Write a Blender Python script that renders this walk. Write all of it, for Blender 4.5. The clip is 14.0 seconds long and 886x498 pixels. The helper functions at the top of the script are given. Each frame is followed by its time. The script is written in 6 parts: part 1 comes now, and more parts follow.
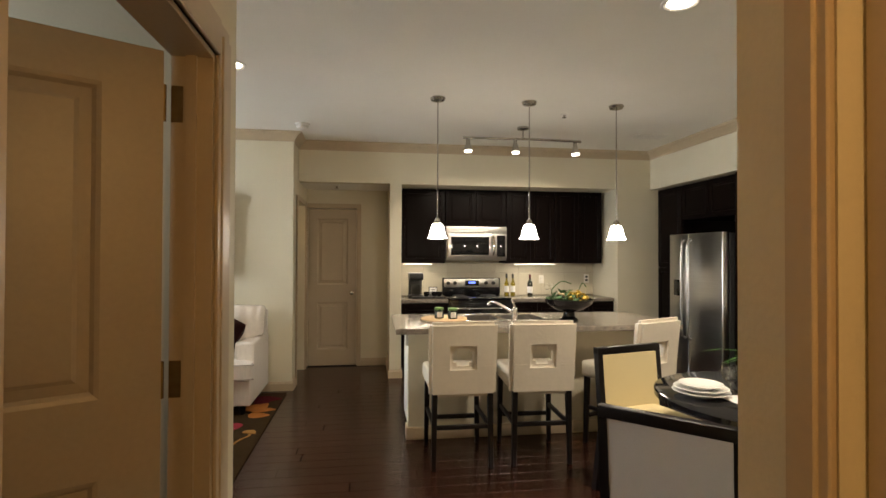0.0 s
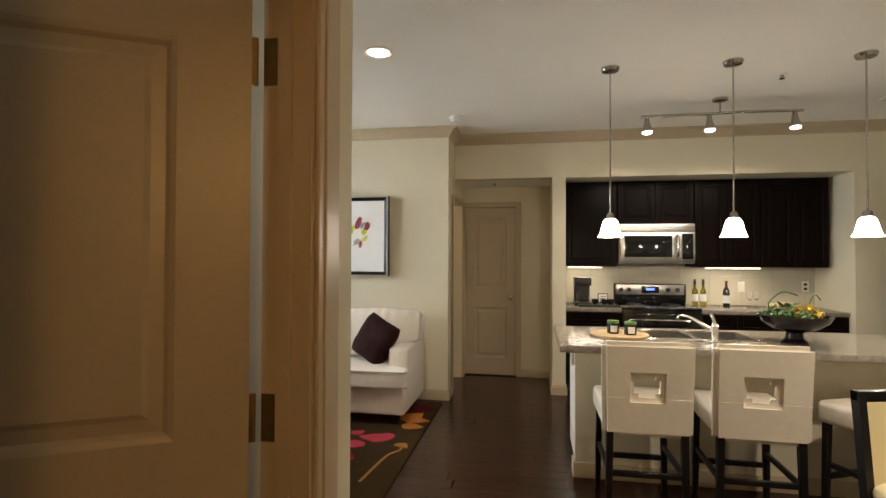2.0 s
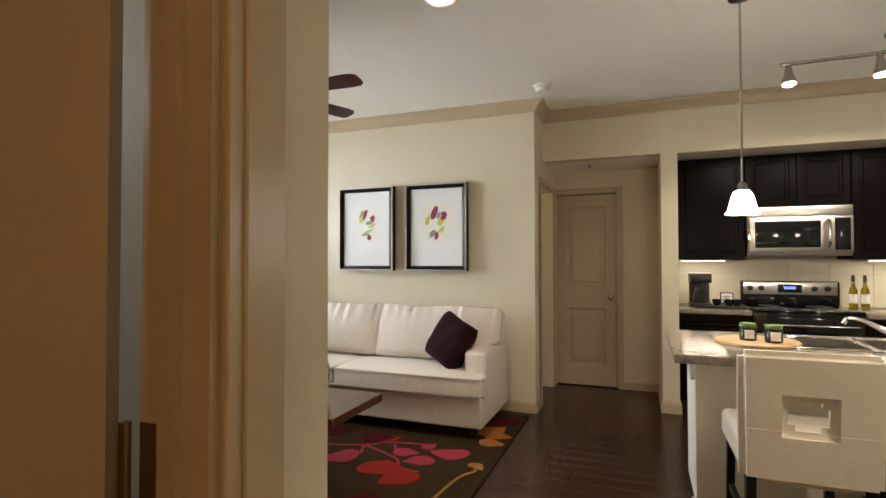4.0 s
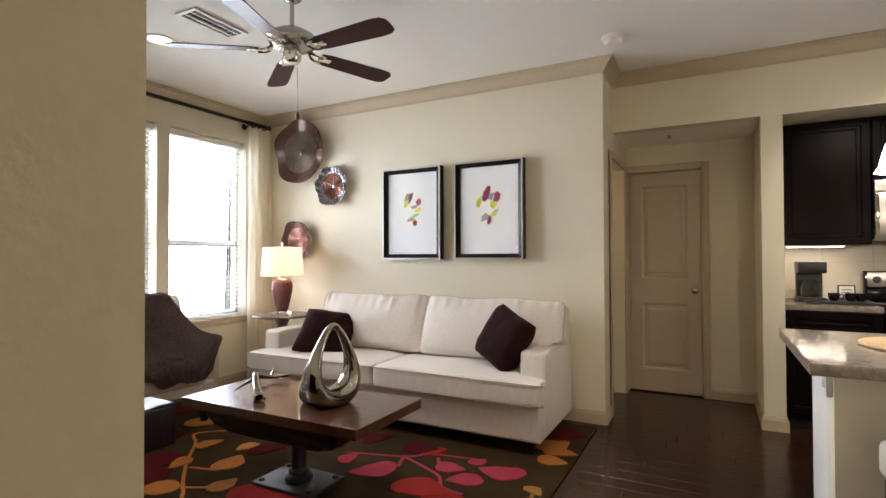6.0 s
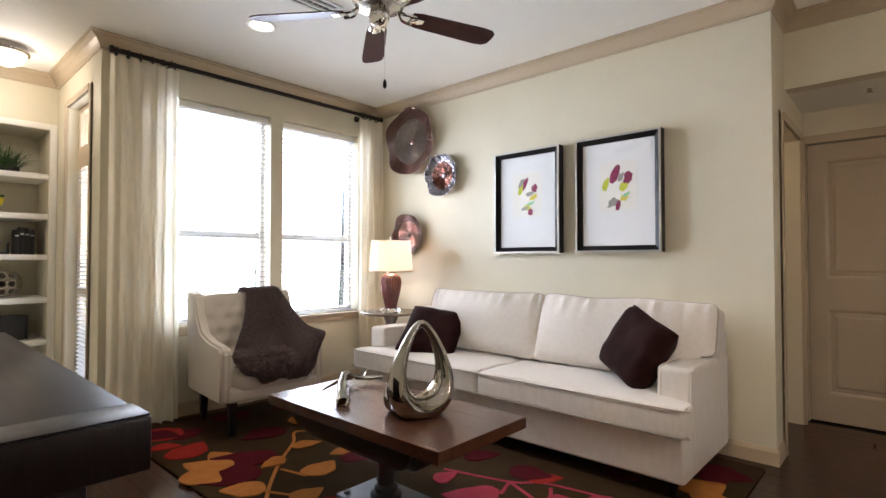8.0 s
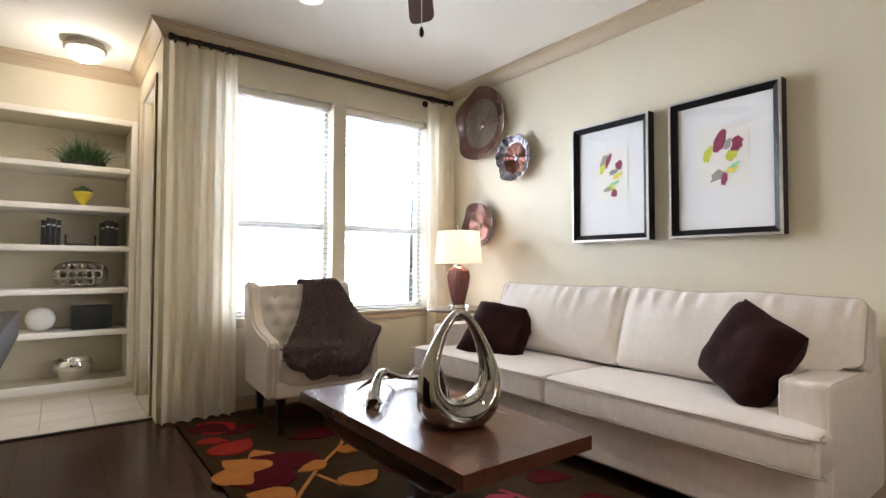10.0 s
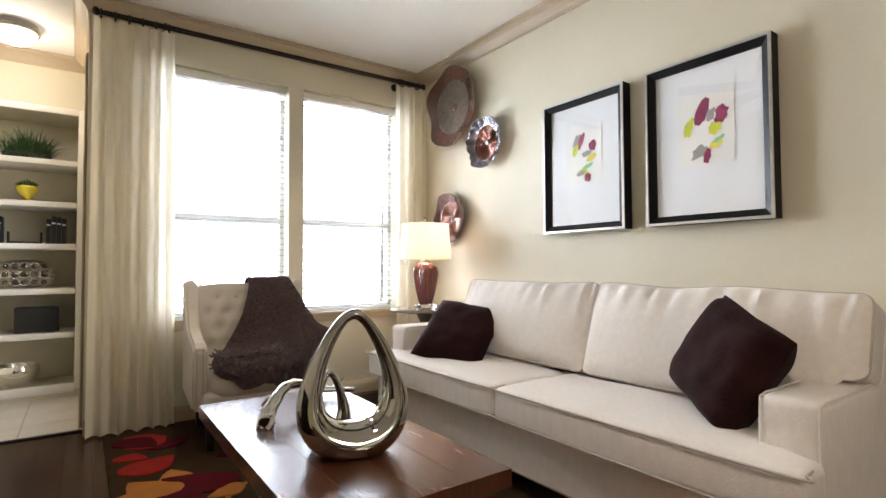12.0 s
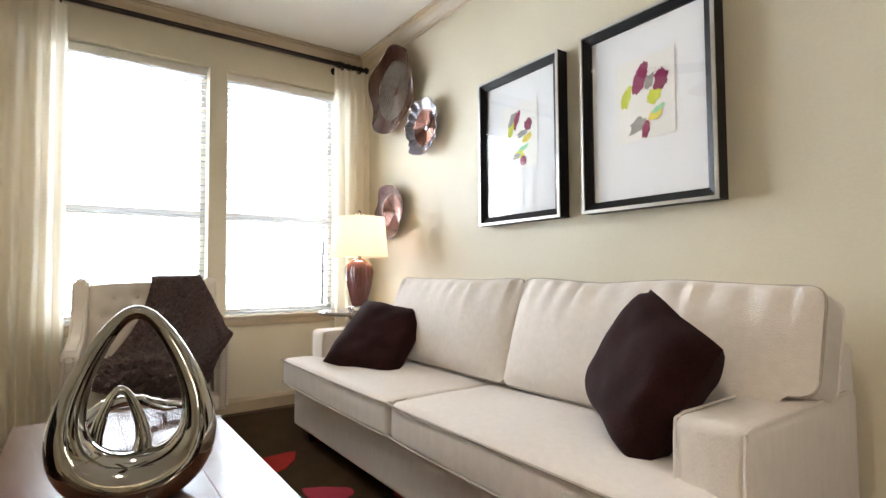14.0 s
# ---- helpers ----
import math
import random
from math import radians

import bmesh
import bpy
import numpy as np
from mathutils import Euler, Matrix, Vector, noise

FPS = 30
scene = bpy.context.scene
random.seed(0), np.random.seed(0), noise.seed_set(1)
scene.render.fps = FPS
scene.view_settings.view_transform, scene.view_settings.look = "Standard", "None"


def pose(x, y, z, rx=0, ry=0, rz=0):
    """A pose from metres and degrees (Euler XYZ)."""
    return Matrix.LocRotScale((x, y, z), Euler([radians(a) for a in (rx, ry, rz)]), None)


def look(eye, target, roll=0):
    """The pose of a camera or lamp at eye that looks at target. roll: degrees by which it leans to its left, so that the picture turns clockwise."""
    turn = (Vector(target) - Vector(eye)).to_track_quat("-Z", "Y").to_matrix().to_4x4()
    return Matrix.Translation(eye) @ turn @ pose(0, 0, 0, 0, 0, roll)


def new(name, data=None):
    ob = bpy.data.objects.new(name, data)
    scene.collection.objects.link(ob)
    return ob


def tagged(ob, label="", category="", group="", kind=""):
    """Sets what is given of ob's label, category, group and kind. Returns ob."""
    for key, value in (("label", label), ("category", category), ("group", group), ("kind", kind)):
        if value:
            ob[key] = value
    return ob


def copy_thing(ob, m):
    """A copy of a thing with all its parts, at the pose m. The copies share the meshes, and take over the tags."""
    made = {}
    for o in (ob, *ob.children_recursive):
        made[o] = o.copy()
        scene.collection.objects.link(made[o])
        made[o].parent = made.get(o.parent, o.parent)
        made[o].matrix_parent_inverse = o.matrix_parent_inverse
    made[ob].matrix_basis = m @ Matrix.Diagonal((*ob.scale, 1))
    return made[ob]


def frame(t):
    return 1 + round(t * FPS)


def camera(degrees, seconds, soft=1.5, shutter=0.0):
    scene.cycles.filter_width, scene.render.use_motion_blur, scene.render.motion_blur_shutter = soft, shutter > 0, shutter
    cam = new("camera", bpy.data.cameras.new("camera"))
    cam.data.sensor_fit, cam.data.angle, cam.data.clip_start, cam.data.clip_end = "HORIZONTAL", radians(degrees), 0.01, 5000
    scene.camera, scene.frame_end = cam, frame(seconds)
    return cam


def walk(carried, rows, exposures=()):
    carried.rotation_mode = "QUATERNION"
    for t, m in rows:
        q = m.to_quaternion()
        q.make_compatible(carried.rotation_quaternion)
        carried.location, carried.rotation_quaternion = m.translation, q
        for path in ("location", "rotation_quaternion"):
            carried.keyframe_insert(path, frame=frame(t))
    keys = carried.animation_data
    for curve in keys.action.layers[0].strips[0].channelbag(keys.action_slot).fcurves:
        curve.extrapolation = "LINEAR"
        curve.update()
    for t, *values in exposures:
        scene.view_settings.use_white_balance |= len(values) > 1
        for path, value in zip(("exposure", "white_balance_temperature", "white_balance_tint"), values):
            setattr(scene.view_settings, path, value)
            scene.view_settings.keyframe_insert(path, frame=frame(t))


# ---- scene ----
cam = camera(81.6, 14.0)
PATH = [
    (0, (0.016, 0.128, 1.449), (0.294, 2.109, 1.472), 0.2),
    (0.5, (0.021, 0.251, 1.446), (0.106, 2.25, 1.472), 0.3),
    (1, (0.026, 0.39, 1.445), (-0.057, 2.388, 1.473), 0.3),
    (1.5, (0.032, 0.533, 1.451), (-0.197, 2.52, 1.478), 0.3),
    (2, (0.04, 0.662, 1.448), (-0.308, 2.632, 1.477), 0.2),
    (2.5, (0.044, 0.799, 1.429), (-0.407, 2.747, 1.462), 0.2),
    (3, (0.053, 0.949, 1.405), (-0.5, 2.871, 1.442), 0.1),
    (5.5, (-0.018, 1.676, 1.276), (-0.898, 3.472, 1.312), -0.2),
    (6, (-0.081, 1.791, 1.264), (-1.013, 3.561, 1.295), -0.2),
    (6.5, (-0.126, 1.914, 1.235), (-1.124, 3.647, 1.271), -0.2),
    (7, (-0.148, 2.028, 1.202), (-1.248, 3.698, 1.248), -0.1),
    (7.5, (-0.195, 2.152, 1.205), (-1.417, 3.735, 1.244), 0.0),
    (8, (-0.224, 2.273, 1.189), (-1.57, 3.752, 1.232), 0.0),
    (8.5, (-0.27, 2.374, 1.153), (-1.709, 3.762, 1.202), 0.1),
    (11, (-0.411, 3.0, 1.057), (-2.041, 4.157, 1.123), -0.1),
    (12.5, (-0.463, 3.401, 1.036), (-2.096, 4.554, 1.1), -0.3),
    (14, (-0.505, 3.828, 0.988), (-2.131, 4.99, 1.074), -0.4),
]
walk(cam, [(t, look(eye, target, roll)) for t, eye, target, roll in PATH], [(0.0, -0.10, 6500, 10), (3.0, -0.08, 6490, 10), (5.5, -0.05, 6400, 14), (6.4, -0.01, 6000, 16), (7.0, 0.0, 5960, 17), (8.5, 0.04, 5940, 16), (11.0, 0.05, 6070, 15), (14.0, 0.13, 6170, 13)])

# ---- exposure and daylight ----
CEIL = 2.755
world = bpy.data.worlds.new("sky")
scene.world = world
world.use_nodes = True
wn = world.node_tree
sky = wn.nodes.new("ShaderNodeTexSky")
sky.sky_type = 'NISHITA'
sky.sun_disc = False
sky.sun_elevation = radians(48)
sky.sun_rotation = radians(60)
sky.air_density, sky.dust_density = 1.0, 4.0
wn.nodes["Background"].inputs[1].default_value = 0.15
wn.links.new(sky.outputs[0], wn.nodes["Background"].inputs[0])


def lamp(name, kind, m, energy, color, **kw):
    data = bpy.data.lights.new(name, kind)
    data.energy, data.color = energy, color
    for k, v in kw.items():
        if k == "size":
            data.size = v
        if k == "size_y":
            data.shape, data.size_y = 'RECTANGLE', v
        if k == "angle":
            data.angle = v
        if k == "radius":
            data.shadow_soft_size = v
        if k == "spot":
            data.spot_size, data.spot_blend = radians(v), 0.6
    ob = new(name, data)
    ob.matrix_world = m
    return ob


WARM = (1.0, 0.74, 0.48)
SOFT = (1.0, 0.86, 0.68)
lamp("sun", 'SUN', look((30, 40, 60), (0, 0, 0)), 1.2, (1.0, 0.95, 0.88), angle=radians(12))
# sky light that enters by the two windows and the glazed door
lamp("window_daylight", 'AREA', look((-4.62, 4.17, 1.56), (0, 4.17, 1.3)), 95, (0.88, 0.95, 1.0), size=0.82, size_y=1.78)
lamp("window_daylight", 'AREA', look((-4.62, 5.10, 1.56), (0, 5.10, 1.3)), 95, (0.88, 0.95, 1.0), size=0.84, size_y=1.78)
lamp("door_daylight", 'AREA', look((-4.92, 3.60, 1.3), (-4.92, 0, 1.2)), 30, (0.95, 0.98, 1.0), size=0.6, size_y=1.9)
for x, y, e in ((-3.41, 3.97, 16), (-0.94, 3.81, 22), (1.59, 2.56, 66), (3.2, 2.56, 66)):
    lamp("can_bulb", 'SPOT', look((x, y, CEIL - 0.03), (x, y, 0)), e * 2.2, SOFT, radius=0.05, spot=112)
lamp("flush_bulb", 'POINT', pose(-5.07, 2.87, 2.47), 9, SOFT, radius=0.08)
for x in (0.56, 1.345, 2.13):
    lamp("pendant_bulb", 'POINT', pose(x, 4.34, 1.56), 12, SOFT, radius=0.035)
for x in (1.0, 1.55, 2.1):
    lamp("track_bulb", 'SPOT', look((x, 5.28, 2.40), (x, 6.5, 1.2)), 26, SOFT, radius=0.03, spot=90)
for x0 in (0.62, 2.1):
    lamp("under_cabinet_tube", 'AREA', look((x0, 6.66, 1.325), (x0, 6.70, 0)), 2.6 if x0 < 1 else 3.0, SOFT, size=0.36 if x0 < 1 else 0.5, size_y=0.06)
lamp("table_lamp_bulb", 'POINT', pose(-3.73, 5.42, 1.22), 6.5, WARM, radius=0.04)
lamp("bath_bulb", 'POINT', pose(-1.7, 6.6, 2.2), 13, WARM, radius=0.1)
# added warm fill without a fixture, tints the hall door and walls orange
lamp("hall_fill", 'POINT', pose(0.50, -0.50, 1.97), 22, (1.0, 0.57, 0.21), radius=0.1)
# unseen cool fill behind the open door, in place of that room's daylight
lamp("side_room_fill", 'POINT', pose(-1.5, 1.3, 1.9), 8, (0.92, 0.96, 1.0), radius=0.1)

# ---- materials ----
def principled(name):
    m = bpy.data.materials.new(name)
    m.use_nodes = True
    return m, m.node_tree, m.node_tree.nodes["Principled BSDF"]


def mat(name, color, rough=0.5, metal=0.0, scale=40.0, bump=0.0, var=0.12, stretch=(1, 1, 1), coarse=2.5, coat=0.0, per_object=0.0, rvar=0.0, sheen=0.0, trans=0.0, spec=0.5):
    """Base colour broken up at a fine and a coarse scale, with relief from the fine one."""
    m, nt, b = principled(name)
    N, L = nt.nodes, nt.links
    b.inputs["Roughness"].default_value, b.inputs["Metallic"].default_value = rough, metal
    b.inputs["Coat Weight"].default_value = coat
    b.inputs["Specular IOR Level"].default_value = spec
    b.inputs["Sheen Weight"].default_value = sheen
    b.inputs["Transmission Weight"].default_value = trans
    tc = N.new("ShaderNodeTexCoord")
    mp = N.new("ShaderNodeMapping")
    mp.inputs["Scale"].default_value = stretch
    L.new(tc.outputs["Object"], mp.inputs[0])
    fine, big = N.new("ShaderNodeTexNoise"), N.new("ShaderNodeTexNoise")
    fine.inputs["Scale"].default_value, fine.inputs["Detail"].default_value = scale, 5
    big.inputs["Scale"].default_value, big.inputs["Detail"].default_value = coarse, 3
    for n in (fine, big):
        L.new(mp.outputs[0], n.inputs["Vector"])
    mixn = N.new("ShaderNodeMath")
    mixn.operation = 'ADD'
    L.new(fine.outputs["Fac"], mixn.inputs[0])
    L.new(big.outputs["Fac"], mixn.inputs[1])
    last = mixn
    if per_object:
        oi = N.new("ShaderNodeObjectInfo")
        k = N.new("ShaderNodeMath")
        k.operation = 'MULTIPLY_ADD'
        L.new(oi.outputs["Random"], k.inputs[0])
        k.inputs[1].default_value = per_object
        L.new(mixn.outputs[0], k.inputs[2])
        last = k
    r = N.new("ShaderNodeMapRange")
    r.inputs["From Min"].default_value, r.inputs["From Max"].default_value = 0.55, 1.45 + per_object
    r.inputs["To Min"].default_value, r.inputs["To Max"].default_value = 1 - var, 1 + var
    L.new(last.outputs[0], r.inputs["Value"])
    mul = N.new("ShaderNodeMix")
    mul.data_type, mul.blend_type = 'RGBA', 'MULTIPLY'
    mul.inputs["Factor"].default_value = 1
    mul.inputs["A"].default_value = (*color, 1)
    L.new(r.outputs[0], mul.inputs["B"])
    L.new(mul.outputs["Result"], b.inputs["Base Color"])
    if rvar:
        rr = N.new("ShaderNodeMapRange")
        rr.inputs["To Min"].default_value, rr.inputs["To Max"].default_value = rough - rvar, rough + rvar
        L.new(big.outputs["Fac"], rr.inputs["Value"])
        L.new(rr.outputs[0], b.inputs["Roughness"])
    if bump:
        bp = N.new("ShaderNodeBump")
        bp.inputs["Strength"].default_value, bp.inputs["Distance"].default_value = bump, 0.004
        L.new(fine.outputs["Fac"], bp.inputs["Height"])
        L.new(bp.outputs[0], b.inputs["Normal"])
    return m


def glow(name, color, strength):
    m, nt, b = principled(name)
    b.inputs["Base Color"].default_value = (*color, 1)
    b.inputs["Emission Color"].default_value = (*color, 1)
    b.inputs["Emission Strength"].default_value = strength
    return m


def clear(name, color=(1, 1, 1), rough=0.02):
    m, nt, b = principled(name)
    b.inputs["Base Color"].default_value = (*color, 1)
    b.inputs["Transmission Weight"].default_value = 1
    b.inputs["Roughness"].default_value = rough
    b.inputs["IOR"].default_value = 1.45
    return m


def sheer(name, color, through_share):
    m, nt, b = principled(name)
    N, L = nt.nodes, nt.links
    b.inputs["Base Color"].default_value = (*color, 1)
    b.inputs["Roughness"].default_value = 0.9
    tl = N.new("ShaderNodeBsdfTranslucent")
    tl.inputs[0].default_value = (*color, 1)
    mx = N.new("ShaderNodeMixShader")
    mx.inputs[0].default_value = through_share
    L.new(b.outputs[0], mx.inputs[1])
    L.new(tl.outputs[0], mx.inputs[2])
    L.new(mx.outputs[0], N["Material Output"].inputs[0])
    wv = N.new("ShaderNodeTexNoise")
    wv.inputs["Scale"].default_value = 300
    bp = N.new("ShaderNodeBump")
    bp.inputs["Strength"].default_value, bp.inputs["Distance"].default_value = 0.2, 0.002
    L.new(wv.outputs[0], bp.inputs["Height"])
    L.new(bp.outputs[0], b.inputs["Normal"])
    return m


WALL = mat("wall_paint", (0.68, 0.62, 0.468), 0.55, scale=90, bump=0.22, var=0.04)
CEILING = mat("ceiling_paint", (0.86, 0.83, 0.755), 0.8, scale=120, bump=0.2, var=0.03)
TRIM = mat("trim_paint", (0.50, 0.40, 0.27), 0.35, scale=60, bump=0.05, var=0.05)
DOORP = mat("door_paint", (0.44, 0.36, 0.255), 0.38, scale=60, bump=0.06, var=0.06)
WHITE = mat("white_paint", (0.80, 0.77, 0.70), 0.4, scale=50, bump=0.04, var=0.04)
WOODF = mat("floor_wood", (0.034, 0.012, 0.007), 0.22, spec=0.4, scale=30, bump=0.03, var=0.45, stretch=(1, 9, 1), per_object=0.6, rvar=0.07)
SUBF = mat("subfloor", (0.02, 0.012, 0.008), 0.8, var=0.2)
TILE = mat("floor_tile", (0.60, 0.54, 0.45), 0.4, scale=12, bump=0.05, var=0.10, per_object=0.3)
GROUT = mat("grout", (0.45, 0.40, 0.33), 0.9, var=0.1)
CAB = mat("espresso_wood", (0.006, 0.0035, 0.003), 0.32, spec=0.05, scale=24, bump=0.06, var=0.4, stretch=(8, 8, 1))
BLACKW = mat("black_wood", (0.008, 0.006, 0.0055), 0.35, spec=0.3, scale=30, bump=0.05, var=0.3, stretch=(6, 6, 1))
DESK = mat("dark_desk_wood", (0.012, 0.007, 0.007), 0.34, spec=0.16, scale=20, bump=0.02, var=0.4, stretch=(1, 10, 1), rvar=0.08)
GRANITE = mat("granite", (0.25, 0.215, 0.18), 0.11, scale=260, bump=0.02, var=0.55, coarse=30)
SPLASH = mat("splash_tile", (0.54, 0.50, 0.39), 0.25, scale=8, bump=0.03, var=0.06, per_object=0.3)
STEEL = mat("brushed_steel", (0.60, 0.59, 0.57), 0.28, 1.0, scale=60, bump=0.03, var=0.1, stretch=(1, 1, 30))
NICKEL = mat("brushed_nickel", (0.46, 0.435, 0.40), 0.22, 1.0, var=0.08)
CHROME = mat("chrome", (0.80, 0.78, 0.74), 0.06, 1.0, var=0.05)
SILVERG = mat("silvered_ceramic", (0.37, 0.345, 0.295), 0.06, 1.0, scale=14, var=0.12, coarse=4)
BRASS = mat("aged_brass", (0.30, 0.20, 0.09), 0.4, 0.9, var=0.25)
BLACKG = mat("black_gloss", (0.008, 0.008, 0.009), 0.08, var=0.2)
BLACKP = mat("black_plastic", (0.012, 0.012, 0.012), 0.4, var=0.2)
IRON = mat("cast_iron", (0.06, 0.06, 0.062), 0.5, 0.6, scale=70, bump=0.25, var=0.3)
BRONZE = mat("dark_bronze", (0.020, 0.013, 0.010), 0.35, 0.5, scale=80, bump=0.05, var=0.3)
SOFA = mat("cream_weave", (0.71, 0.65, 0.58), 0.9, scale=300, bump=0.7, var=0.09, sheen=0.25, coarse=40, stretch=(1, 1, 0.35))
PIPING = mat("grey_piping", (0.40, 0.35, 0.29), 0.85, scale=300, bump=0.2, var=0.1)
TUFT = mat("beige_linen", (0.66, 0.59, 0.49), 0.9, scale=380, bump=0.4, var=0.08, sheen=0.3, coarse=5)
PLUM = mat("dark_plum_velvet", (0.019, 0.0055, 0.005), 0.9, spec=0.1, scale=160, bump=0.4, var=0.5, sheen=0.02, coarse=9)
KNIT = mat("knitted_wool", (0.16, 0.112, 0.104), 0.95, spec=0.15, scale=140, bump=1.0, var=0.5, coarse=60, sheen=0.1)
LEATHER = mat("cream_leather", (0.72, 0.65, 0.54), 0.34, scale=22, bump=0.55, var=0.05)
GREYUP = mat("pale_grey_fabric", (0.56, 0.53, 0.50), 0.9, scale=300, bump=0.3, var=0.08)
YELUP = mat("pale_yellow_fabric", (0.72, 0.60, 0.34), 0.9, scale=300, bump=0.3, var=0.06)
TABLEW = mat("walnut_top", (0.075, 0.028, 0.014), 0.24, spec=0.42, scale=26, bump=0.04, var=0.5, stretch=(1.2, 12, 1), rvar=0.08, per_object=0.5)
RUG = mat("rug_pile", (0.046, 0.028, 0.013), 0.98, spec=0.06, scale=500, bump=0.9, var=0.25, coarse=8)
RUGC = {k: mat("rug_" + k, tuple(0.66 * q for q in c), 0.98, spec=0.08, scale=500, bump=0.9, var=0.22, coarse=9) for k, c in (("orange", (0.66, 0.25, 0.06)), ("red", (0.46, 0.035, 0.025)), ("maroon", (0.12, 0.010, 0.018)), ("pink", (0.52, 0.06, 0.09)), ("gold", (0.48, 0.24, 0.06)))}
CURTAIN = sheer("curtain_linen", (0.91, 0.855, 0.73), 0.58)
BLIND = sheer("blind_slat", (0.50, 0.51, 0.52), 0.03)
SHADE = sheer("lamp_shade_linen", (0.86, 0.74, 0.60), 0.4)
LAMPG = mat("glazed_terracotta", (0.17, 0.048, 0.040), 0.12, scale=18, var=0.4, coat=0.5, stretch=(6, 6, 1))
PEWTER = mat("pale_pewter", (0.55, 0.49, 0.41), 0.45, 0.5, var=0.1)
PLATE1 = mat("bronze_glass_plate", (0.21, 0.165, 0.13), 0.22, 0.25, scale=30, var=0.5, coat=0.6)
PLATE4 = mat("brown_glass_rim", (0.17, 0.085, 0.065), 0.12, 0.3, scale=24, var=0.4, coat=0.7)
PLATE2 = mat("amber_iridescent", (0.22, 0.09, 0.06), 0.10, 0.75, scale=26, var=0.5, coat=0.6)
PLATE3 = mat("smoky_rim", (0.36, 0.35, 0.40), 0.10, 0.9, scale=10, var=0.4)
GLASS = clear("clear_glass")
PANE = clear("window_glass")
PAPER = mat("mat_board", (0.80, 0.79, 0.77), 0.8, scale=200, bump=0.03, var=0.02)
LEAF = mat("leaf", (0.055, 0.12, 0.035), 0.5, scale=30, var=0.4)
FERN = mat("fern", (0.05, 0.15, 0.02), 0.45, scale=20, var=0.4)
YPOT = mat("yellow_glaze", (0.62, 0.50, 0.03), 0.18, var=0.08)
CHINA = mat("white_china", (0.82, 0.80, 0.76), 0.12, var=0.03)
FROST = glow("frosted_glass_lit", (1.0, 0.90, 0.76), 24.0)
FROST2 = glow("frosted_bowl_lit", (1.0, 0.88, 0.70), 2.2)
LENS = glow("lamp_lens", (1.0, 0.90, 0.74), 9.0)
TUBE = glow("lamp_tube", (1.0, 0.90, 0.68), 9.0)
LED = glow("blue_digits", (0.10, 0.16, 1.0), 2.5)
MAG = glow("magenta_digits", (0.9, 0.12, 0.7), 0.7)
CONC = mat("balcony_concrete", (0.42, 0.40, 0.37), 0.9, scale=30, bump=0.2, var=0.15)
GRASS = mat("grass_ground", (0.07, 0.10, 0.04), 0.95, scale=3, bump=0.4, var=0.4)

# ---- mesh helpers ----
def box(bm, x0, x1, y0, y1, z0, z1, bev=0.0, seg=2):
    g = bmesh.ops.create_cube(bm, size=1, matrix=Matrix.Translation(((x0 + x1) / 2, (y0 + y1) / 2, (z0 + z1) / 2)) @ Matrix.Diagonal((x1 - x0, y1 - y0, z1 - z0, 1)))
    if bev:
        es = list({e for v in g["verts"] for e in v.link_edges})
        bmesh.ops.bevel(bm, geom=es, offset=bev, segments=seg, affect='EDGES', profile=0.5)
    return bm


def bbox(*a, **k):
    return box(bmesh.new(), *a, **k)


def lathe(profile, seg=32, m=None, wave=None, bm=None):
    """Turns (radius, height) pairs round z; wave(angle, i) may scale the radius."""
    bm = bm or bmesh.new()
    rings = []
    for i, (r, z) in enumerate(profile):
        ring = []
        for k in range(seg):
            a = 2 * math.pi * k / seg
            s = wave(a, i) if wave else (1, 0)
            p = Vector((r * s[0] * math.cos(a), r * s[0] * math.sin(a), z + s[1]))
            ring.append(bm.verts.new(m @ p if m else p))
        rings.append(ring)
    for a, b in zip(rings, rings[1:]):
        for k in range(seg):
            bm.faces.new((a[k], a[(k + 1) % seg], b[(k + 1) % seg], b[k]))
    for ring, rev in ((rings[0], True), (rings[-1], False)):
        if wave is None:
            bm.faces.new(ring[::-1] if rev else ring)
    return bm


def tube(pts, r, seg=10, bm=None, closed=False):
    """A round bar along points; r is one radius or a function of 0..1."""
    bm = bm or bmesh.new()
    pts = [Vector(p) for p in pts]
    n = len(pts)
    rings = []
    up = Vector((0.13, 0.21, 1)).normalized()
    for i, p in enumerate(pts):
        if closed:
            d = pts[(i + 1) % n] - pts[i - 1]
        else:
            d = pts[min(i + 1, n - 1)] - pts[max(i - 1, 0)]
        d.normalize()
        side = d.cross(up)
        if side.length < 0.05:
            side = d.cross(Vector((1, 0, 0)))
        side.normalize()
        top = side.cross(d)
        rad = r(i / max(1, n - 1)) if callable(r) else r
        rings.append([bm.verts.new(p + rad * (math.cos(2 * math.pi * k / seg) * side + math.sin(2 * math.pi * k / seg) * top)) for k in range(seg)])
    pairs = list(zip(rings, rings[1:])) + ([(rings[-1], rings[0])] if closed else [])
    for a, b in pairs:
        for k in range(seg):
            bm.faces.new((a[k], a[(k + 1) % seg], b[(k + 1) % seg], b[k]))
    if not closed:
        bm.faces.new(rings[0][::-1])
        bm.faces.new(rings[-1])
    return bm


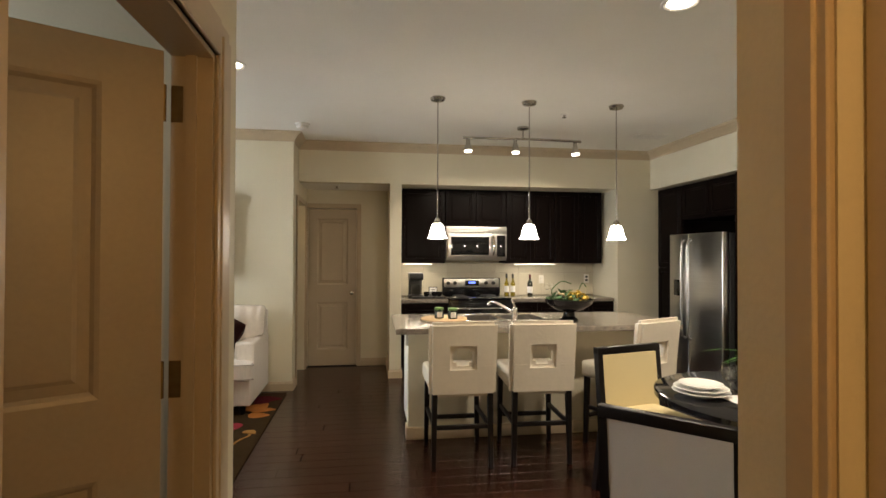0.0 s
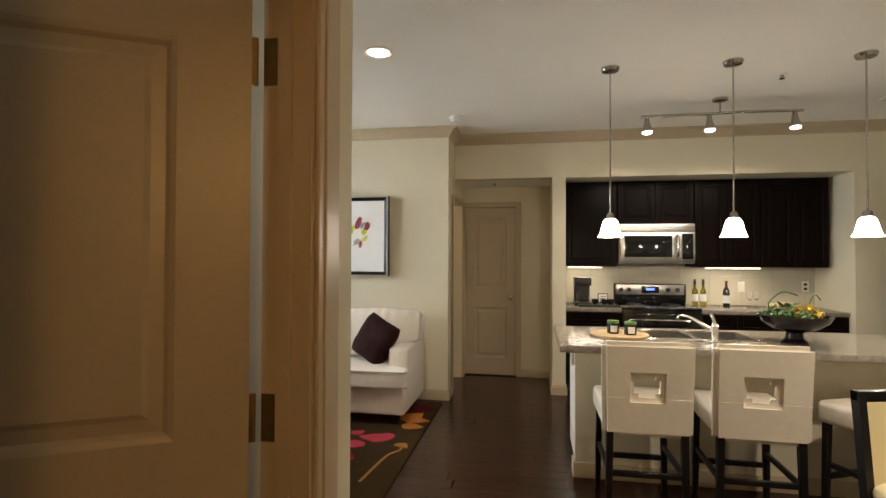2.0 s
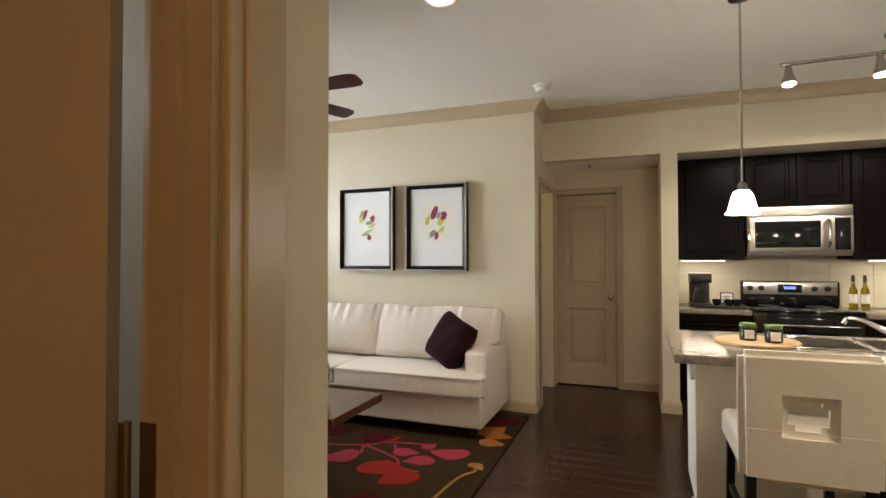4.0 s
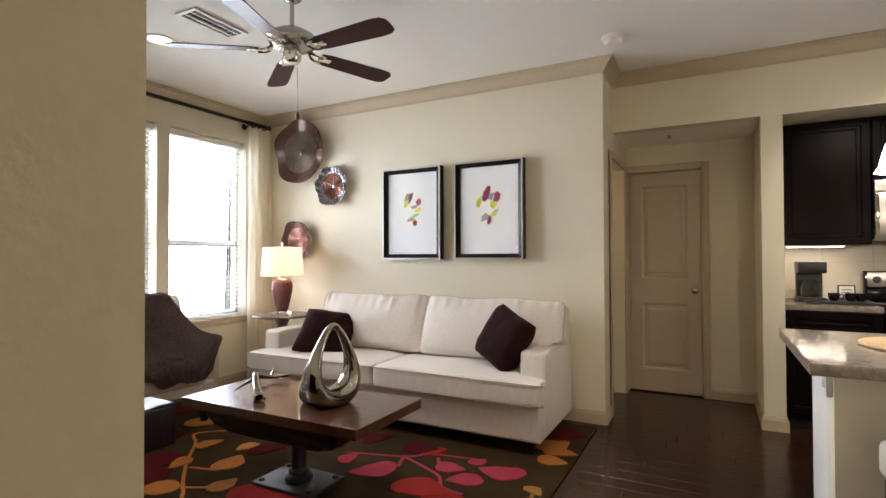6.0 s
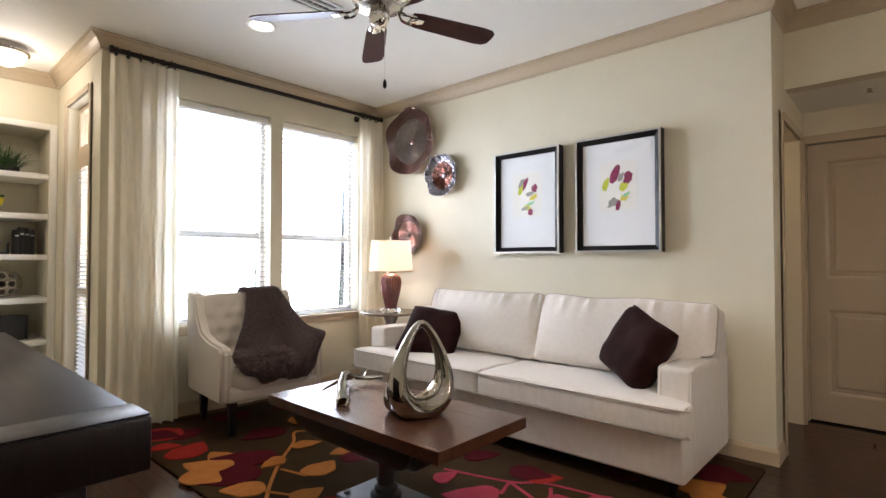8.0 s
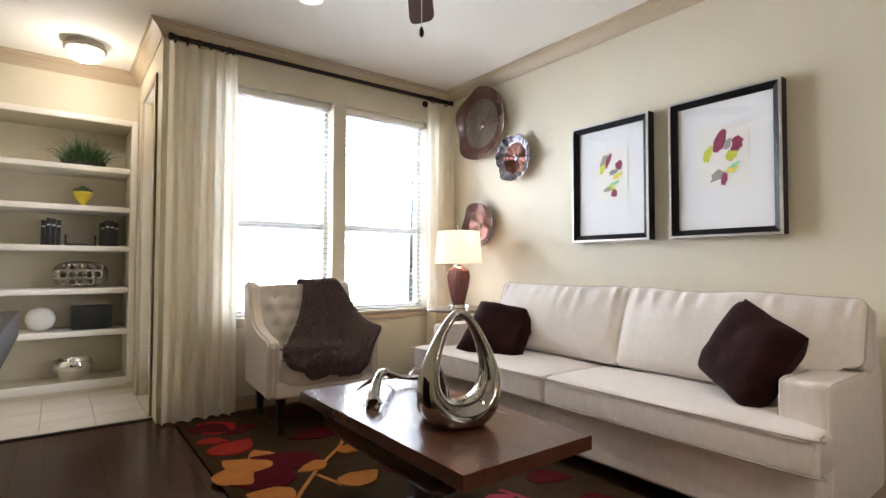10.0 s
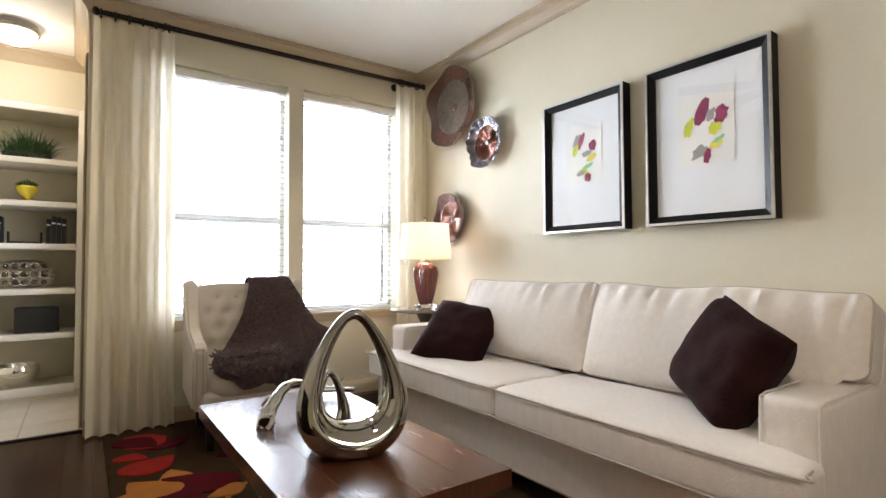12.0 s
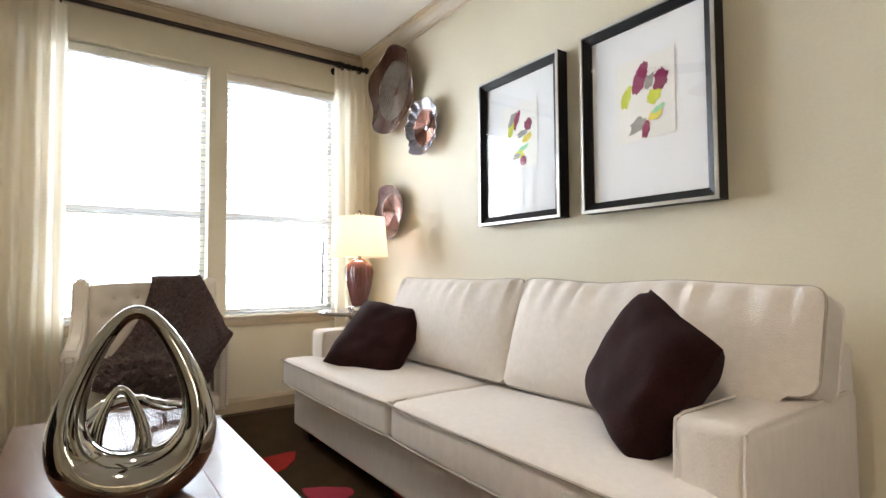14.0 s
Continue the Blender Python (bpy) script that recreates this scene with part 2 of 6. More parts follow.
def spline(ctrl, n=24, closed=False):
    """Catmull-Rom through control points."""
    c = [Vector(p) for p in ctrl]
    out = []
    segs = len(c) if closed else len(c) - 1
    for s in range(segs):
        if closed:
            p0, p1, p2, p3 = (c[(s + j - 1) % len(c)] for j in range(4))
        else:
            p0, p1, p2, p3 = c[max(s - 1, 0)], c[s], c[s + 1], c[min(s + 2, len(c) - 1)]
        k = max(2, n // segs)
        for i in range(k):
            t = i / k
            out.append(0.5 * (2 * p1 + (p2 - p0) * t + (2 * p0 - 5 * p1 + 4 * p2 - p3) * t * t + (3 * p1 - p0 - 3 * p2 + p3) * t ** 3))
    if not closed:
        out.append(c[-1])
    return out


def mesh_of(name, bm, material, smooth=True):
    bmesh.ops.recalc_face_normals(bm, faces=bm.faces)
    me = bpy.data.meshes.new(name)
    bm.to_mesh(me)
    bm.free()
    me.materials.append(material)
    if smooth:
        me.shade_smooth()
        me.set_sharp_from_angle(angle=radians(38))
    return me


def part(name, bm, material, parent=None, label="", smooth=True, m=None):
    ob = new(name, mesh_of(name, bm, material, smooth))
    ob.parent = parent
    if m is not None:
        ob.matrix_basis = m
    if label:
        ob["label"] = label
    return ob


def thing(name, m, label, category, group=""):
    ob = new(name)
    ob.empty_display_size = 0.1
    ob.matrix_basis = m
    return tagged(ob, label, category, group)


def single(name, bm, material, label, category, m=None, group=""):
    return tagged(part(name, bm, material, None, "", True, m), label, category, group)


def struct(name, boxes, material, label="", bev=0.0):
    bm = bmesh.new()
    for b in boxes:
        box(bm, *b, bev=bev)
    return tagged(part(name, bm, material, None, label, False), label, kind="structure")


def cushion(w, d, h, puff=0.03, n=10, crown=0.0, wrinkle=0.0, seed=0):
    """A stuffed rectangular pad centred on the origin: rounded edges, bulging faces, soft creases."""
    bm = bmesh.new()
    bmesh.ops.create_cube(bm, size=1)
    bmesh.ops.subdivide_edges(bm, edges=bm.edges[:], cuts=n, use_grid_fill=True)
    rad = min(w, d, h) * 0.42
    for v in bm.verts:
        x, y, z = v.co * 2
        q = Vector((x * w / 2, y * d / 2, z * h / 2))
        inner = Vector((max(-w / 2 + rad, min(w / 2 - rad, q.x)), max(-d / 2 + rad, min(d / 2 - rad, q.y)), max(-h / 2 + rad, min(h / 2 - rad, q.z))))
        off = q - inner
        if off.length > 1e-6:
            q = inner + off.normalized() * min(rad, off.length if off.length < rad else rad)
        f = (1 - x * x) * (1 - y * y)
        q.z += (z * puff + crown * (z > 0)) * f
        q.y += y * puff * 0.6 * (1 - x * x) * (1 - z * z)
        q.x += x * puff * 0.4 * (1 - y * y) * (1 - z * z)
        if wrinkle:
            k = noise.noise(Vector((q.x * 6 + seed, q.y * 6, q.z * 6)))
            q += q.normalized() * wrinkle * k
        v.co = q
    return bm


def throw_pillow(s, t):
    """A knife-edge square cushion standing in its xz plane."""
    bm = bmesh.new()
    n = 16
    sides = []
    for sg in (1, -1):
        g = []
        for i in range(n + 1):
            row = []
            for j in range(n + 1):
                u, v = 2 * i / n - 1, 2 * j / n - 1
                pin = 1 - 0.05 * (1 - abs(u)) * abs(v) ** 3
                pin2 = 1 - 0.05 * (1 - abs(v)) * abs(u) ** 3
                b = max(0, (1 - u ** 4) * (1 - v ** 4)) ** 0.55
                rc = 1 - 0.025 * (u * u * v * v) ** 2
                wr = 0.014 * noise.noise(Vector((u * 3, v * 3, sg))) * b
                row.append(bm.verts.new((u * s / 2 * pin2 * rc, sg * (t / 2 * b + wr), v * s / 2 * pin * rc)))
            g.append(row)
        sides.append(g)
        for i in range(n):
            for j in range(n):
                bm.faces.new((g[i][j], g[i + 1][j], g[i + 1][j + 1], g[i][j + 1]))
    bmesh.ops.remove_doubles(bm, verts=bm.verts[:], dist=0.0008)
    return bm


def sweep_profile(path, prof, name, material, label, inward):
    """A moulding: the profile (out, down) carried along corner points of a wall line with mitred corners."""
    bm = bmesh.new()
    pts = [Vector((p[0], p[1])) for p in path]
    rows = []
    for i, p in enumerate(pts):
        ds = []
        if i > 0:
            ds.append((pts[i] - pts[i - 1]).normalized())
        if i < len(pts) - 1:
            ds.append((pts[i + 1] - pts[i]).normalized())
        ns = [Vector((-d.y, d.x)) * inward for d in ds]
        nn = ns[0] if len(ns) == 1 else (ns[0] + ns[1]) / (1 + ns[0].dot(ns[1]))
        rows.append([bm.verts.new((p.x + nn.x * o, p.y + nn.y * o, z)) for o, z in prof])
    for a, b in zip(rows, rows[1:]):
        for k in range(len(prof) - 1):
            bm.faces.new((a[k], a[k + 1], b[k + 1], b[k]))
    return tagged(part(name, bm, material, None, label, False), label, kind="structure")

# ---- structure ----
# x: west (windows) to east (fridge); y: south (hall) to north (sofa wall and kitchen)
WX, SY, KY, BY = -4.35, 5.78, 6.20, 6.93
tagged(part("ground", bbox(-400, 400, -400, 400, -3.3, -3.2), GRASS, None, "grass far below the balcony", False), "green grass ground", kind="structure")
tagged(part("floor", bbox(-7.0, 5.2, -2.2, 9.0, -0.15, -0.012), SUBF, None, "", False), "dark subfloor under the boards", kind="structure")
struct("ceiling", [(-7.0, 5.2, -2.2, 9.0, CEIL, CEIL + 0.15)], CEILING, "cream painted textured ceiling")
struct("alcove_ceiling", [(-0.81, 0.235, KY + 0.12, BY, 2.29, CEIL - 0.001)], CEILING, "lowered ceiling of the door alcove")
# window wall with two openings
W1, W2, WZ0, WZ1 = (3.72, 4.57), (4.685, 5.53), 0.68, 2.44
WT = 0.22
struct("wall_west", [(WX - WT, WX, 3.29, W1[0], 0, CEIL), (WX - WT, WX, W1[1], W2[0], 0, CEIL), (WX - WT, WX, W2[1], SY + 0.12, 0, CEIL),
                     (WX - WT, WX, W1[0], W1[1], 0, WZ0), (WX - WT, WX, W1[0], W1[1], WZ1, CEIL), (WX - WT, WX, W2[0], W2[1], 0, WZ0), (WX - WT, WX, W2[0], W2[1], WZ1, CEIL)], WALL, "cream painted wall with two windows")
# sofa wall
struct("wall_north", [(WX, -0.81, SY, SY + 0.12, 0, CEIL)], WALL, "cream painted wall behind the sofa")
# alcove side wall with the bathroom doorway
struct("wall_alcove", [(-0.93, -0.81, SY + 0.12, 6.04, 0, CEIL), (-0.93, -0.81, 6.04, 6.78, 2.06, CEIL), (-0.93, -0.81, 6.78, BY, 0, CEIL)], WALL, "cream wall beside the door alcove")
# alcove back wall with its door opening, and the kitchen back wall
struct("wall_alcove_back", [(-0.93, -0.79, BY, BY + 0.12, 0, CEIL), (-0.79, -0.17, BY, BY + 0.12, 2.05, CEIL), (-0.17, 0.30, BY, BY + 0.12, 0, CEIL)], WALL, "cream wall round the narrow door")
struct("wall_kitchen_back", [(0.30, 5.2, BY, BY + 0.12, 0, CEIL)], WALL, "cream kitchen back wall")
struct("wall_kitchen_front", [(-0.81, 0.235, KY, KY + 0.12, 2.29, CEIL), (0.235, 0.372, KY, BY, 0, CEIL), (0.372, 3.08, KY, KY + 0.12, 2.285, CEIL), (3.08, 4.40, KY, BY, 0, CEIL)], WALL, "cream wall with openings to alcove and kitchen")
struct("kitchen_soffit", [(0.372, 3.08, KY + 0.12, BY, 2.285, 2.40)], WALL, "lowered cream soffit over the kitchen cabinets")
struct("soffit_east", [(3.52, 4.40, 1.6, KY, 2.28, CEIL)], WALL, "cream soffit over the fridge wall")
struct("wall_east", [(4.40, 4.52, -2.2, BY, 0, CEIL)], WALL, "cream kitchen east wall")
# short hall walls
HX = -0.462
struct("wall_hall_west", [(HX - 0.12, HX, 1.78, 2.03, 0, CEIL), (HX - 0.12, HX, 0.86, 1.78, 2.06, CEIL), (HX - 0.12, HX, -2.2, 0.86, 0, CEIL)], WALL, "cream hall wall with an open door")
struct("wall_hall_east", [(0.60, 0.72, 0.70, 0.88, 0, CEIL), (0.60, 0.72, -0.12, 0.70, 2.06, CEIL), (0.60, 0.72, -2.2, -0.12, 0, CEIL)], WALL, "cream hall wall with a closed door")
struct("wall_hall_south", [(-0.462, 0.60, -2.2, -2.08, 0, CEIL)], WALL, "plain wall closing the hall")
struct("wall_dining_south", [(0.72, 4.40, 0.76, 0.88, 0, CEIL)], WALL, "plain cream wall behind the dining corner")
struct("wall_living_south", [(-6.2, HX - 0.12, 1.91, 2.03, 0, CEIL)], WALL, "cream wall behind the dark console")
struct("side_room_walls", [(-4.0, -3.88, -2.2, 1.90, 0, CEIL), (-3.88, HX - 0.12, -2.2, -2.08, 0, CEIL)], WALL, "walls of the room behind the open door")
struct("bath_walls", [(-2.7, -2.58, SY + 0.12, 8.0, 0, CEIL), (-2.58, -0.93, 7.88, 8.0, 0, CEIL), (-0.93, -0.81, BY + 0.12, 8.0, 0, CEIL)], WALL, "walls of the small lit room")
# entry bay: glazed door in its north wall, shelf niche in its west wall
EX = -5.62
struct("wall_entry_north", [(-4.60, WX - WT, 3.29, 3.45, 0, CEIL), (EX - 0.5, -5.25, 3.29, 3.45, 0, CEIL), (-5.25, -4.60, 3.29, 3.45, 2.42, CEIL)], WALL, "cream wall round the glazed door")
NY0, NY1, NZ0, NZ1 = 2.22, 3.235, 0.09, 2.29
struct("wall_entry_west", [(EX - 0.12, EX, 2.05, NY0, 0, CEIL), (EX - 0.12, EX, NY1, 3.29, 0, CEIL), (EX - 0.12, EX, NY0, NY1, NZ1, CEIL), (EX - 0.12, EX, NY0, NY1, 0, NZ0)], WALL, "cream wall with a built-in shelf niche")
struct("niche_lining", [(EX - 0.47, EX - 0.45, NY0, NY1, NZ0, NZ1), (EX - 0.45, EX - 0.12, NY0 - 0.02, NY0, NZ0, NZ1), (EX - 0.45, EX - 0.12, NY1, NY1 + 0.02, NZ0, NZ1), (EX - 0.45, EX - 0.12, NY0, NY1, NZ1, NZ1 + 0.02), (EX - 0.45, EX - 0.12, NY0, NY1, NZ0 - 0.02, NZ0)], WALL, "painted lining of the shelf niche")
for k, (a, b, c, d) in enumerate(((NY0 - 0.05, NY0, NZ0 - 0.03, NZ1 + 0.05), (NY1, NY1 + 0.05, NZ0 - 0.03, NZ1 + 0.05), (NY0, NY1, NZ1, NZ1 + 0.05), (NY0, NY1, NZ0 - 0.05, NZ0 + 0.02))):
    tagged(part("trim", bbox(EX + 0.001, EX + 0.02, a, b, c, d, bev=0.004), WHITE), "cream casing round the shelf niche", kind="structure")
SHELVES = (0.52, 0.875, 1.235, 1.575, 1.915)
for z in SHELVES:
    single("niche_shelf", bbox(EX - 0.448, EX + 0.004, NY0 + 0.003, NY1 - 0.003, z - 0.045, z, bev=0.004), WHITE, "thick cream painted shelf board in the niche", "shelf", group="niche shelves")

# mouldings
CROWN = [(0.0, CEIL - 0.100), (0.010, CEIL - 0.100), (0.012, CEIL - 0.085), (0.018, CEIL - 0.080), (0.026, CEIL - 0.066), (0.048, CEIL - 0.040), (0.072, CEIL - 0.024), (0.074, CEIL - 0.015), (0.088, CEIL - 0.011), (0.088, CEIL)]
sweep_profile([(EX, 2.05), (EX, 3.29), (WX, 3.29), (WX, SY), (-0.81, SY), (-0.81, KY), (3.52, KY), (3.52, 1.6)], CROWN, "crown_moulding", TRIM, "tan painted crown moulding", -1)
BASE = [(0.0, 0.0), (0.016, 0.0), (0.016, 0.075), (0.010, 0.09), (0.006, 0.10), (0.0, 0.10)]
for k, pth in enumerate(([(WX, 3.29), (WX, SY), (-0.81, SY), (-0.81, 5.97)], [(-0.11, BY), (0.235, BY), (0.235, KY), (0.372, KY), (0.372, 6.30)], [(3.08, KY), (3.60, KY)], [(EX, 2.06), (EX, NY0 - 0.06)])):
    sweep_profile(pth, BASE, "baseboard", TRIM, "tan painted baseboard", -1)
sweep_profile([(HX, 1.90), (HX, 2.03), (-1.1, 2.03)], BASE, "baseboard", TRIM, "tan painted baseboard", 1)


def casing(name, axis, at, a, b, top, w, out, side):
    """Door casing: two uprights and a head with a stepped face, on the plane axis = at, towards side."""
    for k, (p0, p1, z0, z1) in enumerate(((a - w, a, 0, top + w), (b, b + w, 0, top + w), (a, b, top, top + w))):
        bm = bmesh.new()
        for q0, q1, r0, r1, o in ((p0, p1, z0, z1, out * 0.7), (p0 + w * 0.25 * (k == 1), p1 - w * 0.25 * (k == 0), z0, z1 - (w * 0.35 if k < 2 else 0), out)):
            lo, hi = sorted((at + side * 0.001, at + side * o))
            if axis == "y":
                box(bm, q0, q1, lo, hi, r0, r1, bev=0.003, seg=1)
            else:
                box(bm, lo, hi, q0, q1, r0, r1, bev=0.003, seg=1)
        tagged(part(name, bm, TRIM), "tan painted door casing", kind="structure")


def panel_door(name, w, h, m, label, knob_x, two_sided=True, t=0.036):
    """A two-panel moulded door, hinge side at x = 0, running to x = w, thickness about y = 0."""
    ob = new(name)
    ob.matrix_basis = m
    tagged(ob, label, kind="structure")
    st, mid = 0.15 if w > 0.7 else 0.105, 0.93
    bm = bmesh.new()
    frames = [(0, w, 0, 0.20), (0, w, h - 0.12, h), (0, st, 0.20, h - 0.12), (w - st, w, 0.20, h - 0.12), (st, w - st, mid - 0.11, mid + 0.11)]
    for a, b, c, d in frames:
        box(bm, a, b, -t / 2, t / 2, c, d)
    part("stiles_and_rails", bm, DOORP, ob, smooth=False)
    for c, d in ((0.20, mid - 0.11), (mid + 0.11, h - 0.12)):
        bm = bmesh.new()
        a, b = st, w - st
        for s in (-1, 1):
            steps = ((0, t / 2), (0.012, t / 2 - 0.004), (0.022, t / 2 - 0.013), (0.05, t / 2 - 0.010), (0.062, t / 2 - 0.004))
            rings = []
            for off, dep in steps:
                rings.append([bm.verts.new((x, s * dep, z)) for x, z in ((a + off, c + off), (b - off, c + off), (b - off, d - off), (a + off, d - off))])
            for r0, r1 in zip(rings, rings[1:]):
                for k in range(4):
                    bm.faces.new((r0[k], r0[(k + 1) % 4], r1[(k + 1) % 4], r1[k]))
            bm.faces.new(rings[-1])
        part("door_panel", bm, DOORP, ob, smooth=False)
    for s in (-1, 1):
        prof = [(0.028, 0.0), (0.028, 0.006), (0.012, 0.010), (0.010, 0.030), (0.024, 0.040), (0.028, 0.052), (0.020, 0.064), (0.004, 0.067)]
        mm = pose(knob_x, s * t / 2, 0.94, -90 * s, 0, 0)
        part("door_handle", lathe(prof, 20), NICKEL, ob, "round satin nickel knob", m=mm)
    return ob


# narrow closet door in the alcove
d1 = panel_door("door_1", 0.612, 2.03, pose(-0.786, BY + 0.03, 0.012), "closed tan two-panel door with a nickel knob", 0.555)
casing("trim", "y", BY, -0.79, -0.17, 2.05, 0.06, 0.022, -1)
# unseen box added behind the door, stops sky light leaking in under it
struct("closet_light_block", [(-0.81, -0.79, BY + 0.121, 7.70, 0, CEIL), (0.42, 0.54, BY + 0.121, 7.70, 0, CEIL), (-0.79, 0.42, 7.58, 7.70, 0, CEIL)], WALL, "unseen walls added behind the narrow door to block light")
# bathroom doorway in the alcove side wall
casing("trim", "x", -0.81, 6.04, 6.78, 2.06, 0.055, 0.020, 1)
d2 = panel_door("door_2", 0.72, 2.03, pose(-0.95, 6.76, 0.012, 0, 0, 174), "tan two-panel door standing open into the lit room", 0.66)
# open door of the hall
casing("trim", "x", HX, 0.86, 1.78, 2.06, 0.11, 0.020, 1)
struct("door_jamb", [(HX - 0.12, HX, 1.765, 1.779, 0, 2.06), (HX - 0.12, HX, 0.861, 0.875, 0, 2.06), (HX - 0.12, HX, 0.875, 1.765, 2.046, 2.06), (HX - 0.075, HX - 0.045, 1.752, 1.765, 0, 2.046)], TRIM, "tan painted door jamb")
d3 = panel_door("door_3", 0.88, 2.03, pose(-0.594, 1.734, 0.012, 0, 0, 210), "tan two-panel door standing open, brass hinges", 0.81)
for z in (0.25, 1.063, 1.888):
    bm = bbox(-0.012, 0.014, -0.0195, -0.017, z - 0.055, z + 0.055)
    lathe([(0.0065, z - 0.055), (0.0065, z + 0.055)], 10, Matrix.Translation((-0.008, -0.022, 0)), bm=bm)
    part("hinge", bm, BRASS, d3, "tarnished brass hinge")
for z in (0.262, 1.075, 1.90):
    tagged(part("trim", bbox(HX - 0.118, HX - 0.085, 1.7625, 1.7648, z - 0.055, z + 0.055), BRASS), "brass hinge leaf on the jamb", kind="structure")
# closed door on the other side of the hall
casing("trim", "x", 0.60, -0.12, 0.70, 2.06, 0.065, 0.020, -1)
d4 = panel_door("door_4", 0.81, 2.03, pose(0.655, -0.115, 0.012, 0, 0, 90), "closed tan two-panel hall door", 0.75)

# ---- windows ----
def window(name, y0, y1):
    ob = new(name)
    ob.matrix_basis = pose(WX - 0.15, 0, 0)
    tagged(ob, "white single-hung window, lower sash behind blinds", kind="structure")
    zm = 1.40
    bm = bmesh.new()
    for a, b, c, d in ((y0, y0 + 0.035, WZ0, WZ1), (y1 - 0.035, y1, WZ0, WZ1), (y0, y1, WZ0, WZ0 + 0.04), (y0, y1, WZ1 - 0.035, WZ1)):
        box(bm, -0.03, 0.03, a, b, c, d)
    part("window_frame", bm, WHITE, ob, smooth=False)
    part("meeting_rail", bbox(-0.018, 0.022, y0 + 0.035, y1 - 0.035, zm - 0.028, zm + 0.028, bev=0.003), WHITE, ob)
    for c, d in ((WZ0 + 0.04, zm - 0.02), (zm + 0.02, WZ1 - 0.035)):
        g = part("pane", bbox(-0.003, 0.003, y0 + 0.035, y1 - 0.035, c, d), PANE, ob, smooth=False)
        g.visible_shadow = False
    tagged(part("window_sill", bbox(WX - 0.12, WX + 0.03, y0 - 0.03, y1 + 0.03, WZ0 - 0.022, WZ0 - 0.001, bev=0.004), TRIM), "tan painted window sill", kind="structure")
    tagged(part("trim", bbox(WX + 0.001, WX + 0.016, y0 - 0.02, y1 + 0.02, WZ0 - 0.075, WZ0 - 0.023, bev=0.003), TRIM), "tan apron under the window sill", kind="structure")
    # blind: head rail, open slats, tilt wand
    bl = thing("window_blind", pose(WX - 0.07, (y0 + y1) / 2, WZ0), "white faux-wood blind lowered with its slats open", "blind", "window blinds")
    w = (y1 - y0) / 2 - 0.012
    part("head_rail", bbox(-0.028, 0.03, -w, w, WZ1 - WZ0 - 0.055, WZ1 - WZ0 - 0.003, bev=0.004), WHITE, bl)
    me = None
    n = 40
    for k in range(n):
        z = 0.02 + k * (WZ1 - WZ0 - 0.085) / (n - 1)
        if me is None:
            bm = bmesh.new()
            rows = [[bm.verts.new((x, y, 0.0035 * (1 - (x / 0.024) ** 2))) for x in (-0.024, -0.012, 0, 0.012, 0.024)] for y in (-w, w)]
            low = [[bm.verts.new((v.co.x, v.co.y, v.co.z - 0.0025)) for v in r] for r in rows]
            for i in range(4):
                bm.faces.new((rows[0][i], rows[0][i + 1], rows[1][i + 1], rows[1][i]))
                bm.faces.new((low[0][i], low[1][i], low[1][i + 1], low[0][i + 1]))
                for r, l in ((rows[0], low[0]), (rows[1], low[1])):
                    bm.faces.new((r[i], r[i + 1], l[i + 1], l[i]))
            bm.faces.new((rows[0][0], rows[1][0], low[1][0], low[0][0]))
            bm.faces.new((rows[0][4], rows[1][4], low[1][4], low[0][4]))
            me = mesh_of("slat", bm, BLIND)
        s = new("slat", me)
        s.parent = bl
        s.matrix_basis = pose(0, 0, z, 0, 3, 0)
    for y in (-w * 0.7, w * 0.7):
        part("ladder_cord", bbox(-0.026, -0.0245, y - 0.002, y + 0.002, 0.01, WZ1 - WZ0 - 0.05), WHITE, bl)
    return ob


window("window_1", *W1)
window("window_2", *W2)

# glazed door with its own blind and a transom above
gd = new("door_5")
gd.matrix_basis = pose(-5.25, 3.39, 0)
tagged(gd, "tan glazed entry door with a blind and transom", kind="structure")
bm = bmesh.new()
for a, b, c, d in ((0, 0.10, 0.01, 2.03), (0.55, 0.65, 0.01, 2.03), (0.10, 0.55, 0.01, 0.20), (0.10, 0.55, 1.93, 2.03), (0, 0.65, 2.03, 2.10), (0, 0.05, 2.10, 2.42), (0.60, 0.65, 2.10, 2.42), (0.05, 0.60, 2.38, 2.42)):
    box(bm, a, b, -0.03, 0.03, c, d)
part("door_frame", bm, TRIM, gd, smooth=False)
for c, d in ((0.20, 1.93), (2.10, 2.38)):
    g = part("pane", bbox(0.05 if c > 2 else 0.10, 0.60 if c > 2 else 0.55, -0.003, 0.003, c, d), PANE, gd, smooth=False)
    g.visible_shadow = False
part("mid_rail", bbox(0.08, 0.57, -0.05, -0.035, 0.92, 0.97, bev=0.004), TRIM, gd)
smesh = mesh_of("slat", bbox(0.0, 0.44, -0.015, 0.015, -0.0012, 0.0012), BLIND)
for k in range(54):
    s = new("slat", smesh)
    s.parent = gd
    s.matrix_basis = pose(0.105, -0.045, 0.22 + k * 0.0315, 18, 0, 0)
casing("trim", "y", 3.29, -5.25, -4.60, 2.42, 0.05, 0.018, -1)
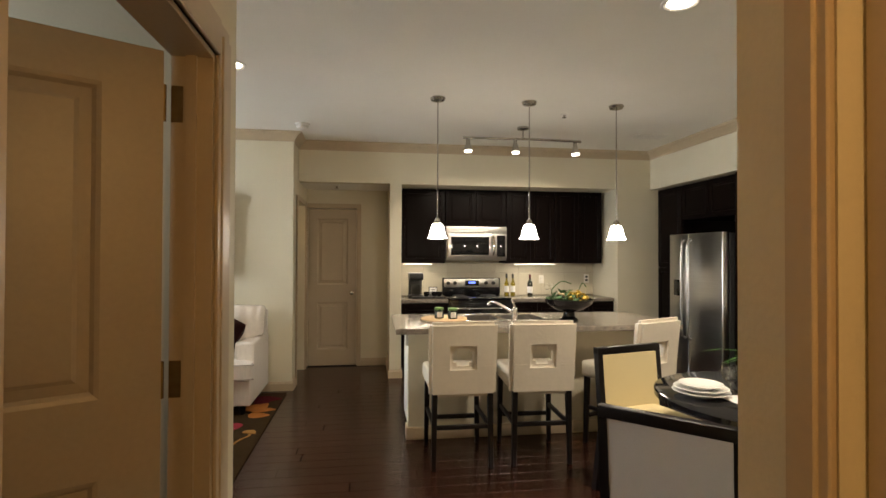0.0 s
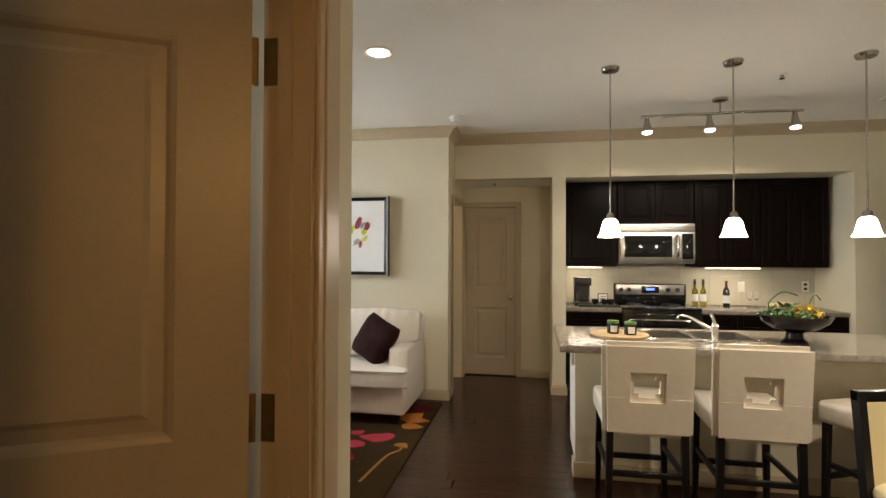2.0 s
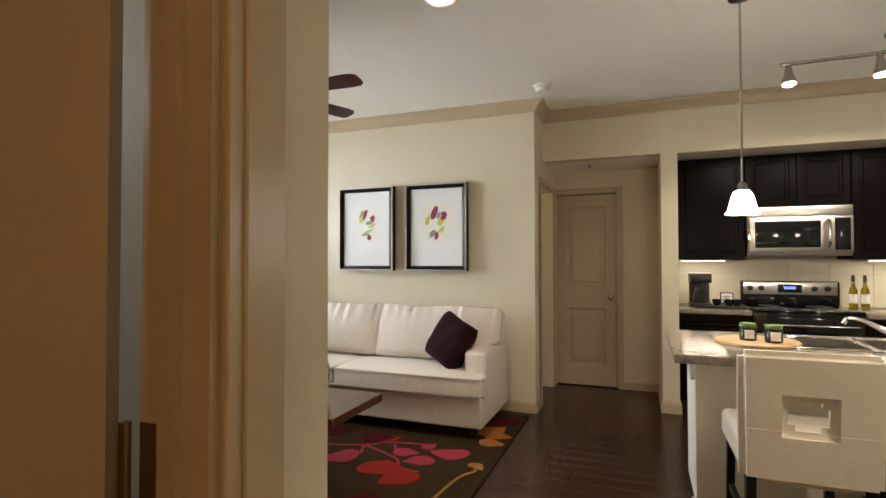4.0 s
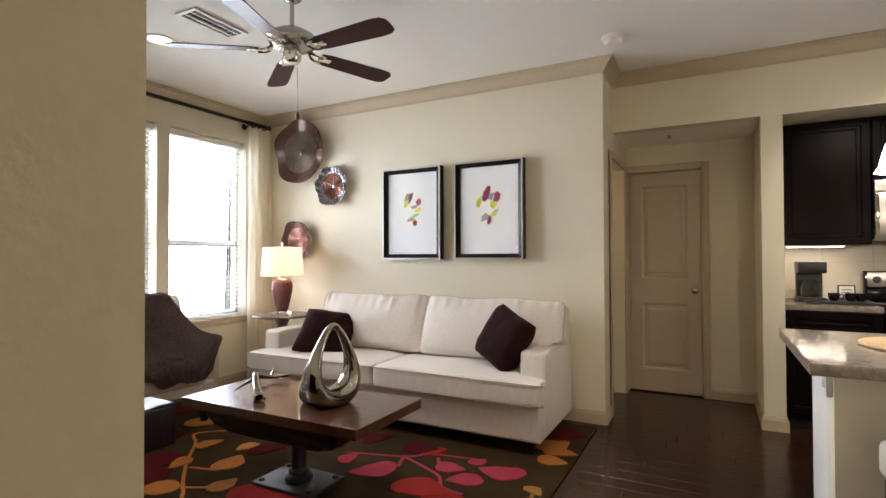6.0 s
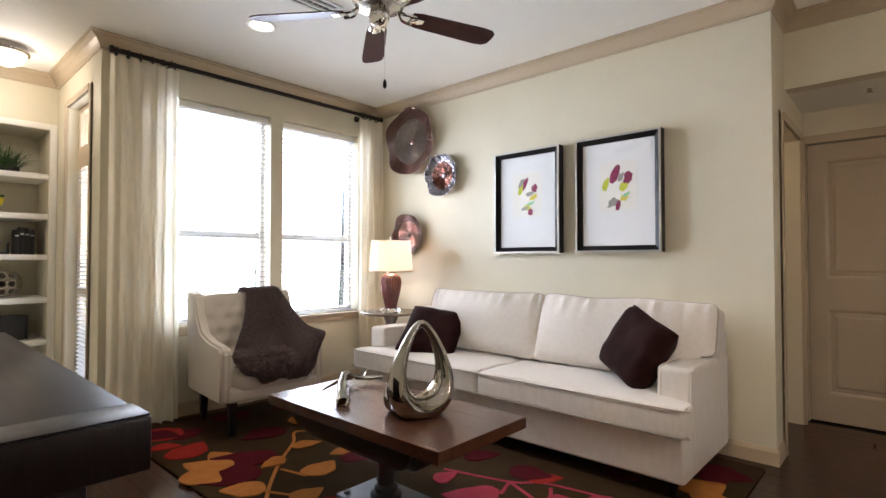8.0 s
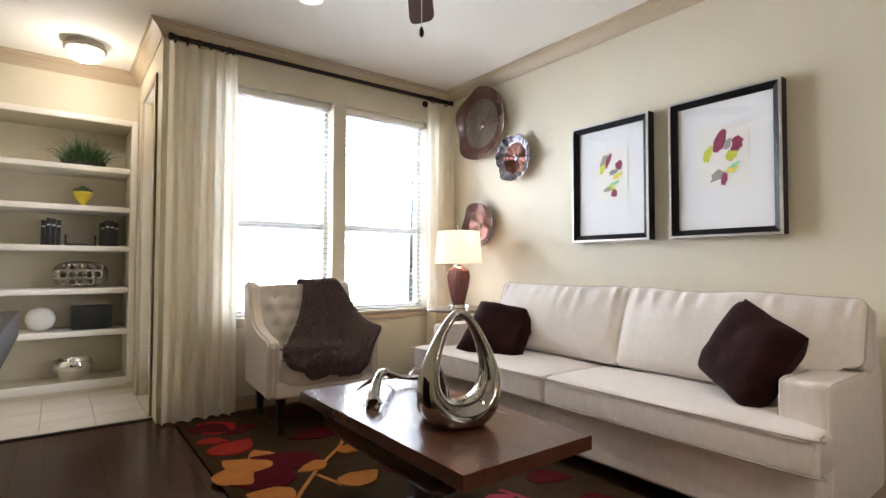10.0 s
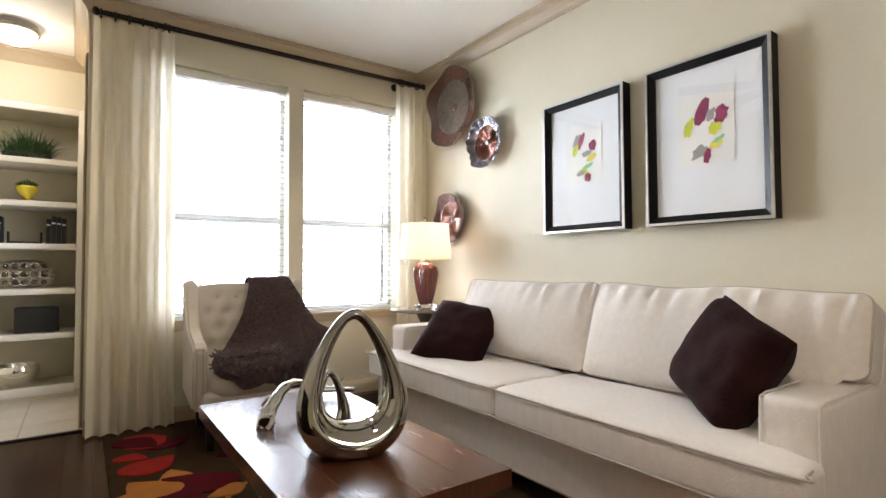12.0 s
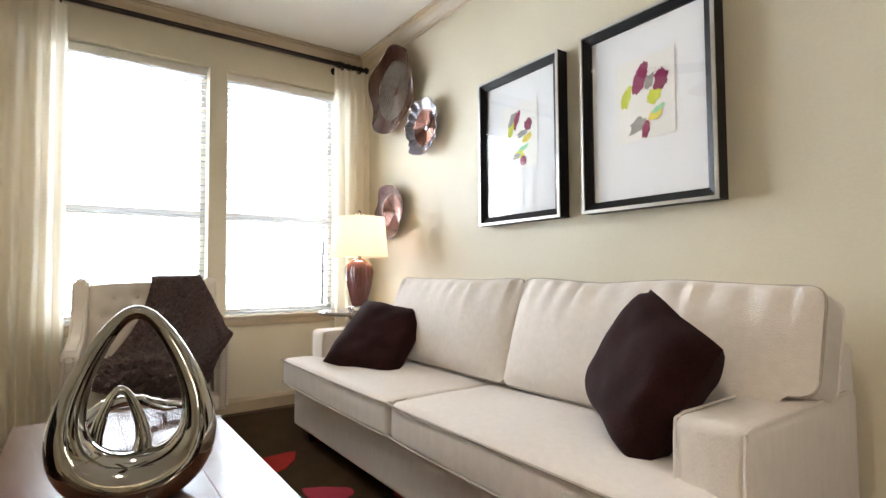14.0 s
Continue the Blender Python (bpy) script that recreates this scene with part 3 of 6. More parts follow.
# balcony outside: slab, railing, column
struct("balcony_floor", [(-6.6, WX - WT, 3.45, 7.2, -0.25, -0.08)], CONC, "grey concrete balcony slab")
rl = thing("balcony_railing", pose(-6.5, 5.2, -0.08), "pale metal balcony railing with thin balusters", "railing")
part("top_rail", bbox(-0.025, 0.025, -1.7, 1.9, 1.02, 1.06, bev=0.005), WHITE, rl)
part("bottom_rail", bbox(-0.02, 0.02, -1.7, 1.9, 0.08, 0.11), WHITE, rl)
bmesh_ = mesh_of("baluster", bbox(-0.008, 0.008, -0.008, 0.008, 0.11, 1.02), WHITE, False)
for k in range(33):
    s = new("baluster", bmesh_)
    s.parent = rl
    s.matrix_basis = pose(0, -1.66 + k * 0.11, 0)
for y in (-1.7, 1.9):
    part("post", bbox(-0.03, 0.03, y - 0.03, y + 0.03, 0, 1.08, bev=0.004), WHITE, rl)
cl = thing("balcony_column", pose(-6.2, 6.35, -0.08), "white square balcony column", "column")
part("shaft", bbox(-0.11, 0.11, -0.11, 0.11, 0.2, 3.0, bev=0.01), WHITE, cl)
part("plinth", bbox(-0.15, 0.15, -0.15, 0.15, 0, 0.2, bev=0.01), WHITE, cl)

# ---- curtains ----
def curtain(y0, y1, seed, z1=2.60):
    bm = bmesh.new()
    rnd = random.Random(seed)
    nu, nv = 180, 26
    folds = max(3, round((y1 - y0) / 0.074))
    rows = []
    for j in range(nv + 1):
        v = j / nv
        z = 0.015 + (z1 - 0.015) * v
        row = []
        for i in range(nu + 1):
            u = i / nu
            amp = 0.040 * (0.55 + 0.45 * (1 - v)) if v < 0.965 else 0.022
            ph = 2 * math.pi * folds * (u + 0.05 * math.sin(5 * u + seed)) + 1.5 * noise.noise(Vector((u * 4, v * 1.1, seed)))
            x = amp * (math.sin(ph) + 0.25 * math.sin(2 * ph + 1)) * (0.8 + 0.5 * noise.noise(Vector((u * 7, 0.5, seed)))) + 0.026 * noise.noise(Vector((u * 5, v * 2, seed + 3)))
            y = y0 + (y1 - y0) * u + 0.012 * math.cos(ph) * (1 - v) + 0.02 * (1 - v) * (u - 0.5)
            row.append(bm.verts.new((x, y, z)))
        rows.append(row)
    for a, b in zip(rows, rows[1:]):
        for i in range(nu):
            bm.faces.new((a[i], a[i + 1], b[i + 1], b[i]))
    ob = thing("curtain", pose(-4.235, 0, 0), "long cream sheer curtain panel hanging in soft folds", "curtain", "window curtains")
    part("panel", bm, CURTAIN, ob)
    n = 6
    for k in range(n):
        y = y0 + (k + 0.5) * (y1 - y0) / n
        ring = [(0.026 * math.cos(a * math.pi / 8), 0, 0.026 * math.sin(a * math.pi / 8)) for a in range(16)]
        part("curtain_ring", tube(ring, 0.006, 8, closed=True), BRONZE, ob, m=pose(0, y, 2.622))
    return ob


curtain(3.31, 3.76, 1)
curtain(5.45, 5.745, 2)
rod = thing("curtain_rod", pose(-4.235, 0, 2.63), "dark bronze curtain rod with ball finials", "curtain rod")
part("rod", tube([(0, 3.36, 0), (0, 5.70, 0)], 0.017, 14), BRONZE, rod)
for y, s in ((3.36, -1), (5.69, 1)):
    part("finial", lathe([(0.012, 0), (0.018, 0.008), (0.012, 0.016), (0.024, 0.03), (0.028, 0.042), (0.020, 0.056), (0.004, 0.062)], 18), BRONZE, rod, m=pose(0, y, 0, -90 * s, 0, 0))
for y in (3.70, 5.50):
    bm = tube([(0, y, -0.005), (-0.07, y, -0.02), (-0.112, y, -0.02)], 0.008, 8)
    lathe([(0.03, 0), (0.03, 0.008)], 16, pose(-0.113, y, -0.02, 0, 90, 0), bm=bm)
    ring = [(0.019 * math.cos(a * math.pi / 8), y, 0.019 * math.sin(a * math.pi / 8)) for a in range(16)]
    tube(ring, 0.008, 8, bm=bm, closed=True)
    part("bracket", bm, BRONZE, rod)

# ---- ceiling fixtures ----
for x, y in ((-3.41, 3.97), (-0.94, 3.81), (1.59, 2.56), (3.2, 2.56)):
    c = thing("recessed_light", pose(x, y, CEIL), "lit recessed ceiling light with a white trim ring", "ceiling light", "recessed lights")
    part("trim_ring", lathe([(0.098, -0.001), (0.098, -0.006), (0.085, -0.010), (0.072, -0.004), (0.070, -0.001)], 32), WHITE, c)
    part("lens", lathe([(0.069, -0.001), (0.066, -0.006), (0.02, -0.008)], 24), LENS, c)
fl = thing("flush_light", pose(-5.07, 2.87, CEIL), "flush ceiling light with a frosted glass bowl and nickel rim", "ceiling light")
part("rim", lathe([(0.125, 0), (0.130, -0.02), (0.142, -0.045), (0.138, -0.060), (0.125, -0.062)], 40), NICKEL, fl)
part("bowl", lathe([(0.124, -0.058), (0.118, -0.085), (0.098, -0.118), (0.055, -0.142), (0.008, -0.15)], 40), FROST2, fl)
part("button", lathe([(0.010, -0.149), (0.012, -0.157), (0.004, -0.168)], 12), NICKEL, fl)
for x, y in ((-0.67, 5.4),):
    sd = thing("smoke_detector", pose(x, y, CEIL), "white round smoke detector on the ceiling", "smoke detector")
    part("base", lathe([(0.075, 0), (0.075, -0.014), (0.068, -0.018)], 32), WHITE, sd)
    part("dome", lathe([(0.060, -0.017), (0.058, -0.042), (0.048, -0.052), (0.01, -0.054)], 32), WHITE, sd)
for x, y in ((1.78, 4.66), (-0.4, 6.5)):
    z = CEIL if y < 6 else 2.29
    sp = thing("sprinkler_head", pose(x, y, z), "small white ceiling sprinkler cover", "sprinkler")
    part("cover", lathe([(0.04, 0), (0.04, -0.005), (0.03, -0.009)], 24), WHITE, sp)
    part("nozzle", lathe([(0.012, -0.008), (0.012, -0.03), (0.02, -0.032), (0.02, -0.035)], 12), NICKEL, sp)


def vent(x, y, lx, ly):
    v = thing("ceiling_vent", pose(x, y, CEIL), "white louvred air vent in the ceiling", "air vent", "ceiling vents")
    bm = bmesh.new()
    for a, b, c, d in ((-lx, lx, -ly, -ly + 0.025), (-lx, lx, ly - 0.025, ly), (-lx, -lx + 0.025, -ly + 0.025, ly - 0.025), (lx - 0.025, lx, -ly + 0.025, ly - 0.025)):
        box(bm, a, b, c, d, -0.012, -0.001, bev=0.003, seg=1)
    part("frame", bm, WHITE, v)
    part("backing", bbox(-lx + 0.02, lx - 0.02, -ly + 0.02, ly - 0.02, -0.002, -0.0005), BLACKP, v)
    along = lx > ly
    n = 9
    L0 = (lx if not along else ly) - 0.025
    span = (ly if not along else lx) - 0.03
    me = mesh_of("slat", bbox(-L0, L0, -0.009, 0.009, -0.001, 0.001), WHITE, False)
    for k in range(n):
        s = new("slat", me)
        s.parent = v
        o = -span + (k + 0.5) * 2 * span / n
        s.matrix_basis = pose(o, 0, -0.008, 0, 0, 90) @ pose(0, 0, 0, 40, 0, 0) if along else pose(0, o, -0.008, 40, 0, 0)
    for q in (-0.33, 0.33):
        o = q * (lx if not along else lx)
        part("divider", bbox(o - 0.006, o + 0.006, -ly + 0.025, ly - 0.025, -0.013, -0.002), WHITE, v)


vent(-2.88, 3.98, 0.09, 0.20)
vent(3.02, 5.36, 0.18, 0.09)

# ---- ceiling fan ----
fan = thing("ceiling_fan", pose(-2.15, 3.92, CEIL - 0.03), "nickel ceiling fan with five dark cherry blades at rest", "ceiling fan")
part("canopy", lathe([(0.062, 0), (0.062, -0.03), (0.045, -0.055), (0.018, -0.065)], 32), NICKEL, fan, m=pose(0, 0, 0.03))
part("downrod", lathe([(0.012, -0.03), (0.012, -0.20)], 14), NICKEL, fan)
part("motor", lathe([(0.03, -0.185), (0.085, -0.20), (0.125, -0.225), (0.132, -0.26), (0.120, -0.285), (0.075, -0.30), (0.05, -0.305)], 40), NICKEL, fan)
part("switch_housing", lathe([(0.048, -0.304), (0.052, -0.33), (0.050, -0.36), (0.035, -0.378), (0.006, -0.382)], 32), CHROME, fan)
FANW = mat("cherry_blade", (0.052, 0.011, 0.008), 0.36, spec=0.12, scale=30, bump=0.05, var=0.4, stretch=(1.5, 12, 1))
bm = bmesh.new()
pts = [(0.17, 0.045), (0.22, 0.056), (0.58, 0.068), (0.635, 0.062), (0.66, 0.042), (0.665, 0.0)]
outline = [(x, y) for x, y in pts] + [(x, -y) for x, y in pts[-2::-1]]
up = [bm.verts.new((x, y, 0.003)) for x, y in outline]
dn = [bm.verts.new((x, y, -0.003)) for x, y in outline]
bm.faces.new(up)
bm.faces.new(dn[::-1])
for k in range(len(up)):
    bm.faces.new((up[k], dn[k], dn[(k + 1) % len(up)], up[(k + 1) % len(up)]))
blade_me = mesh_of("blade", bm, FANW, False)
bm = tube(spline([(0.10, 0, 0.02), (0.14, 0.03, -0.004), (0.19, 0.035, -0.008)], 10), 0.009, 8)
tube(spline([(0.10, 0, 0.02), (0.14, -0.03, -0.004), (0.19, -0.035, -0.008)], 10), 0.009, 8, bm=bm)
box(bm, 0.17, 0.24, -0.022, 0.022, -0.009, -0.003, bev=0.002)
iron_me = mesh_of("blade_iron", bm, CHROME)
for k in range(5):
    for nm, me in (("blade", blade_me), ("blade_iron", iron_me)):
        o = new(nm, me)
        o.parent = fan
        o.matrix_basis = pose(0, 0, -0.305, 0, 0, -1 + 72 * k) @ pose(0, 0, 0, -12 if nm == "blade" else -6, 0, 0)
part("pull_chain", tube([(0.03, 0.01, -0.37), (0.032, 0.01, -0.65)], 0.0018, 6), CHROME, fan)
part("chain_pull", lathe([(0.003, -0.65), (0.009, -0.665), (0.010, -0.685), (0.003, -0.695)], 12, Matrix.Translation((0.032, 0.01, 0))), BRONZE, fan)

# ---- living room ----
# rug with leaves and vines of cut pile
RZ = 0.014
RX0, RX1, RY0, RY1 = -4.22, -0.845, 3.39, 5.66
rug = thing("rug", pose(0, 0, 0), "dark olive wool rug with orange, red and plum leaf vines", "rug")
part("rug_body", bbox(RX0, RX1, RY0, RY1, 0.001, RZ, bev=0.005), RUG, rug)


def leaf_shape(length, width, bend, lobes=0.0):
    bm = bmesh.new()
    n = 14
    rim = []
    for s in (1, -1):
        rng = range(n + 1) if s == 1 else range(n - 1, 0, -1)
        for i in rng:
            t = i / n
            w = width / 2 * (math.sin(math.pi * t ** 0.72)) ** 0.8 * (1 + lobes * math.sin(t * 14 + s))
            rim.append((t * length, bend * math.sin(math.pi * t) + s * w))
    up = [bm.verts.new((x, y, 0.003)) for x, y in rim]
    dn = [bm.verts.new((x, y, -0.002)) for x, y in rim]
    bm.faces.new(up)
    for k in range(len(up)):
        bm.faces.new((up[k], dn[k], dn[(k + 1) % len(up)], up[(k + 1) % len(up)]))
    return bm


rl_rnd = random.Random(11)
LEAFKINDS = {}
for col in RUGC:
    for v in range(2):
        L0 = {"orange": 0.30, "red": 0.32, "maroon": 0.36, "pink": 0.26, "gold": 0.22}[col] * (0.9 + 0.3 * v)
        LEAFKINDS[col, v] = mesh_of("leaf", leaf_shape(L0, L0 * (0.64 + 0.10 * v), 0.03 * (1 - 2 * v), 0.05), RUGC[col], False)
# (colour, base x, base y, heading, length) of the leaves along each vine
LEAVES = [("red", -4.10, 3.50, 33, 0.25), ("red", -3.87, 3.49, 124, 0.24), ("red", -3.73, 3.42, 60, 0.17), ("red", -3.46, 3.44, 121, 0.28), ("maroon", -4.04, 3.44, 42, 0.27), ("maroon", -3.86, 3.56, 97, 0.24),
          ("maroon", -3.06, 3.91, -127, 0.36), ("maroon", -2.89, 3.72, -118, 0.36), ("orange", -3.10, 3.66, -140, 0.28), ("orange", -3.20, 3.46, 10, 0.25), ("orange", -3.15, 3.72, -165, 0.24), ("orange", -2.67, 3.62, -135, 0.22),
          ("orange", -3.02, 3.91, -67, 0.17), ("orange", -2.69, 3.85, 100, 0.22), ("orange", -3.10, 4.03, 74, 0.18), ("orange", -2.79, 4.28, -105, 0.15), ("maroon", -2.73, 4.12, 57, 0.24), ("orange", -2.50, 3.65, 82, 0.17)]
LEAVES += [("pink", -2.08, 4.27, 94, 0.16), ("maroon", -2.55, 4.47, 5, 0.28), ("pink", -1.79, 4.42, -128, 0.28), ("pink", -1.57, 4.53, -2, 0.18), ("pink", -1.04, 4.64, -170, 0.27), ("pink", -1.22, 4.43, -159, 0.20), ("red", -1.66, 4.17, 4, 0.32),
           ("red", -1.24, 4.21, -129, 0.26), ("red", -2.27, 3.62, 94, 0.24), ("red", -1.96, 3.86, -151, 0.32), ("maroon", -2.19, 4.62, 60, 0.22), ("maroon", -1.91, 4.69, 11, 0.23), ("red", -1.74, 4.62, 52, 0.18)]
LEAVES += [("orange", -1.14, 5.06, 48, 0.26), ("orange", -1.06, 5.02, 8, 0.20), ("orange", -1.06, 4.92, -10, 0.18), ("gold", -1.00, 4.47, -31, 0.12), ("maroon", -1.13, 5.45, -8, 0.26), ("maroon", -1.02, 5.22, 80, 0.22), ("pink", -1.40, 4.62, 57, 0.12)]
VINES = [([(-2.45, 3.44), (-2.58, 3.57), (-2.72, 3.67), (-2.95, 3.86), (-3.18, 4.09), (-3.35, 4.22), (-3.15, 4.39)], "orange"), ([(-2.86, 3.81), (-2.67, 3.86)], "orange"), ([(-2.66, 3.61), (-2.47, 3.71)], "orange"),
         ([(-2.18, 4.43), (-1.81, 4.54), (-1.66, 4.65), (-1.34, 4.71)], "pink"), ([(-1.81, 4.54), (-1.50, 4.40), (-1.40, 4.27), (-1.26, 4.24)], "pink"), ([(-1.61, 4.62), (-1.55, 4.52)], "pink"), ([(-1.81, 4.54), (-1.76, 4.39)], "pink"),
         ([(-1.05, 3.80), (-1.00, 4.23), (-0.93, 4.38), (-0.98, 4.48)], "gold"), ([(-1.9, 3.47), (-1.65, 3.72), (-1.45, 3.72)], "red")]
for pts, col in VINES:
    path = spline([(x, y, 0) for x, y in pts], 30)
    bm = bmesh.new()
    prev = None
    for i, p in enumerate(path):
        d = (path[min(i + 1, len(path) - 1)] - path[max(i - 1, 0)]).normalized()
        s = Vector((-d.y, d.x, 0)) * 0.010
        row = [bm.verts.new((p.x + s.x, p.y + s.y, RZ + 0.0025)), bm.verts.new((p.x - s.x, p.y - s.y, RZ + 0.0025)), bm.verts.new((p.x - s.x, p.y - s.y, RZ - 0.003)), bm.verts.new((p.x + s.x, p.y + s.y, RZ - 0.003))]
        if prev:
            for a in range(4):
                bm.faces.new((prev[a], prev[(a + 1) % 4], row[(a + 1) % 4], row[a]))
        prev = row
    part("vine", bm, RUGC[col], rug, smooth=False)


def rug_leaf(k, col, x, y, a, size):
    o = new("leaf", LEAFKINDS[col, k % 2])
    o.parent = rug
    base = {"orange": 0.30, "red": 0.32, "maroon": 0.36, "pink": 0.26, "gold": 0.22}[col] * (0.9 + 0.3 * (k % 2))
    o.matrix_basis = pose(x, y, RZ + 0.0012 + 0.0005 * (k % 5), 0, 0, a) @ Matrix.Diagonal((size * 1.08 / base, size * 1.08 / base, 1, 1))


placed = []
for k, (col, x, y, a, size) in enumerate(LEAVES):
    rug_leaf(k, col, x, y, a, size)
    placed.append((x + size / 2 * math.cos(radians(a)), y + size / 2 * math.sin(radians(a))))
# the pattern goes on under the furniture and along the edges
for k in range(500):
    x, y, a = rl_rnd.uniform(RX0 + 0.1, RX1 - 0.1), rl_rnd.uniform(RY0 + 0.08, RY1 - 0.1), rl_rnd.uniform(0, 360)
    col = rl_rnd.choice(["maroon", "red", "maroon", "red", "orange"] if x < -2.6 else ["pink", "red", "red", "maroon"])
    size = rl_rnd.uniform(0.20, 0.30)
    cx, cy = x + size / 2 * math.cos(radians(a)), y + size / 2 * math.sin(radians(a))
    ex, ey = x + size * 1.2 * math.cos(radians(a)), y + size * 1.2 * math.sin(radians(a))
    if not (RX0 + 0.06 < ex < RX1 - 0.06 and RY0 + 0.06 < ey < RY1 - 0.06):
        continue
    if any((cx - q[0]) ** 2 + (cy - q[1]) ** 2 < 0.36 ** 2 for q in placed):
        continue
    placed.append((cx, cy))
    rug_leaf(k, col, x, y, a, size)

# sofa
SX0, SX1, SYF, SYB = -3.50, -1.03, 4.86, 5.70
sofa = thing("sofa", pose(0, 0, 0), "cream woven three-seat sofa with grey piping and loose cushions", "sofa")
part("base", bbox(SX0 + 0.005, SX1 - 0.005, SYF + 0.02, SYB - 0.03, 0.10, 0.335, bev=0.02, seg=3), SOFA, sofa)
bm = bmesh.new()
box(bm, SX0 + 0.012, SX1 - 0.012, SYB - 0.15, SYB, 0.11, 0.775, bev=0.03, seg=4)
part("back_frame", bm, SOFA, sofa)
AW = 0.17
for x0 in (SX0, SX1 - AW):
    bm = bbox(x0, x0 + AW, SYF + 0.13, SYB - 0.02, 0.10, 0.645, bev=0.030, seg=4)
    a = part("arm", bm, SOFA, sofa)
    xo = x0 if x0 == SX0 else x0 + AW
    for xx in (x0 + 0.006, x0 + AW - 0.006):
        part("piping", tube(spline([(xx, SYF + 0.134, 0.34), (xx, SYF + 0.134, 0.60), (xx, SYF + 0.16, 0.638), (xx, SYF + 0.26, 0.641), (xx, SYB - 0.1, 0.641)], 20), 0.004, 6), SOFA, a)
mid = (SX0 + SX1) / 2
for k, (x0, x1) in enumerate(((SX0 - 0.015, mid - 0.004), (mid + 0.004, SX1 + 0.015))):
    # T-shaped seat cushion that wraps the front of the arm
    bm = bmesh.new()
    xi = SX0 + AW + 0.004 if k == 0 else SX1 - AW - 0.004
    if k == 0:
        ring = [(x0, SYF - 0.04), (x1, SYF - 0.04), (x1, SYB - 0.30), (xi, SYB - 0.30), (xi, SYF + 0.125), (x0, SYF + 0.125)]
    else:
        ring = [(x0, SYF - 0.04), (x1, SYF - 0.04), (x1, SYF + 0.125), (xi, SYF + 0.125), (xi, SYB - 0.30), (x0, SYB - 0.30)]
    lo = [bm.verts.new((x, y, 0.337)) for x, y in ring]
    hi = [bm.verts.new((x, y, 0.487)) for x, y in ring]
    bm.faces.new(hi)
    bm.faces.new(lo[::-1])
    for i in range(6):
        bm.faces.new((lo[i], lo[(i + 1) % 6], hi[(i + 1) % 6], hi[i]))
    bmesh.ops.bevel(bm, geom=bm.edges[:], offset=0.028, segments=4, affect='EDGES', profile=0.5)
    for axis, lo_, hi_ in ((0, x0, x1), (1, SYF - 0.04, SYB - 0.30)):
        for q in range(1, 14):
            co, no = [0, 0, 0], [0, 0, 0]
            co[axis], no[axis] = lo_ + (hi_ - lo_) * q / 14, 1
            bmesh.ops.bisect_plane(bm, geom=bm.verts[:] + bm.edges[:] + bm.faces[:], plane_co=co, plane_no=no)
    for v in bm.verts:
        u_, w_ = (v.co.x - x0) / (x1 - x0) * 2 - 1, (v.co.y - SYF + 0.04) / (SYB - 0.26 - SYF) * 2 - 1
        if v.co.z > 0.47:
            v.co.z += 0.020 * max(0, 1 - u_ * u_) * max(0, 1 - w_ * w_) + 0.004 * noise.noise(Vector((v.co.x * 5, v.co.y * 5, k)))
        if v.co.y < SYF:
            v.co.y -= 0.010 * max(0, 1 - u_ * u_) + 0.004 * noise.noise(Vector((v.co.x * 9, v.co.z * 9, k)))
    c = part("seat_cushion", bm, SOFA, sofa)
    for z in (0.478, 0.352):
        xa, xb = x0 + 0.02, x1 - 0.02
        pts = [(xa, SYF + 0.10, z), (xa - 0.012, SYF + 0.0, z), (xa + 0.015, SYF - 0.047, z), ((xa + xb) / 2, SYF - 0.053, z), (xb - 0.015, SYF - 0.047, z), (xb + 0.012, SYF + 0.0, z), (xb, SYF + 0.10, z)]
        part("piping", tube(spline(pts, 60), 0.0045, 6), PIPING, c, "grey piping cord")


def rounded(ring, r, n=5):
    """Corner points of an outline, each corner turned into an arc."""
    out = []
    for i, p in enumerate(ring):
        a, p, b = Vector(ring[i - 1]), Vector(p), Vector(ring[(i + 1) % len(ring)])
        p0, p1 = p + (a - p).normalized() * r, p + (b - p).normalized() * r
        for q in range(n + 1):
            t = q / n
            out.append(p0 * (1 - t) ** 2 + p * 2 * t * (1 - t) + p1 * t * t)
    return out


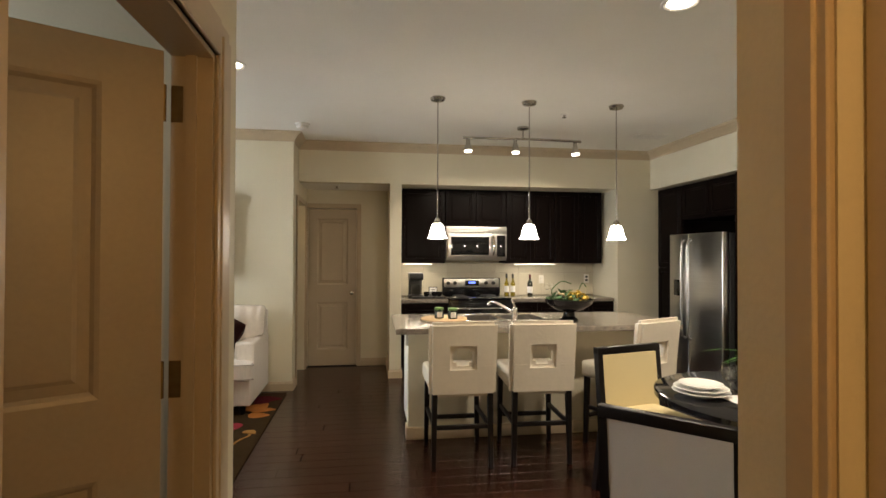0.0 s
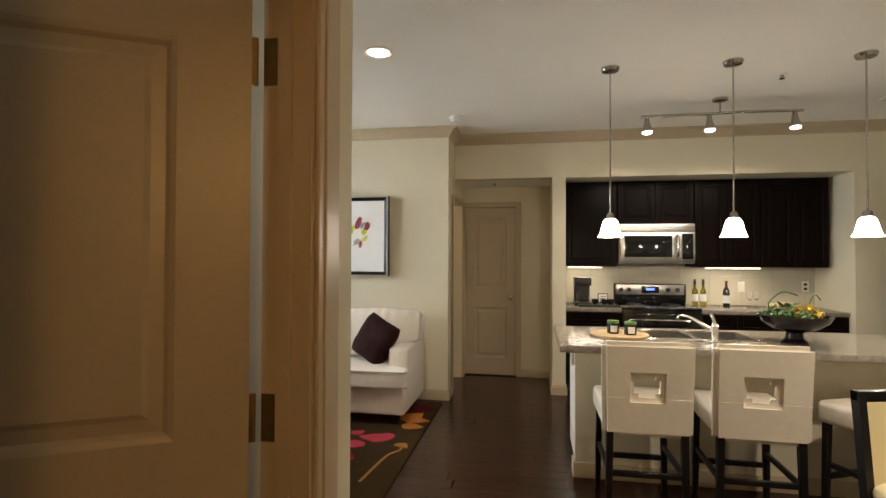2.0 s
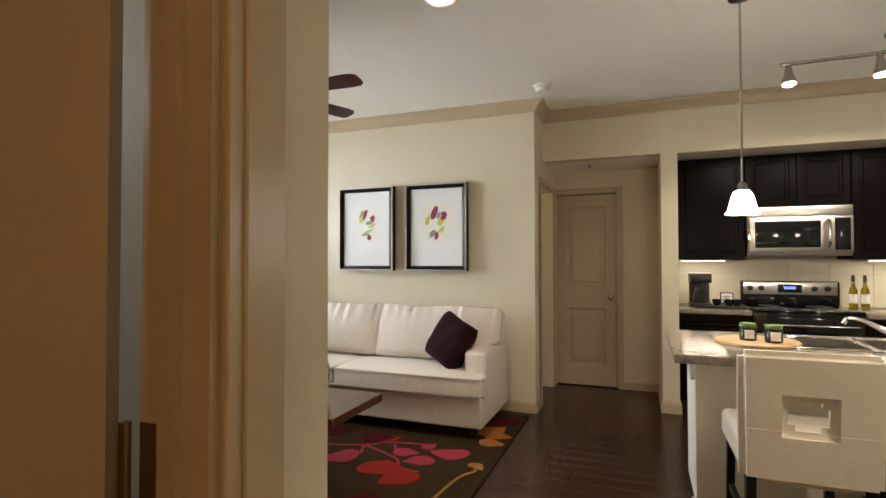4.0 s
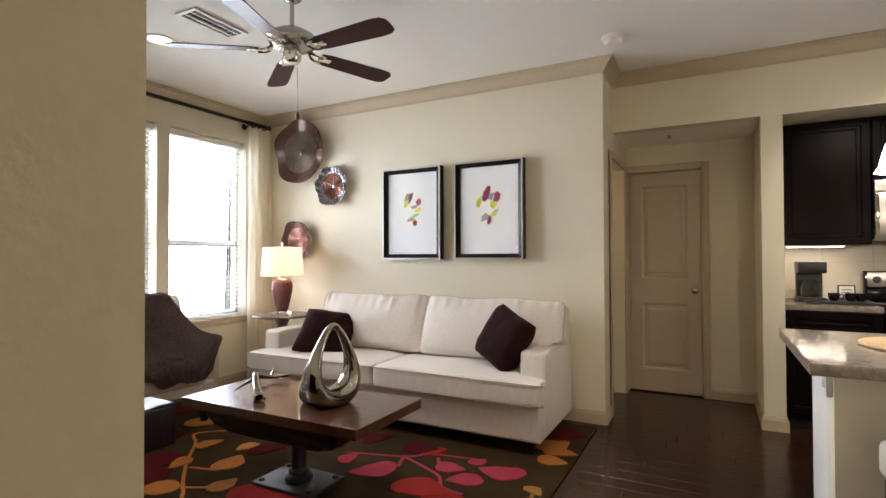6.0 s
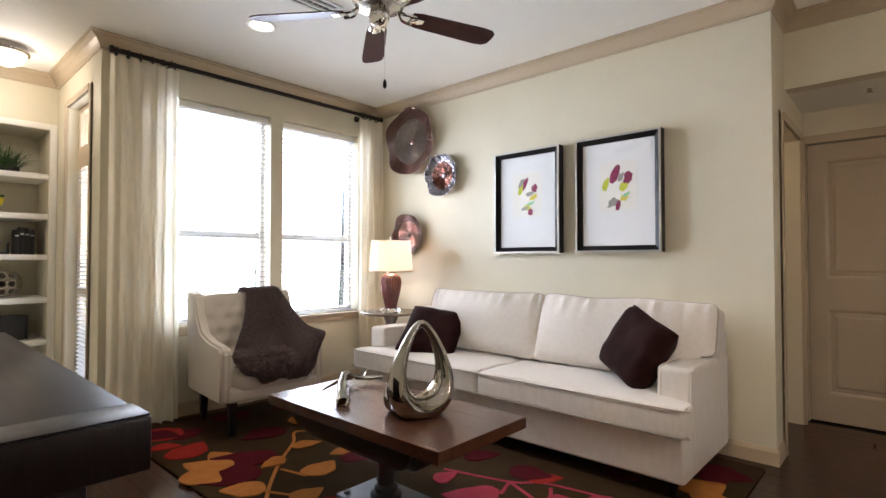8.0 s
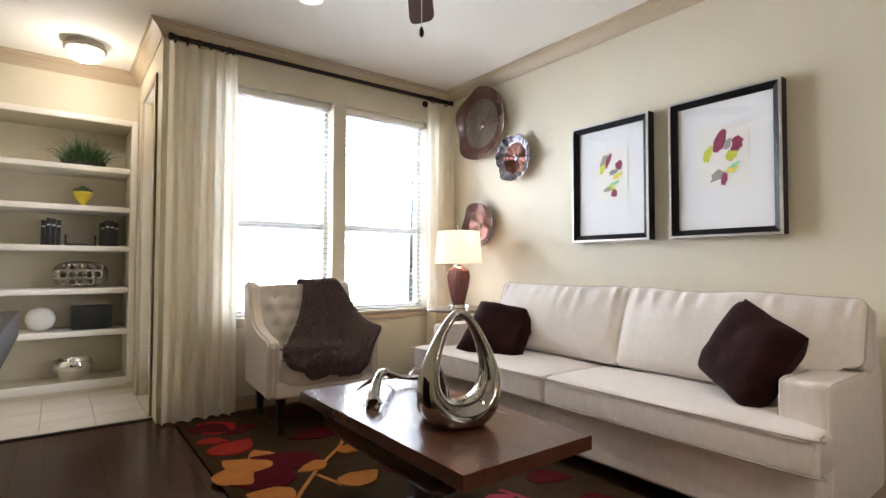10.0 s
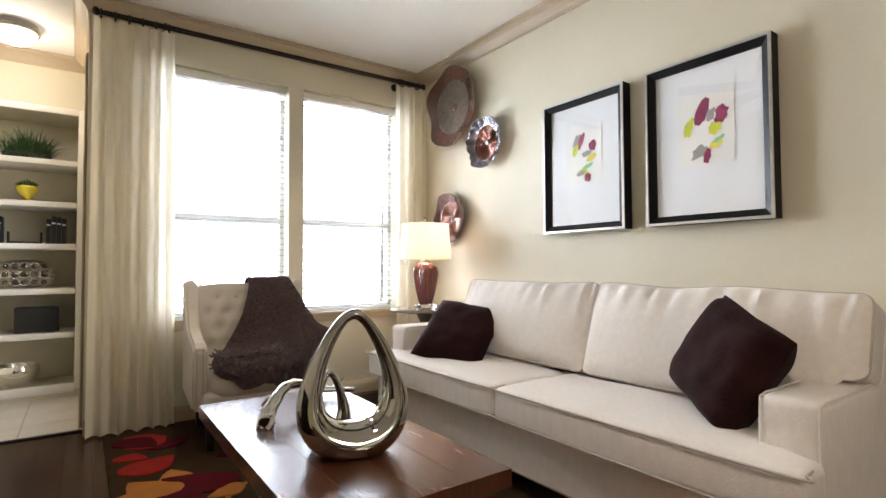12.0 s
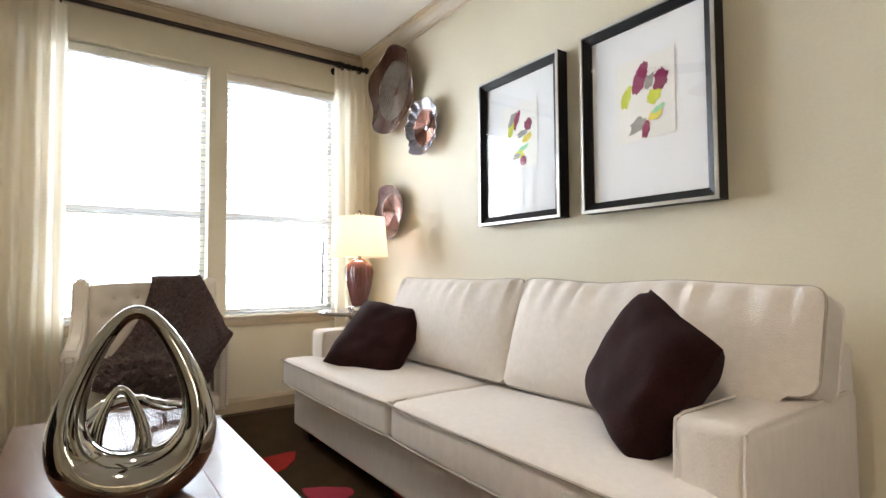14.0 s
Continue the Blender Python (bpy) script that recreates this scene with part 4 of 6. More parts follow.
def boxed_cushion(ring, t, puff, seed):
    """A stuffed cushion with a sewn border: outline in xy, faces bulging in z, puckers under the top seam."""
    bm = bmesh.new()
    lo = [bm.verts.new((p.x, p.y, -t / 2)) for p in ring]
    hi = [bm.verts.new((p.x, p.y, t / 2)) for p in ring]
    bm.faces.new(hi)
    bm.faces.new(lo[::-1])
    for i in range(len(ring)):
        k = (i + 1) % len(ring)
        bm.faces.new((lo[i], lo[k], hi[k], hi[i]))
    x0, x1 = min(p.x for p in ring), max(p.x for p in ring)
    y0, y1 = min(p.y for p in ring), max(p.y for p in ring)
    bmesh.ops.triangulate(bm, faces=bm.faces[:])
    for axis, a, b, n in ((0, x0, x1, 54), (1, y0, y1, 22)):
        for q in range(1, n):
            co, no = [0, 0, 0], [0, 0, 0]
            co[axis], no[axis] = a + (b - a) * (q / n if axis == 0 else 1 - (1 - q / n) ** 1.5), 1
            bmesh.ops.bisect_plane(bm, geom=bm.verts[:] + bm.edges[:] + bm.faces[:], plane_co=co, plane_no=no)
    for v in bm.verts:
        x, y, z = v.co
        u, w = 2 * (x - x0) / (x1 - x0) - 1, 2 * (y - y0) / (y1 - y0) - 1
        side = 1 if z > 0 else -1
        full = (max(0, 1 - u ** 2) * max(0, 1 - w ** 2)) ** 0.5
        near = y1 - y
        fold = math.sin(x * 62 + 5 * noise.noise(Vector((x * 4, seed, 0)))) * (0.4 + abs(noise.noise(Vector((x * 7, seed, 3)))) * 1.6)
        pucker = 0.022 * fold * math.exp(-near / 0.075) * (1 - math.exp(-near / 0.02))
        v.co.z += side * (puff * full + pucker + 0.010 * full * noise.noise(Vector((x * 5 + seed, y * 6, 1))))
        sag = 0.013 * noise.noise(Vector((x * 3.2 + seed, 5, 2)))
        v.co.y += sag * max(0, w)
    return bm


for k, (xcc, w, ear) in enumerate(((-2.668, 1.07, 0.0), (-1.585, 1.13, 0.165))):
    hw, low, top = w / 2, -0.225, 0.232
    if ear:
        outline_ = [(-hw, low), (hw - ear, low), (hw - ear, -0.075), (hw, -0.075), (hw, top), (-hw, top)]
    else:
        outline_ = [(-hw, low), (hw, low), (hw, top), (-hw, top)]
    ring = rounded(outline_, 0.055)
    c = part("back_cushion", boxed_cushion(ring, 0.125, 0.085, 3.0 + 7 * k), SOFA, sofa, m=pose(xcc, SYB - 0.265, 0.705, 72, 0, 0))
    for z in (0.0625, -0.0625):
        cord = []
        for i, p in enumerate(ring):
            nx_ = ring[(i + 1) % len(ring)]
            for q in range(12 if (nx_ - p).length > 0.2 else 1):
                e = p + (nx_ - p) * (q / 12)
                ww = 2 * (e.y - low) / (top - low) - 1
                cord.append((e.x, e.y + 0.013 * noise.noise(Vector((e.x * 3.2 + 3.0 + 7 * k, 5, 2))) * max(0, ww), z))
        part("piping", tube(cord, 0.0042, 6, closed=True), PIPING if z > 0 else SOFA, c, "grey piping cord" if z > 0 else "")
for x in (SX0 + 0.09, SX1 - 0.09):
    for y in (SYF + 0.10, SYB - 0.10):
        part("foot", lathe([(0.022, RZ), (0.034, 0.10)], 14, Matrix.Translation((x, y, 0))), BLACKW, sofa, "dark wooden foot")
single("throw_pillow", throw_pillow(0.405, 0.20), PLUM, "dark plum velvet throw pillow leaning on the sofa arm", "pillow", pose(-1.375, 5.16, 0.690, 0, 0, -24) @ pose(0, 0, 0, -22, 0, 0) @ pose(0, 0, 0, 0, 21, 0), "sofa pillows")
single("throw_pillow", throw_pillow(0.46, 0.15), PLUM, "dark plum velvet throw pillow lying against the cushion", "pillow", pose(-2.955, 5.15, 0.635, 0, 0, 0) @ pose(0, 0, 0, 0, 0, 34) @ pose(0, 0, 0, -46, 0, 0) @ pose(0, 0, 0, 0, 12, 0), "sofa pillows")

# coffee table
TX0, TX1, TY0, TY1, TZ = -2.735, -1.515, 3.665, 4.25, 0.482
ct = thing("coffee_table", pose(0, 0, 0), "square walnut plank coffee table on a black iron pedestal", "coffee table")
n = 4
for k in range(n):
    y0 = TY0 + k * (TY1 - TY0) / n
    part("plank", bbox(TX0, TX1, y0 + 0.0002, y0 + (TY1 - TY0) / n - 0.0002, TZ - 0.05, TZ, bev=0.0009, seg=1), TABLEW, ct)
bm = bmesh.new()
prof = [(0.46, TZ - 0.052), (0.455, TZ - 0.095), (0.425, TZ - 0.14), (0.36, TZ - 0.18), (0.26, TZ - 0.205), (0.13, TZ - 0.215)]
rings = []
for hx, z in prof:
    hy = hx * 0.55
    rings.append([bm.verts.new((-2.13 + sx * hx, 3.955 + sy * hy, z)) for sx, sy in ((-1, -1), (1, -1), (1, 1), (-1, 1))])
for a, b in zip(rings, rings[1:]):
    for k in range(4):
        bm.faces.new((a[k], a[(k + 1) % 4], b[(k + 1) % 4], b[k]))
bm.faces.new(rings[0])
bm.faces.new(rings[-1])
bmesh.ops.bevel(bm, geom=[e for e in bm.edges if abs(e.verts[0].co.z - e.verts[1].co.z) > 0.001], offset=0.03, segments=3, affect='EDGES')
part("hopper", bm, BLACKW, ct, "black wooden hopper under the top")
part("pedestal", lathe([(0.075, 0.035), (0.078, 0.06), (0.055, 0.075), (0.058, 0.09), (0.042, 0.105), (0.040, 0.22), (0.055, 0.24), (0.06, 0.266)], 28, Matrix.Translation((-2.13, 3.955, 0))), IRON, ct)
part("base_plate", bbox(-2.34, -1.92, 3.81, 4.10, RZ + 0.001, 0.036, bev=0.005), IRON, ct)
for x in (-2.30, -1.96):
    for y in (3.85, 4.06):
        part("bolt", lathe([(0.017, 0.035), (0.017, 0.044), (0.009, 0.050)], 6, Matrix.Translation((x, y, 0))), IRON, ct)

# sculpture: tear-drop ring that swells at its foot, with a smaller loop behind
def loop_body(h, w, r_top, r_bot, depth, m, bm=None, seg=18, n=64, base=0.3):
    """A closed tear-drop ring whose bar grows thicker and deeper to the bottom."""
    bm = bm or bmesh.new()
    rings = []
    for i in range(n):
        a = 2 * math.pi * i / n
        s, c = math.sin(a), -math.cos(a)
        z = h * (0.5 + 0.5 * c)
        k = (1 - c) / 2
        x = w / 2 * s * (0.50 + 0.56 * k + 0.12 * k * k)
        bar = r_top + (r_bot - r_top) * k ** 1.6
        dp = r_top * 1.1 + (depth - r_top) * k ** 1.3
        t = Vector((math.cos(a) * w / 2, 0, math.sin(a) * h / 2)).normalized()
        nrm = Vector((t.z, 0, -t.x))
        ring = []
        for j in range(seg):
            b = 2 * math.pi * j / seg
            q = Vector((x, 0, z)) + nrm * (bar * math.cos(b)) + Vector((0, dp * math.sin(b), 0))
            q.z = max(q.z, -r_bot * 0.62)
            ring.append(bm.verts.new(m @ q))
        rings.append(ring)
    for i in range(n):
        a, b = rings[i], rings[(i + 1) % n]
        for j in range(seg):
            bm.faces.new((a[j], a[(j + 1) % seg], b[(j + 1) % seg], b[j]))
    return bm


scu = thing("sculpture", pose(-1.88, 3.945, TZ + 0.001, 0, 0, 80), "silvered ceramic tear-drop loop sculpture on the coffee table", "sculpture")
part("large_loop", loop_body(0.378, 0.300, 0.016, 0.060, 0.085, pose(0, 0, 0.0375)), SILVERG, scu)
part("small_loop", loop_body(0.20, 0.12, 0.010, 0.028, 0.045, pose(-0.045, 0.128, 0.0175, 0, 0, 12)), SILVERG, scu)
# antler
ant = thing("antler_ornament", pose(-2.42, 3.97, TZ, 0, 0, 0), "silver antler ornament lying on the coffee table", "ornament")
part("beam", tube(spline([(0.15, -0.17, 0.02), (0.10, -0.14, 0.055), (0.0, -0.06, 0.095), (-0.09, 0.03, 0.085), (-0.15, 0.10, 0.05), (-0.13, 0.20, 0.03), (-0.05, 0.26, 0.035)], 40), lambda t: 0.027 * (1 - 0.66 * t) * (1 + 0.06 * math.sin(t * 60)), 12), SILVERG, ant)
part("burr", lathe([(0.024, -0.006), (0.036, 0.0), (0.034, 0.010), (0.022, 0.018)], 16, wave=lambda a, i: (1 + 0.1 * math.sin(7 * a), 0)), SILVERG, ant, m=pose(0.15, -0.17, 0.020, 55, 0, 40))
for pts in ([(0.0, -0.06, 0.09), (-0.06, -0.10, 0.05), (-0.12, -0.11, 0.012)], [(-0.10, 0.04, 0.08), (-0.02, 0.10, 0.06), (0.06, 0.13, 0.075)], [(-0.14, 0.12, 0.045), (-0.22, 0.13, 0.02), (-0.26, 0.11, 0.012)], [(-0.13, 0.19, 0.03), (-0.18, 0.24, 0.04), (-0.20, 0.28, 0.06)]):
    part("tine", tube(spline(pts, 14), lambda t: 0.013 * (1 - 0.8 * t), 10), SILVERG, ant)

# armchair with throw
ch = thing("armchair", pose(-3.84, 4.17, 0, 0, 0, 86), "beige tufted linen armchair with nailhead trim and dark legs", "armchair")
# local: x across, front at -y
part("seat", cushion(0.56, 0.60, 0.17, 0.03, 10, wrinkle=0.004), TUFT, ch, m=pose(0, -0.07, 0.385))
part("front_rail", bbox(-0.33, 0.33, -0.345, 0.20, 0.245, 0.34, bev=0.025, seg=3), TUFT, ch)
bm = bmesh.new()
nx, nz = 28, 22
front, back = [], []
btn = [(sx * 0.115 + (0.0575 if r % 2 else 0), 0.53 + r * 0.105) for r in range(4) for sx in (-2, -1, 0, 1, 2) if abs(sx * 0.115 + (0.0575 if r % 2 else 0)) < 0.26]
for j in range(nz + 1):
    z = 0.40 + 0.53 * j / nz
    rf, rb = [], []
    for i in range(nx + 1):
        x = -0.31 + 0.62 * i / nx
        dip = sum(0.030 * math.exp(-((x - bx) ** 2 + (z - bz) ** 2) / 0.0011) for bx, bz in btn)
        edge = max(0, abs(x) - 0.27) / 0.04
        y = 0.20 + 0.13 * (z - 0.4) + dip - 0.018 * math.sin(min(1, j / nz * 1.0) * math.pi) + 0.03 * edge ** 2
        topdrop = 0.02 * (abs(x) / 0.31) ** 4 * (j == nz)
        rf.append(bm.verts.new((x, y, z - topdrop)))
        rb.append(bm.verts.new((x, 0.32 + 0.13 * (z - 0.4), z - topdrop)))
    front.append(rf)
    back.append(rb)
for g in (front, back):
    for j in range(nz):
        for i in range(nx):
            bm.faces.new((g[j][i], g[j][i + 1], g[j + 1][i + 1], g[j + 1][i]))
for i in range(nx):
    bm.faces.new((front[nz][i], front[nz][i + 1], back[nz][i + 1], back[nz][i]))
    bm.faces.new((front[0][i], front[0][i + 1], back[0][i + 1], back[0][i]))
for j in range(nz):
    for i in (0, nx):
        bm.faces.new((front[j][i], front[j + 1][i], back[j + 1][i], back[j][i]))
bk = part("backrest", bm, TUFT, ch, "button-tufted backrest")
for bx, bz in btn:
    part("button", lathe([(0.011, 0), (0.009, 0.004), (0.002, 0.006)], 10), TUFT, bk, m=pose(bx, 0.226 + 0.13 * (bz - 0.4) - 0.014, bz, 90, 0, 0))
for s in (-1, 1):
    bm = bmesh.new()
    side = [(-0.32, 0.245), (-0.335, 0.58), (-0.30, 0.615), (-0.10, 0.635), (0.06, 0.68), (0.16, 0.80), (0.20, 0.93), (0.24, 0.955), (0.37, 0.955), (0.30, 0.245)]
    l = [bm.verts.new((s * 0.30, y, z)) for y, z in side]
    r = [bm.verts.new((s * 0.375, y, z)) for y, z in side]
    bm.faces.new(l)
    bm.faces.new(r[::-1])
    for k in range(len(side)):
        bm.faces.new((l[k], l[(k + 1) % len(side)], r[(k + 1) % len(side)], r[k]))
    bmesh.ops.recalc_face_normals(bm, faces=bm.faces)
    bmesh.ops.bevel(bm, geom=bm.edges[:], offset=0.016, segments=3, affect='EDGES')
    wg = part("arm", bm, TUFT, ch)
    nail = mesh_of("nail", lathe([(0.0065, 0), (0.0055, 0.003), (0.001, 0.004)], 8), PEWTER)
    for q in range(20):
        o = new("nail", nail)
        o.parent = wg
        o.matrix_basis = pose(s * 0.322, -0.3325 - 0.003, 0.27 + q * 0.0165, 90, 0, 0)
        o = new("nail", nail)
        o.parent = wg
        o.matrix_basis = pose(s * 0.356, -0.3325 - 0.003, 0.27 + q * 0.0165, 90, 0, 0)
for x, y in ((-0.28, -0.28), (0.28, -0.28), (-0.28, 0.25), (0.28, 0.25)):
    part("leg", lathe([(0.026, RZ + 0.004), (0.038, 0.25)], 4, pose(x, y, 0, 0, 0, 45)), BLACKW, ch, "dark tapered leg")
# throw blanket over the back, one arm and the seat
def smooth(a, b, x):
    t = min(1, max(0, (x - a) / (b - a)))
    return t * t * (3 - 2 * t)


nu, nv = 90, 240
over_seat = spline([(0, 0.40, 0.62), (0, 0.405, 0.86), (0, 0.37, 0.950), (0, 0.24, 0.945), (0, 0.175, 0.82), (0, 0.10, 0.64), (0, -0.03, 0.535), (0, -0.20, 0.512), (0, -0.35, 0.480), (0, -0.395, 0.42), (0, -0.40, 0.35)], nv)
over_arm = spline([(0, 0.40, 0.66), (0, 0.405, 0.86), (0, 0.385, 0.955), (0, 0.25, 0.955), (0, 0.165, 0.86), (0, 0.06, 0.725), (0, -0.06, 0.672), (0, -0.20, 0.655), (0, -0.32, 0.635), (0, -0.365, 0.55), (0, -0.37, 0.43)], nv)
bm = bmesh.new()
rows = []
for j in range(nv + 1):
    v = j / nv
    ps, pa = over_seat[min(j, len(over_seat) - 1)], over_arm[min(j, len(over_arm) - 1)]
    e = smooth(0.30, 0.80, v)
    left = 0.015 - 0.30 * e + 0.035 * noise.noise(Vector((v * 5, 2, 9)))
    left += 0.15 * smooth(0.84, 1, v)
    right = 0.29 + 0.098 * smooth(0.30, 0.55, v) - 0.13 * smooth(0.78, 1, v) + 0.012 * noise.noise(Vector((v * 6, 7, 1)))
    row = []
    for i in range(nu + 1):
        u = i / nu
        x = left + (right - left) * u
        q = ps.lerp(pa, smooth(0.17, 0.33, x))
        drop = max(0, x - 0.385)
        slack = smooth(0.32, 0.5, v)
        fold = 0.020 * math.sin(9 * u + 5 * v + 2 * noise.noise(Vector((u * 2, v * 3, 4)))) + 0.028 * noise.noise(Vector((u * 4, v * 5, 1.2)))
        ruffle = 0.018 * noise.noise(Vector((u * 16, v * 22, 3))) * smooth(0.72, 0.9, v)
        rib = 0.0042 * math.sin(v * 330 + 3 * math.sin(u * 40)) + 0.002 * math.sin(u * 150)
        lift = 0.014 + slack * max(0, fold) * 1.2 + ruffle + rib
        y = q.y - lift * (0.75 if v > 0.28 else -0.4)
        z = q.z + lift * 0.65 - drop * 3.2
        row.append(bm.verts.new((min(x, 0.385) + 0.25 * drop + 0.006, y, z)))
    rows.append(row)
for a, b in zip(rows, rows[1:]):
    for i in range(nu):
        bm.faces.new((a[i], a[i + 1], b[i + 1], b[i]))
bmesh.ops.solidify(bm, geom=bm.faces[:], thickness=0.008)
th = thing("throw_blanket", pose(-3.84, 4.17, 0, 0, 0, 86), "dark brown chunky knitted throw draped over the armchair", "blanket")
part("knit", bm, KNIT, th)
fr = random.Random(5)
bm = bmesh.new()
for k in range(420):
    x = fr.uniform(-0.25, 0.10)
    y = fr.uniform(-0.41, -0.20) + 0.25 * max(0, -0.15 - x)
    z0 = 0.525 if y > -0.33 else 0.525 - 1.1 * (-0.33 - y)
    p = Vector((x, y, z0 + fr.uniform(0, 0.02)))
    pts = [p]
    for q in range(4):
        p = p + Vector((fr.uniform(-0.02, 0.018), fr.uniform(-0.02, 0.012), fr.uniform(-0.008, 0.014)))
        pts.append(p)
    tube(pts, 0.0045, 5, bm=bm)
tagged(part("fringe", bm, KNIT, th, "loose woollen fringe"), kind="stuff")

# end table and lamp
et = thing("end_table", pose(-3.73, 5.42, 0), "round grey-brown end table on a turned pedestal", "side table")
ETW = mat("weathered_wood", (0.17, 0.13, 0.10), 0.22, scale=30, bump=0.05, var=0.3, stretch=(1, 8, 1))
part("tabletop", lathe([(0.255, 0.700), (0.268, 0.705), (0.270, 0.715), (0.262, 0.724)], 48), ETW, et)
part("pedestal", lathe([(0.20, 0.001), (0.19, 0.03), (0.08, 0.05), (0.05, 0.10), (0.036, 0.2), (0.055, 0.30), (0.04, 0.36), (0.052, 0.42), (0.035, 0.48), (0.06, 0.56), (0.045, 0.62), (0.08, 0.699)], 32), ETW, et)
tl = thing("table_lamp", pose(-3.73, 5.42, 0.726), "lit table lamp, ribbed terracotta base and cream drum shade", "table lamp")
part("foot", bbox(-0.06, 0.06, -0.06, 0.06, 0.0, 0.028, bev=0.006), GLASS, tl, "clear acrylic block")
part("body", lathe([(0.045, 0.028), (0.052, 0.045), (0.066, 0.10), (0.086, 0.20), (0.093, 0.26), (0.085, 0.305), (0.055, 0.335), (0.034, 0.345)], 96, wave=lambda a, i: (1 + 0.035 * math.cos(24 * a), 0)), LAMPG, tl)
part("neck", lathe([(0.036, 0.343), (0.036, 0.352), (0.014, 0.358), (0.012, 0.60), (0.006, 0.66)], 20), NICKEL, tl)
bm = lathe([(0.198, 0.365), (0.176, 0.635)], 48, wave=lambda a, i: (1, 0))
part("shade", bm, SHADE, tl)
part("finial", lathe([(0.006, 0.65), (0.014, 0.665), (0.010, 0.68), (0.002, 0.69)], 12), NICKEL, tl)
part("shade_ring", tube([(0.198 * math.cos(a * math.pi / 24), 0.198 * math.sin(a * math.pi / 24), 0.366) for a in range(48)], 0.0035, 6, closed=True), SHADE, tl)
part("cross_wire", tube([(-0.176, 0, 0.632), (0, 0, 0.65), (0.176, 0, 0.632)], 0.002, 6), NICKEL, tl)
single("lamp_cord", tube(spline([(-3.80, 5.50, 0.728), (-4.02, 5.40, 0.70), (-4.10, 5.36, 0.58), (-4.18, 5.42, 0.30), (-4.22, 5.5, 0.05)], 24), 0.003, 6), WHITE, "thin white lamp cord hanging behind the table", "cable")

# wall plates
def wall_plate(x, z, r, inner, rim, lobes, flute, seed, label):
    p = thing("wall_plate", pose(x, SY - 0.001, z, 90, 0, 0), label, "wall plate", "wall plates")

    def wav(a, k):
        k = max(0.0, (k - 0.66) / 0.34)
        wide = math.sin(lobes * a + seed) + 0.5 * math.sin((lobes - 2) * a + 2 * seed)
        return (1 + 0.024 * k * wide, r * k * (0.05 * wide + flute * math.sin(17 * a + seed)))
    share = [0.04, 0.12, 0.20, 0.30, 0.40, 0.50, 0.60, 0.68]
    height = lambda q: 0.020 + 0.055 * q * q
    bm = lathe([(q * r, height(q)) for q in share], 96, wave=lambda a, i: (1, 0))
    bmesh.ops.solidify(bm, geom=bm.faces[:], thickness=0.005)
    part("dish", bm, inner, p)
    outer = [0.68, 0.72, 0.77, 0.82, 0.88, 0.94, 0.98, 1.0]
    bm = lathe([(q * r, height(q) + 0.0004) for q in outer], 120, wave=lambda a, i: wav(a, outer[i]))
    bmesh.ops.solidify(bm, geom=bm.faces[:], thickness=0.005)
    part("rim", bm, rim, p)
    edge = []
    for i in range(120):
        a = 2 * math.pi * i / 120
        sc, dz = wav(a, 1.0)
        edge.append((r * sc * math.cos(a), r * sc * math.sin(a), height(1.0) + dz - 0.002))
    part("rolled_edge", tube(edge, 0.005, 6, closed=True), rim, p)
    for q in range(8):
        rr = r * (0.14 + 0.070 * q)
        part("ridge", tube([(rr * math.cos(a * math.pi / 30), rr * math.sin(a * math.pi / 30), height(rr / r) + 0.001) for a in range(60)], 0.0042, 6, closed=True), inner, p)
    part("centre_boss", lathe([(0.10 * r, 0.022), (0.08 * r, 0.032), (0.02 * r, 0.036)], 20), rim, p)
    part("hanger", lathe([(0.03, 0.001), (0.03, 0.024)], 12), BRONZE, p)


wall_plate(-3.80, 2.34, 0.32, PLATE1, PLATE4, 5, 0.0, 0.5, "large wavy bronze glass plate hung on the wall")
wall_plate(-3.38, 1.965, 0.19, PLATE2, PLATE3, 6, 0.035, 2.0, "smoky silver fluted glass plate with an amber centre")
wall_plate(-3.83, 1.43, 0.20, PLATE2, PLATE4, 5, 0.0, 4.0, "amber wavy glass plate hung low beside the lamp")

# framed prints
PAINT = {k: mat("paint_" + k, c, 0.7, scale=60, var=0.25) for k, c in (("magenta", (0.24, 0.012, 0.07)), ("lime", (0.55, 0.58, 0.03)), ("grey", (0.30, 0.28, 0.24)), ("yellow", (0.72, 0.60, 0.08)), ("green", (0.28, 0.55, 0.30)))}
FRB = mat("black_frame", (0.008, 0.007, 0.007), 0.4, spec=0.18, scale=30, var=0.4, bump=0.1)
FRS = mat("silver_frame", (0.62, 0.60, 0.56), 0.32, 0.9, scale=40, var=0.2, stretch=(1, 1, 8))


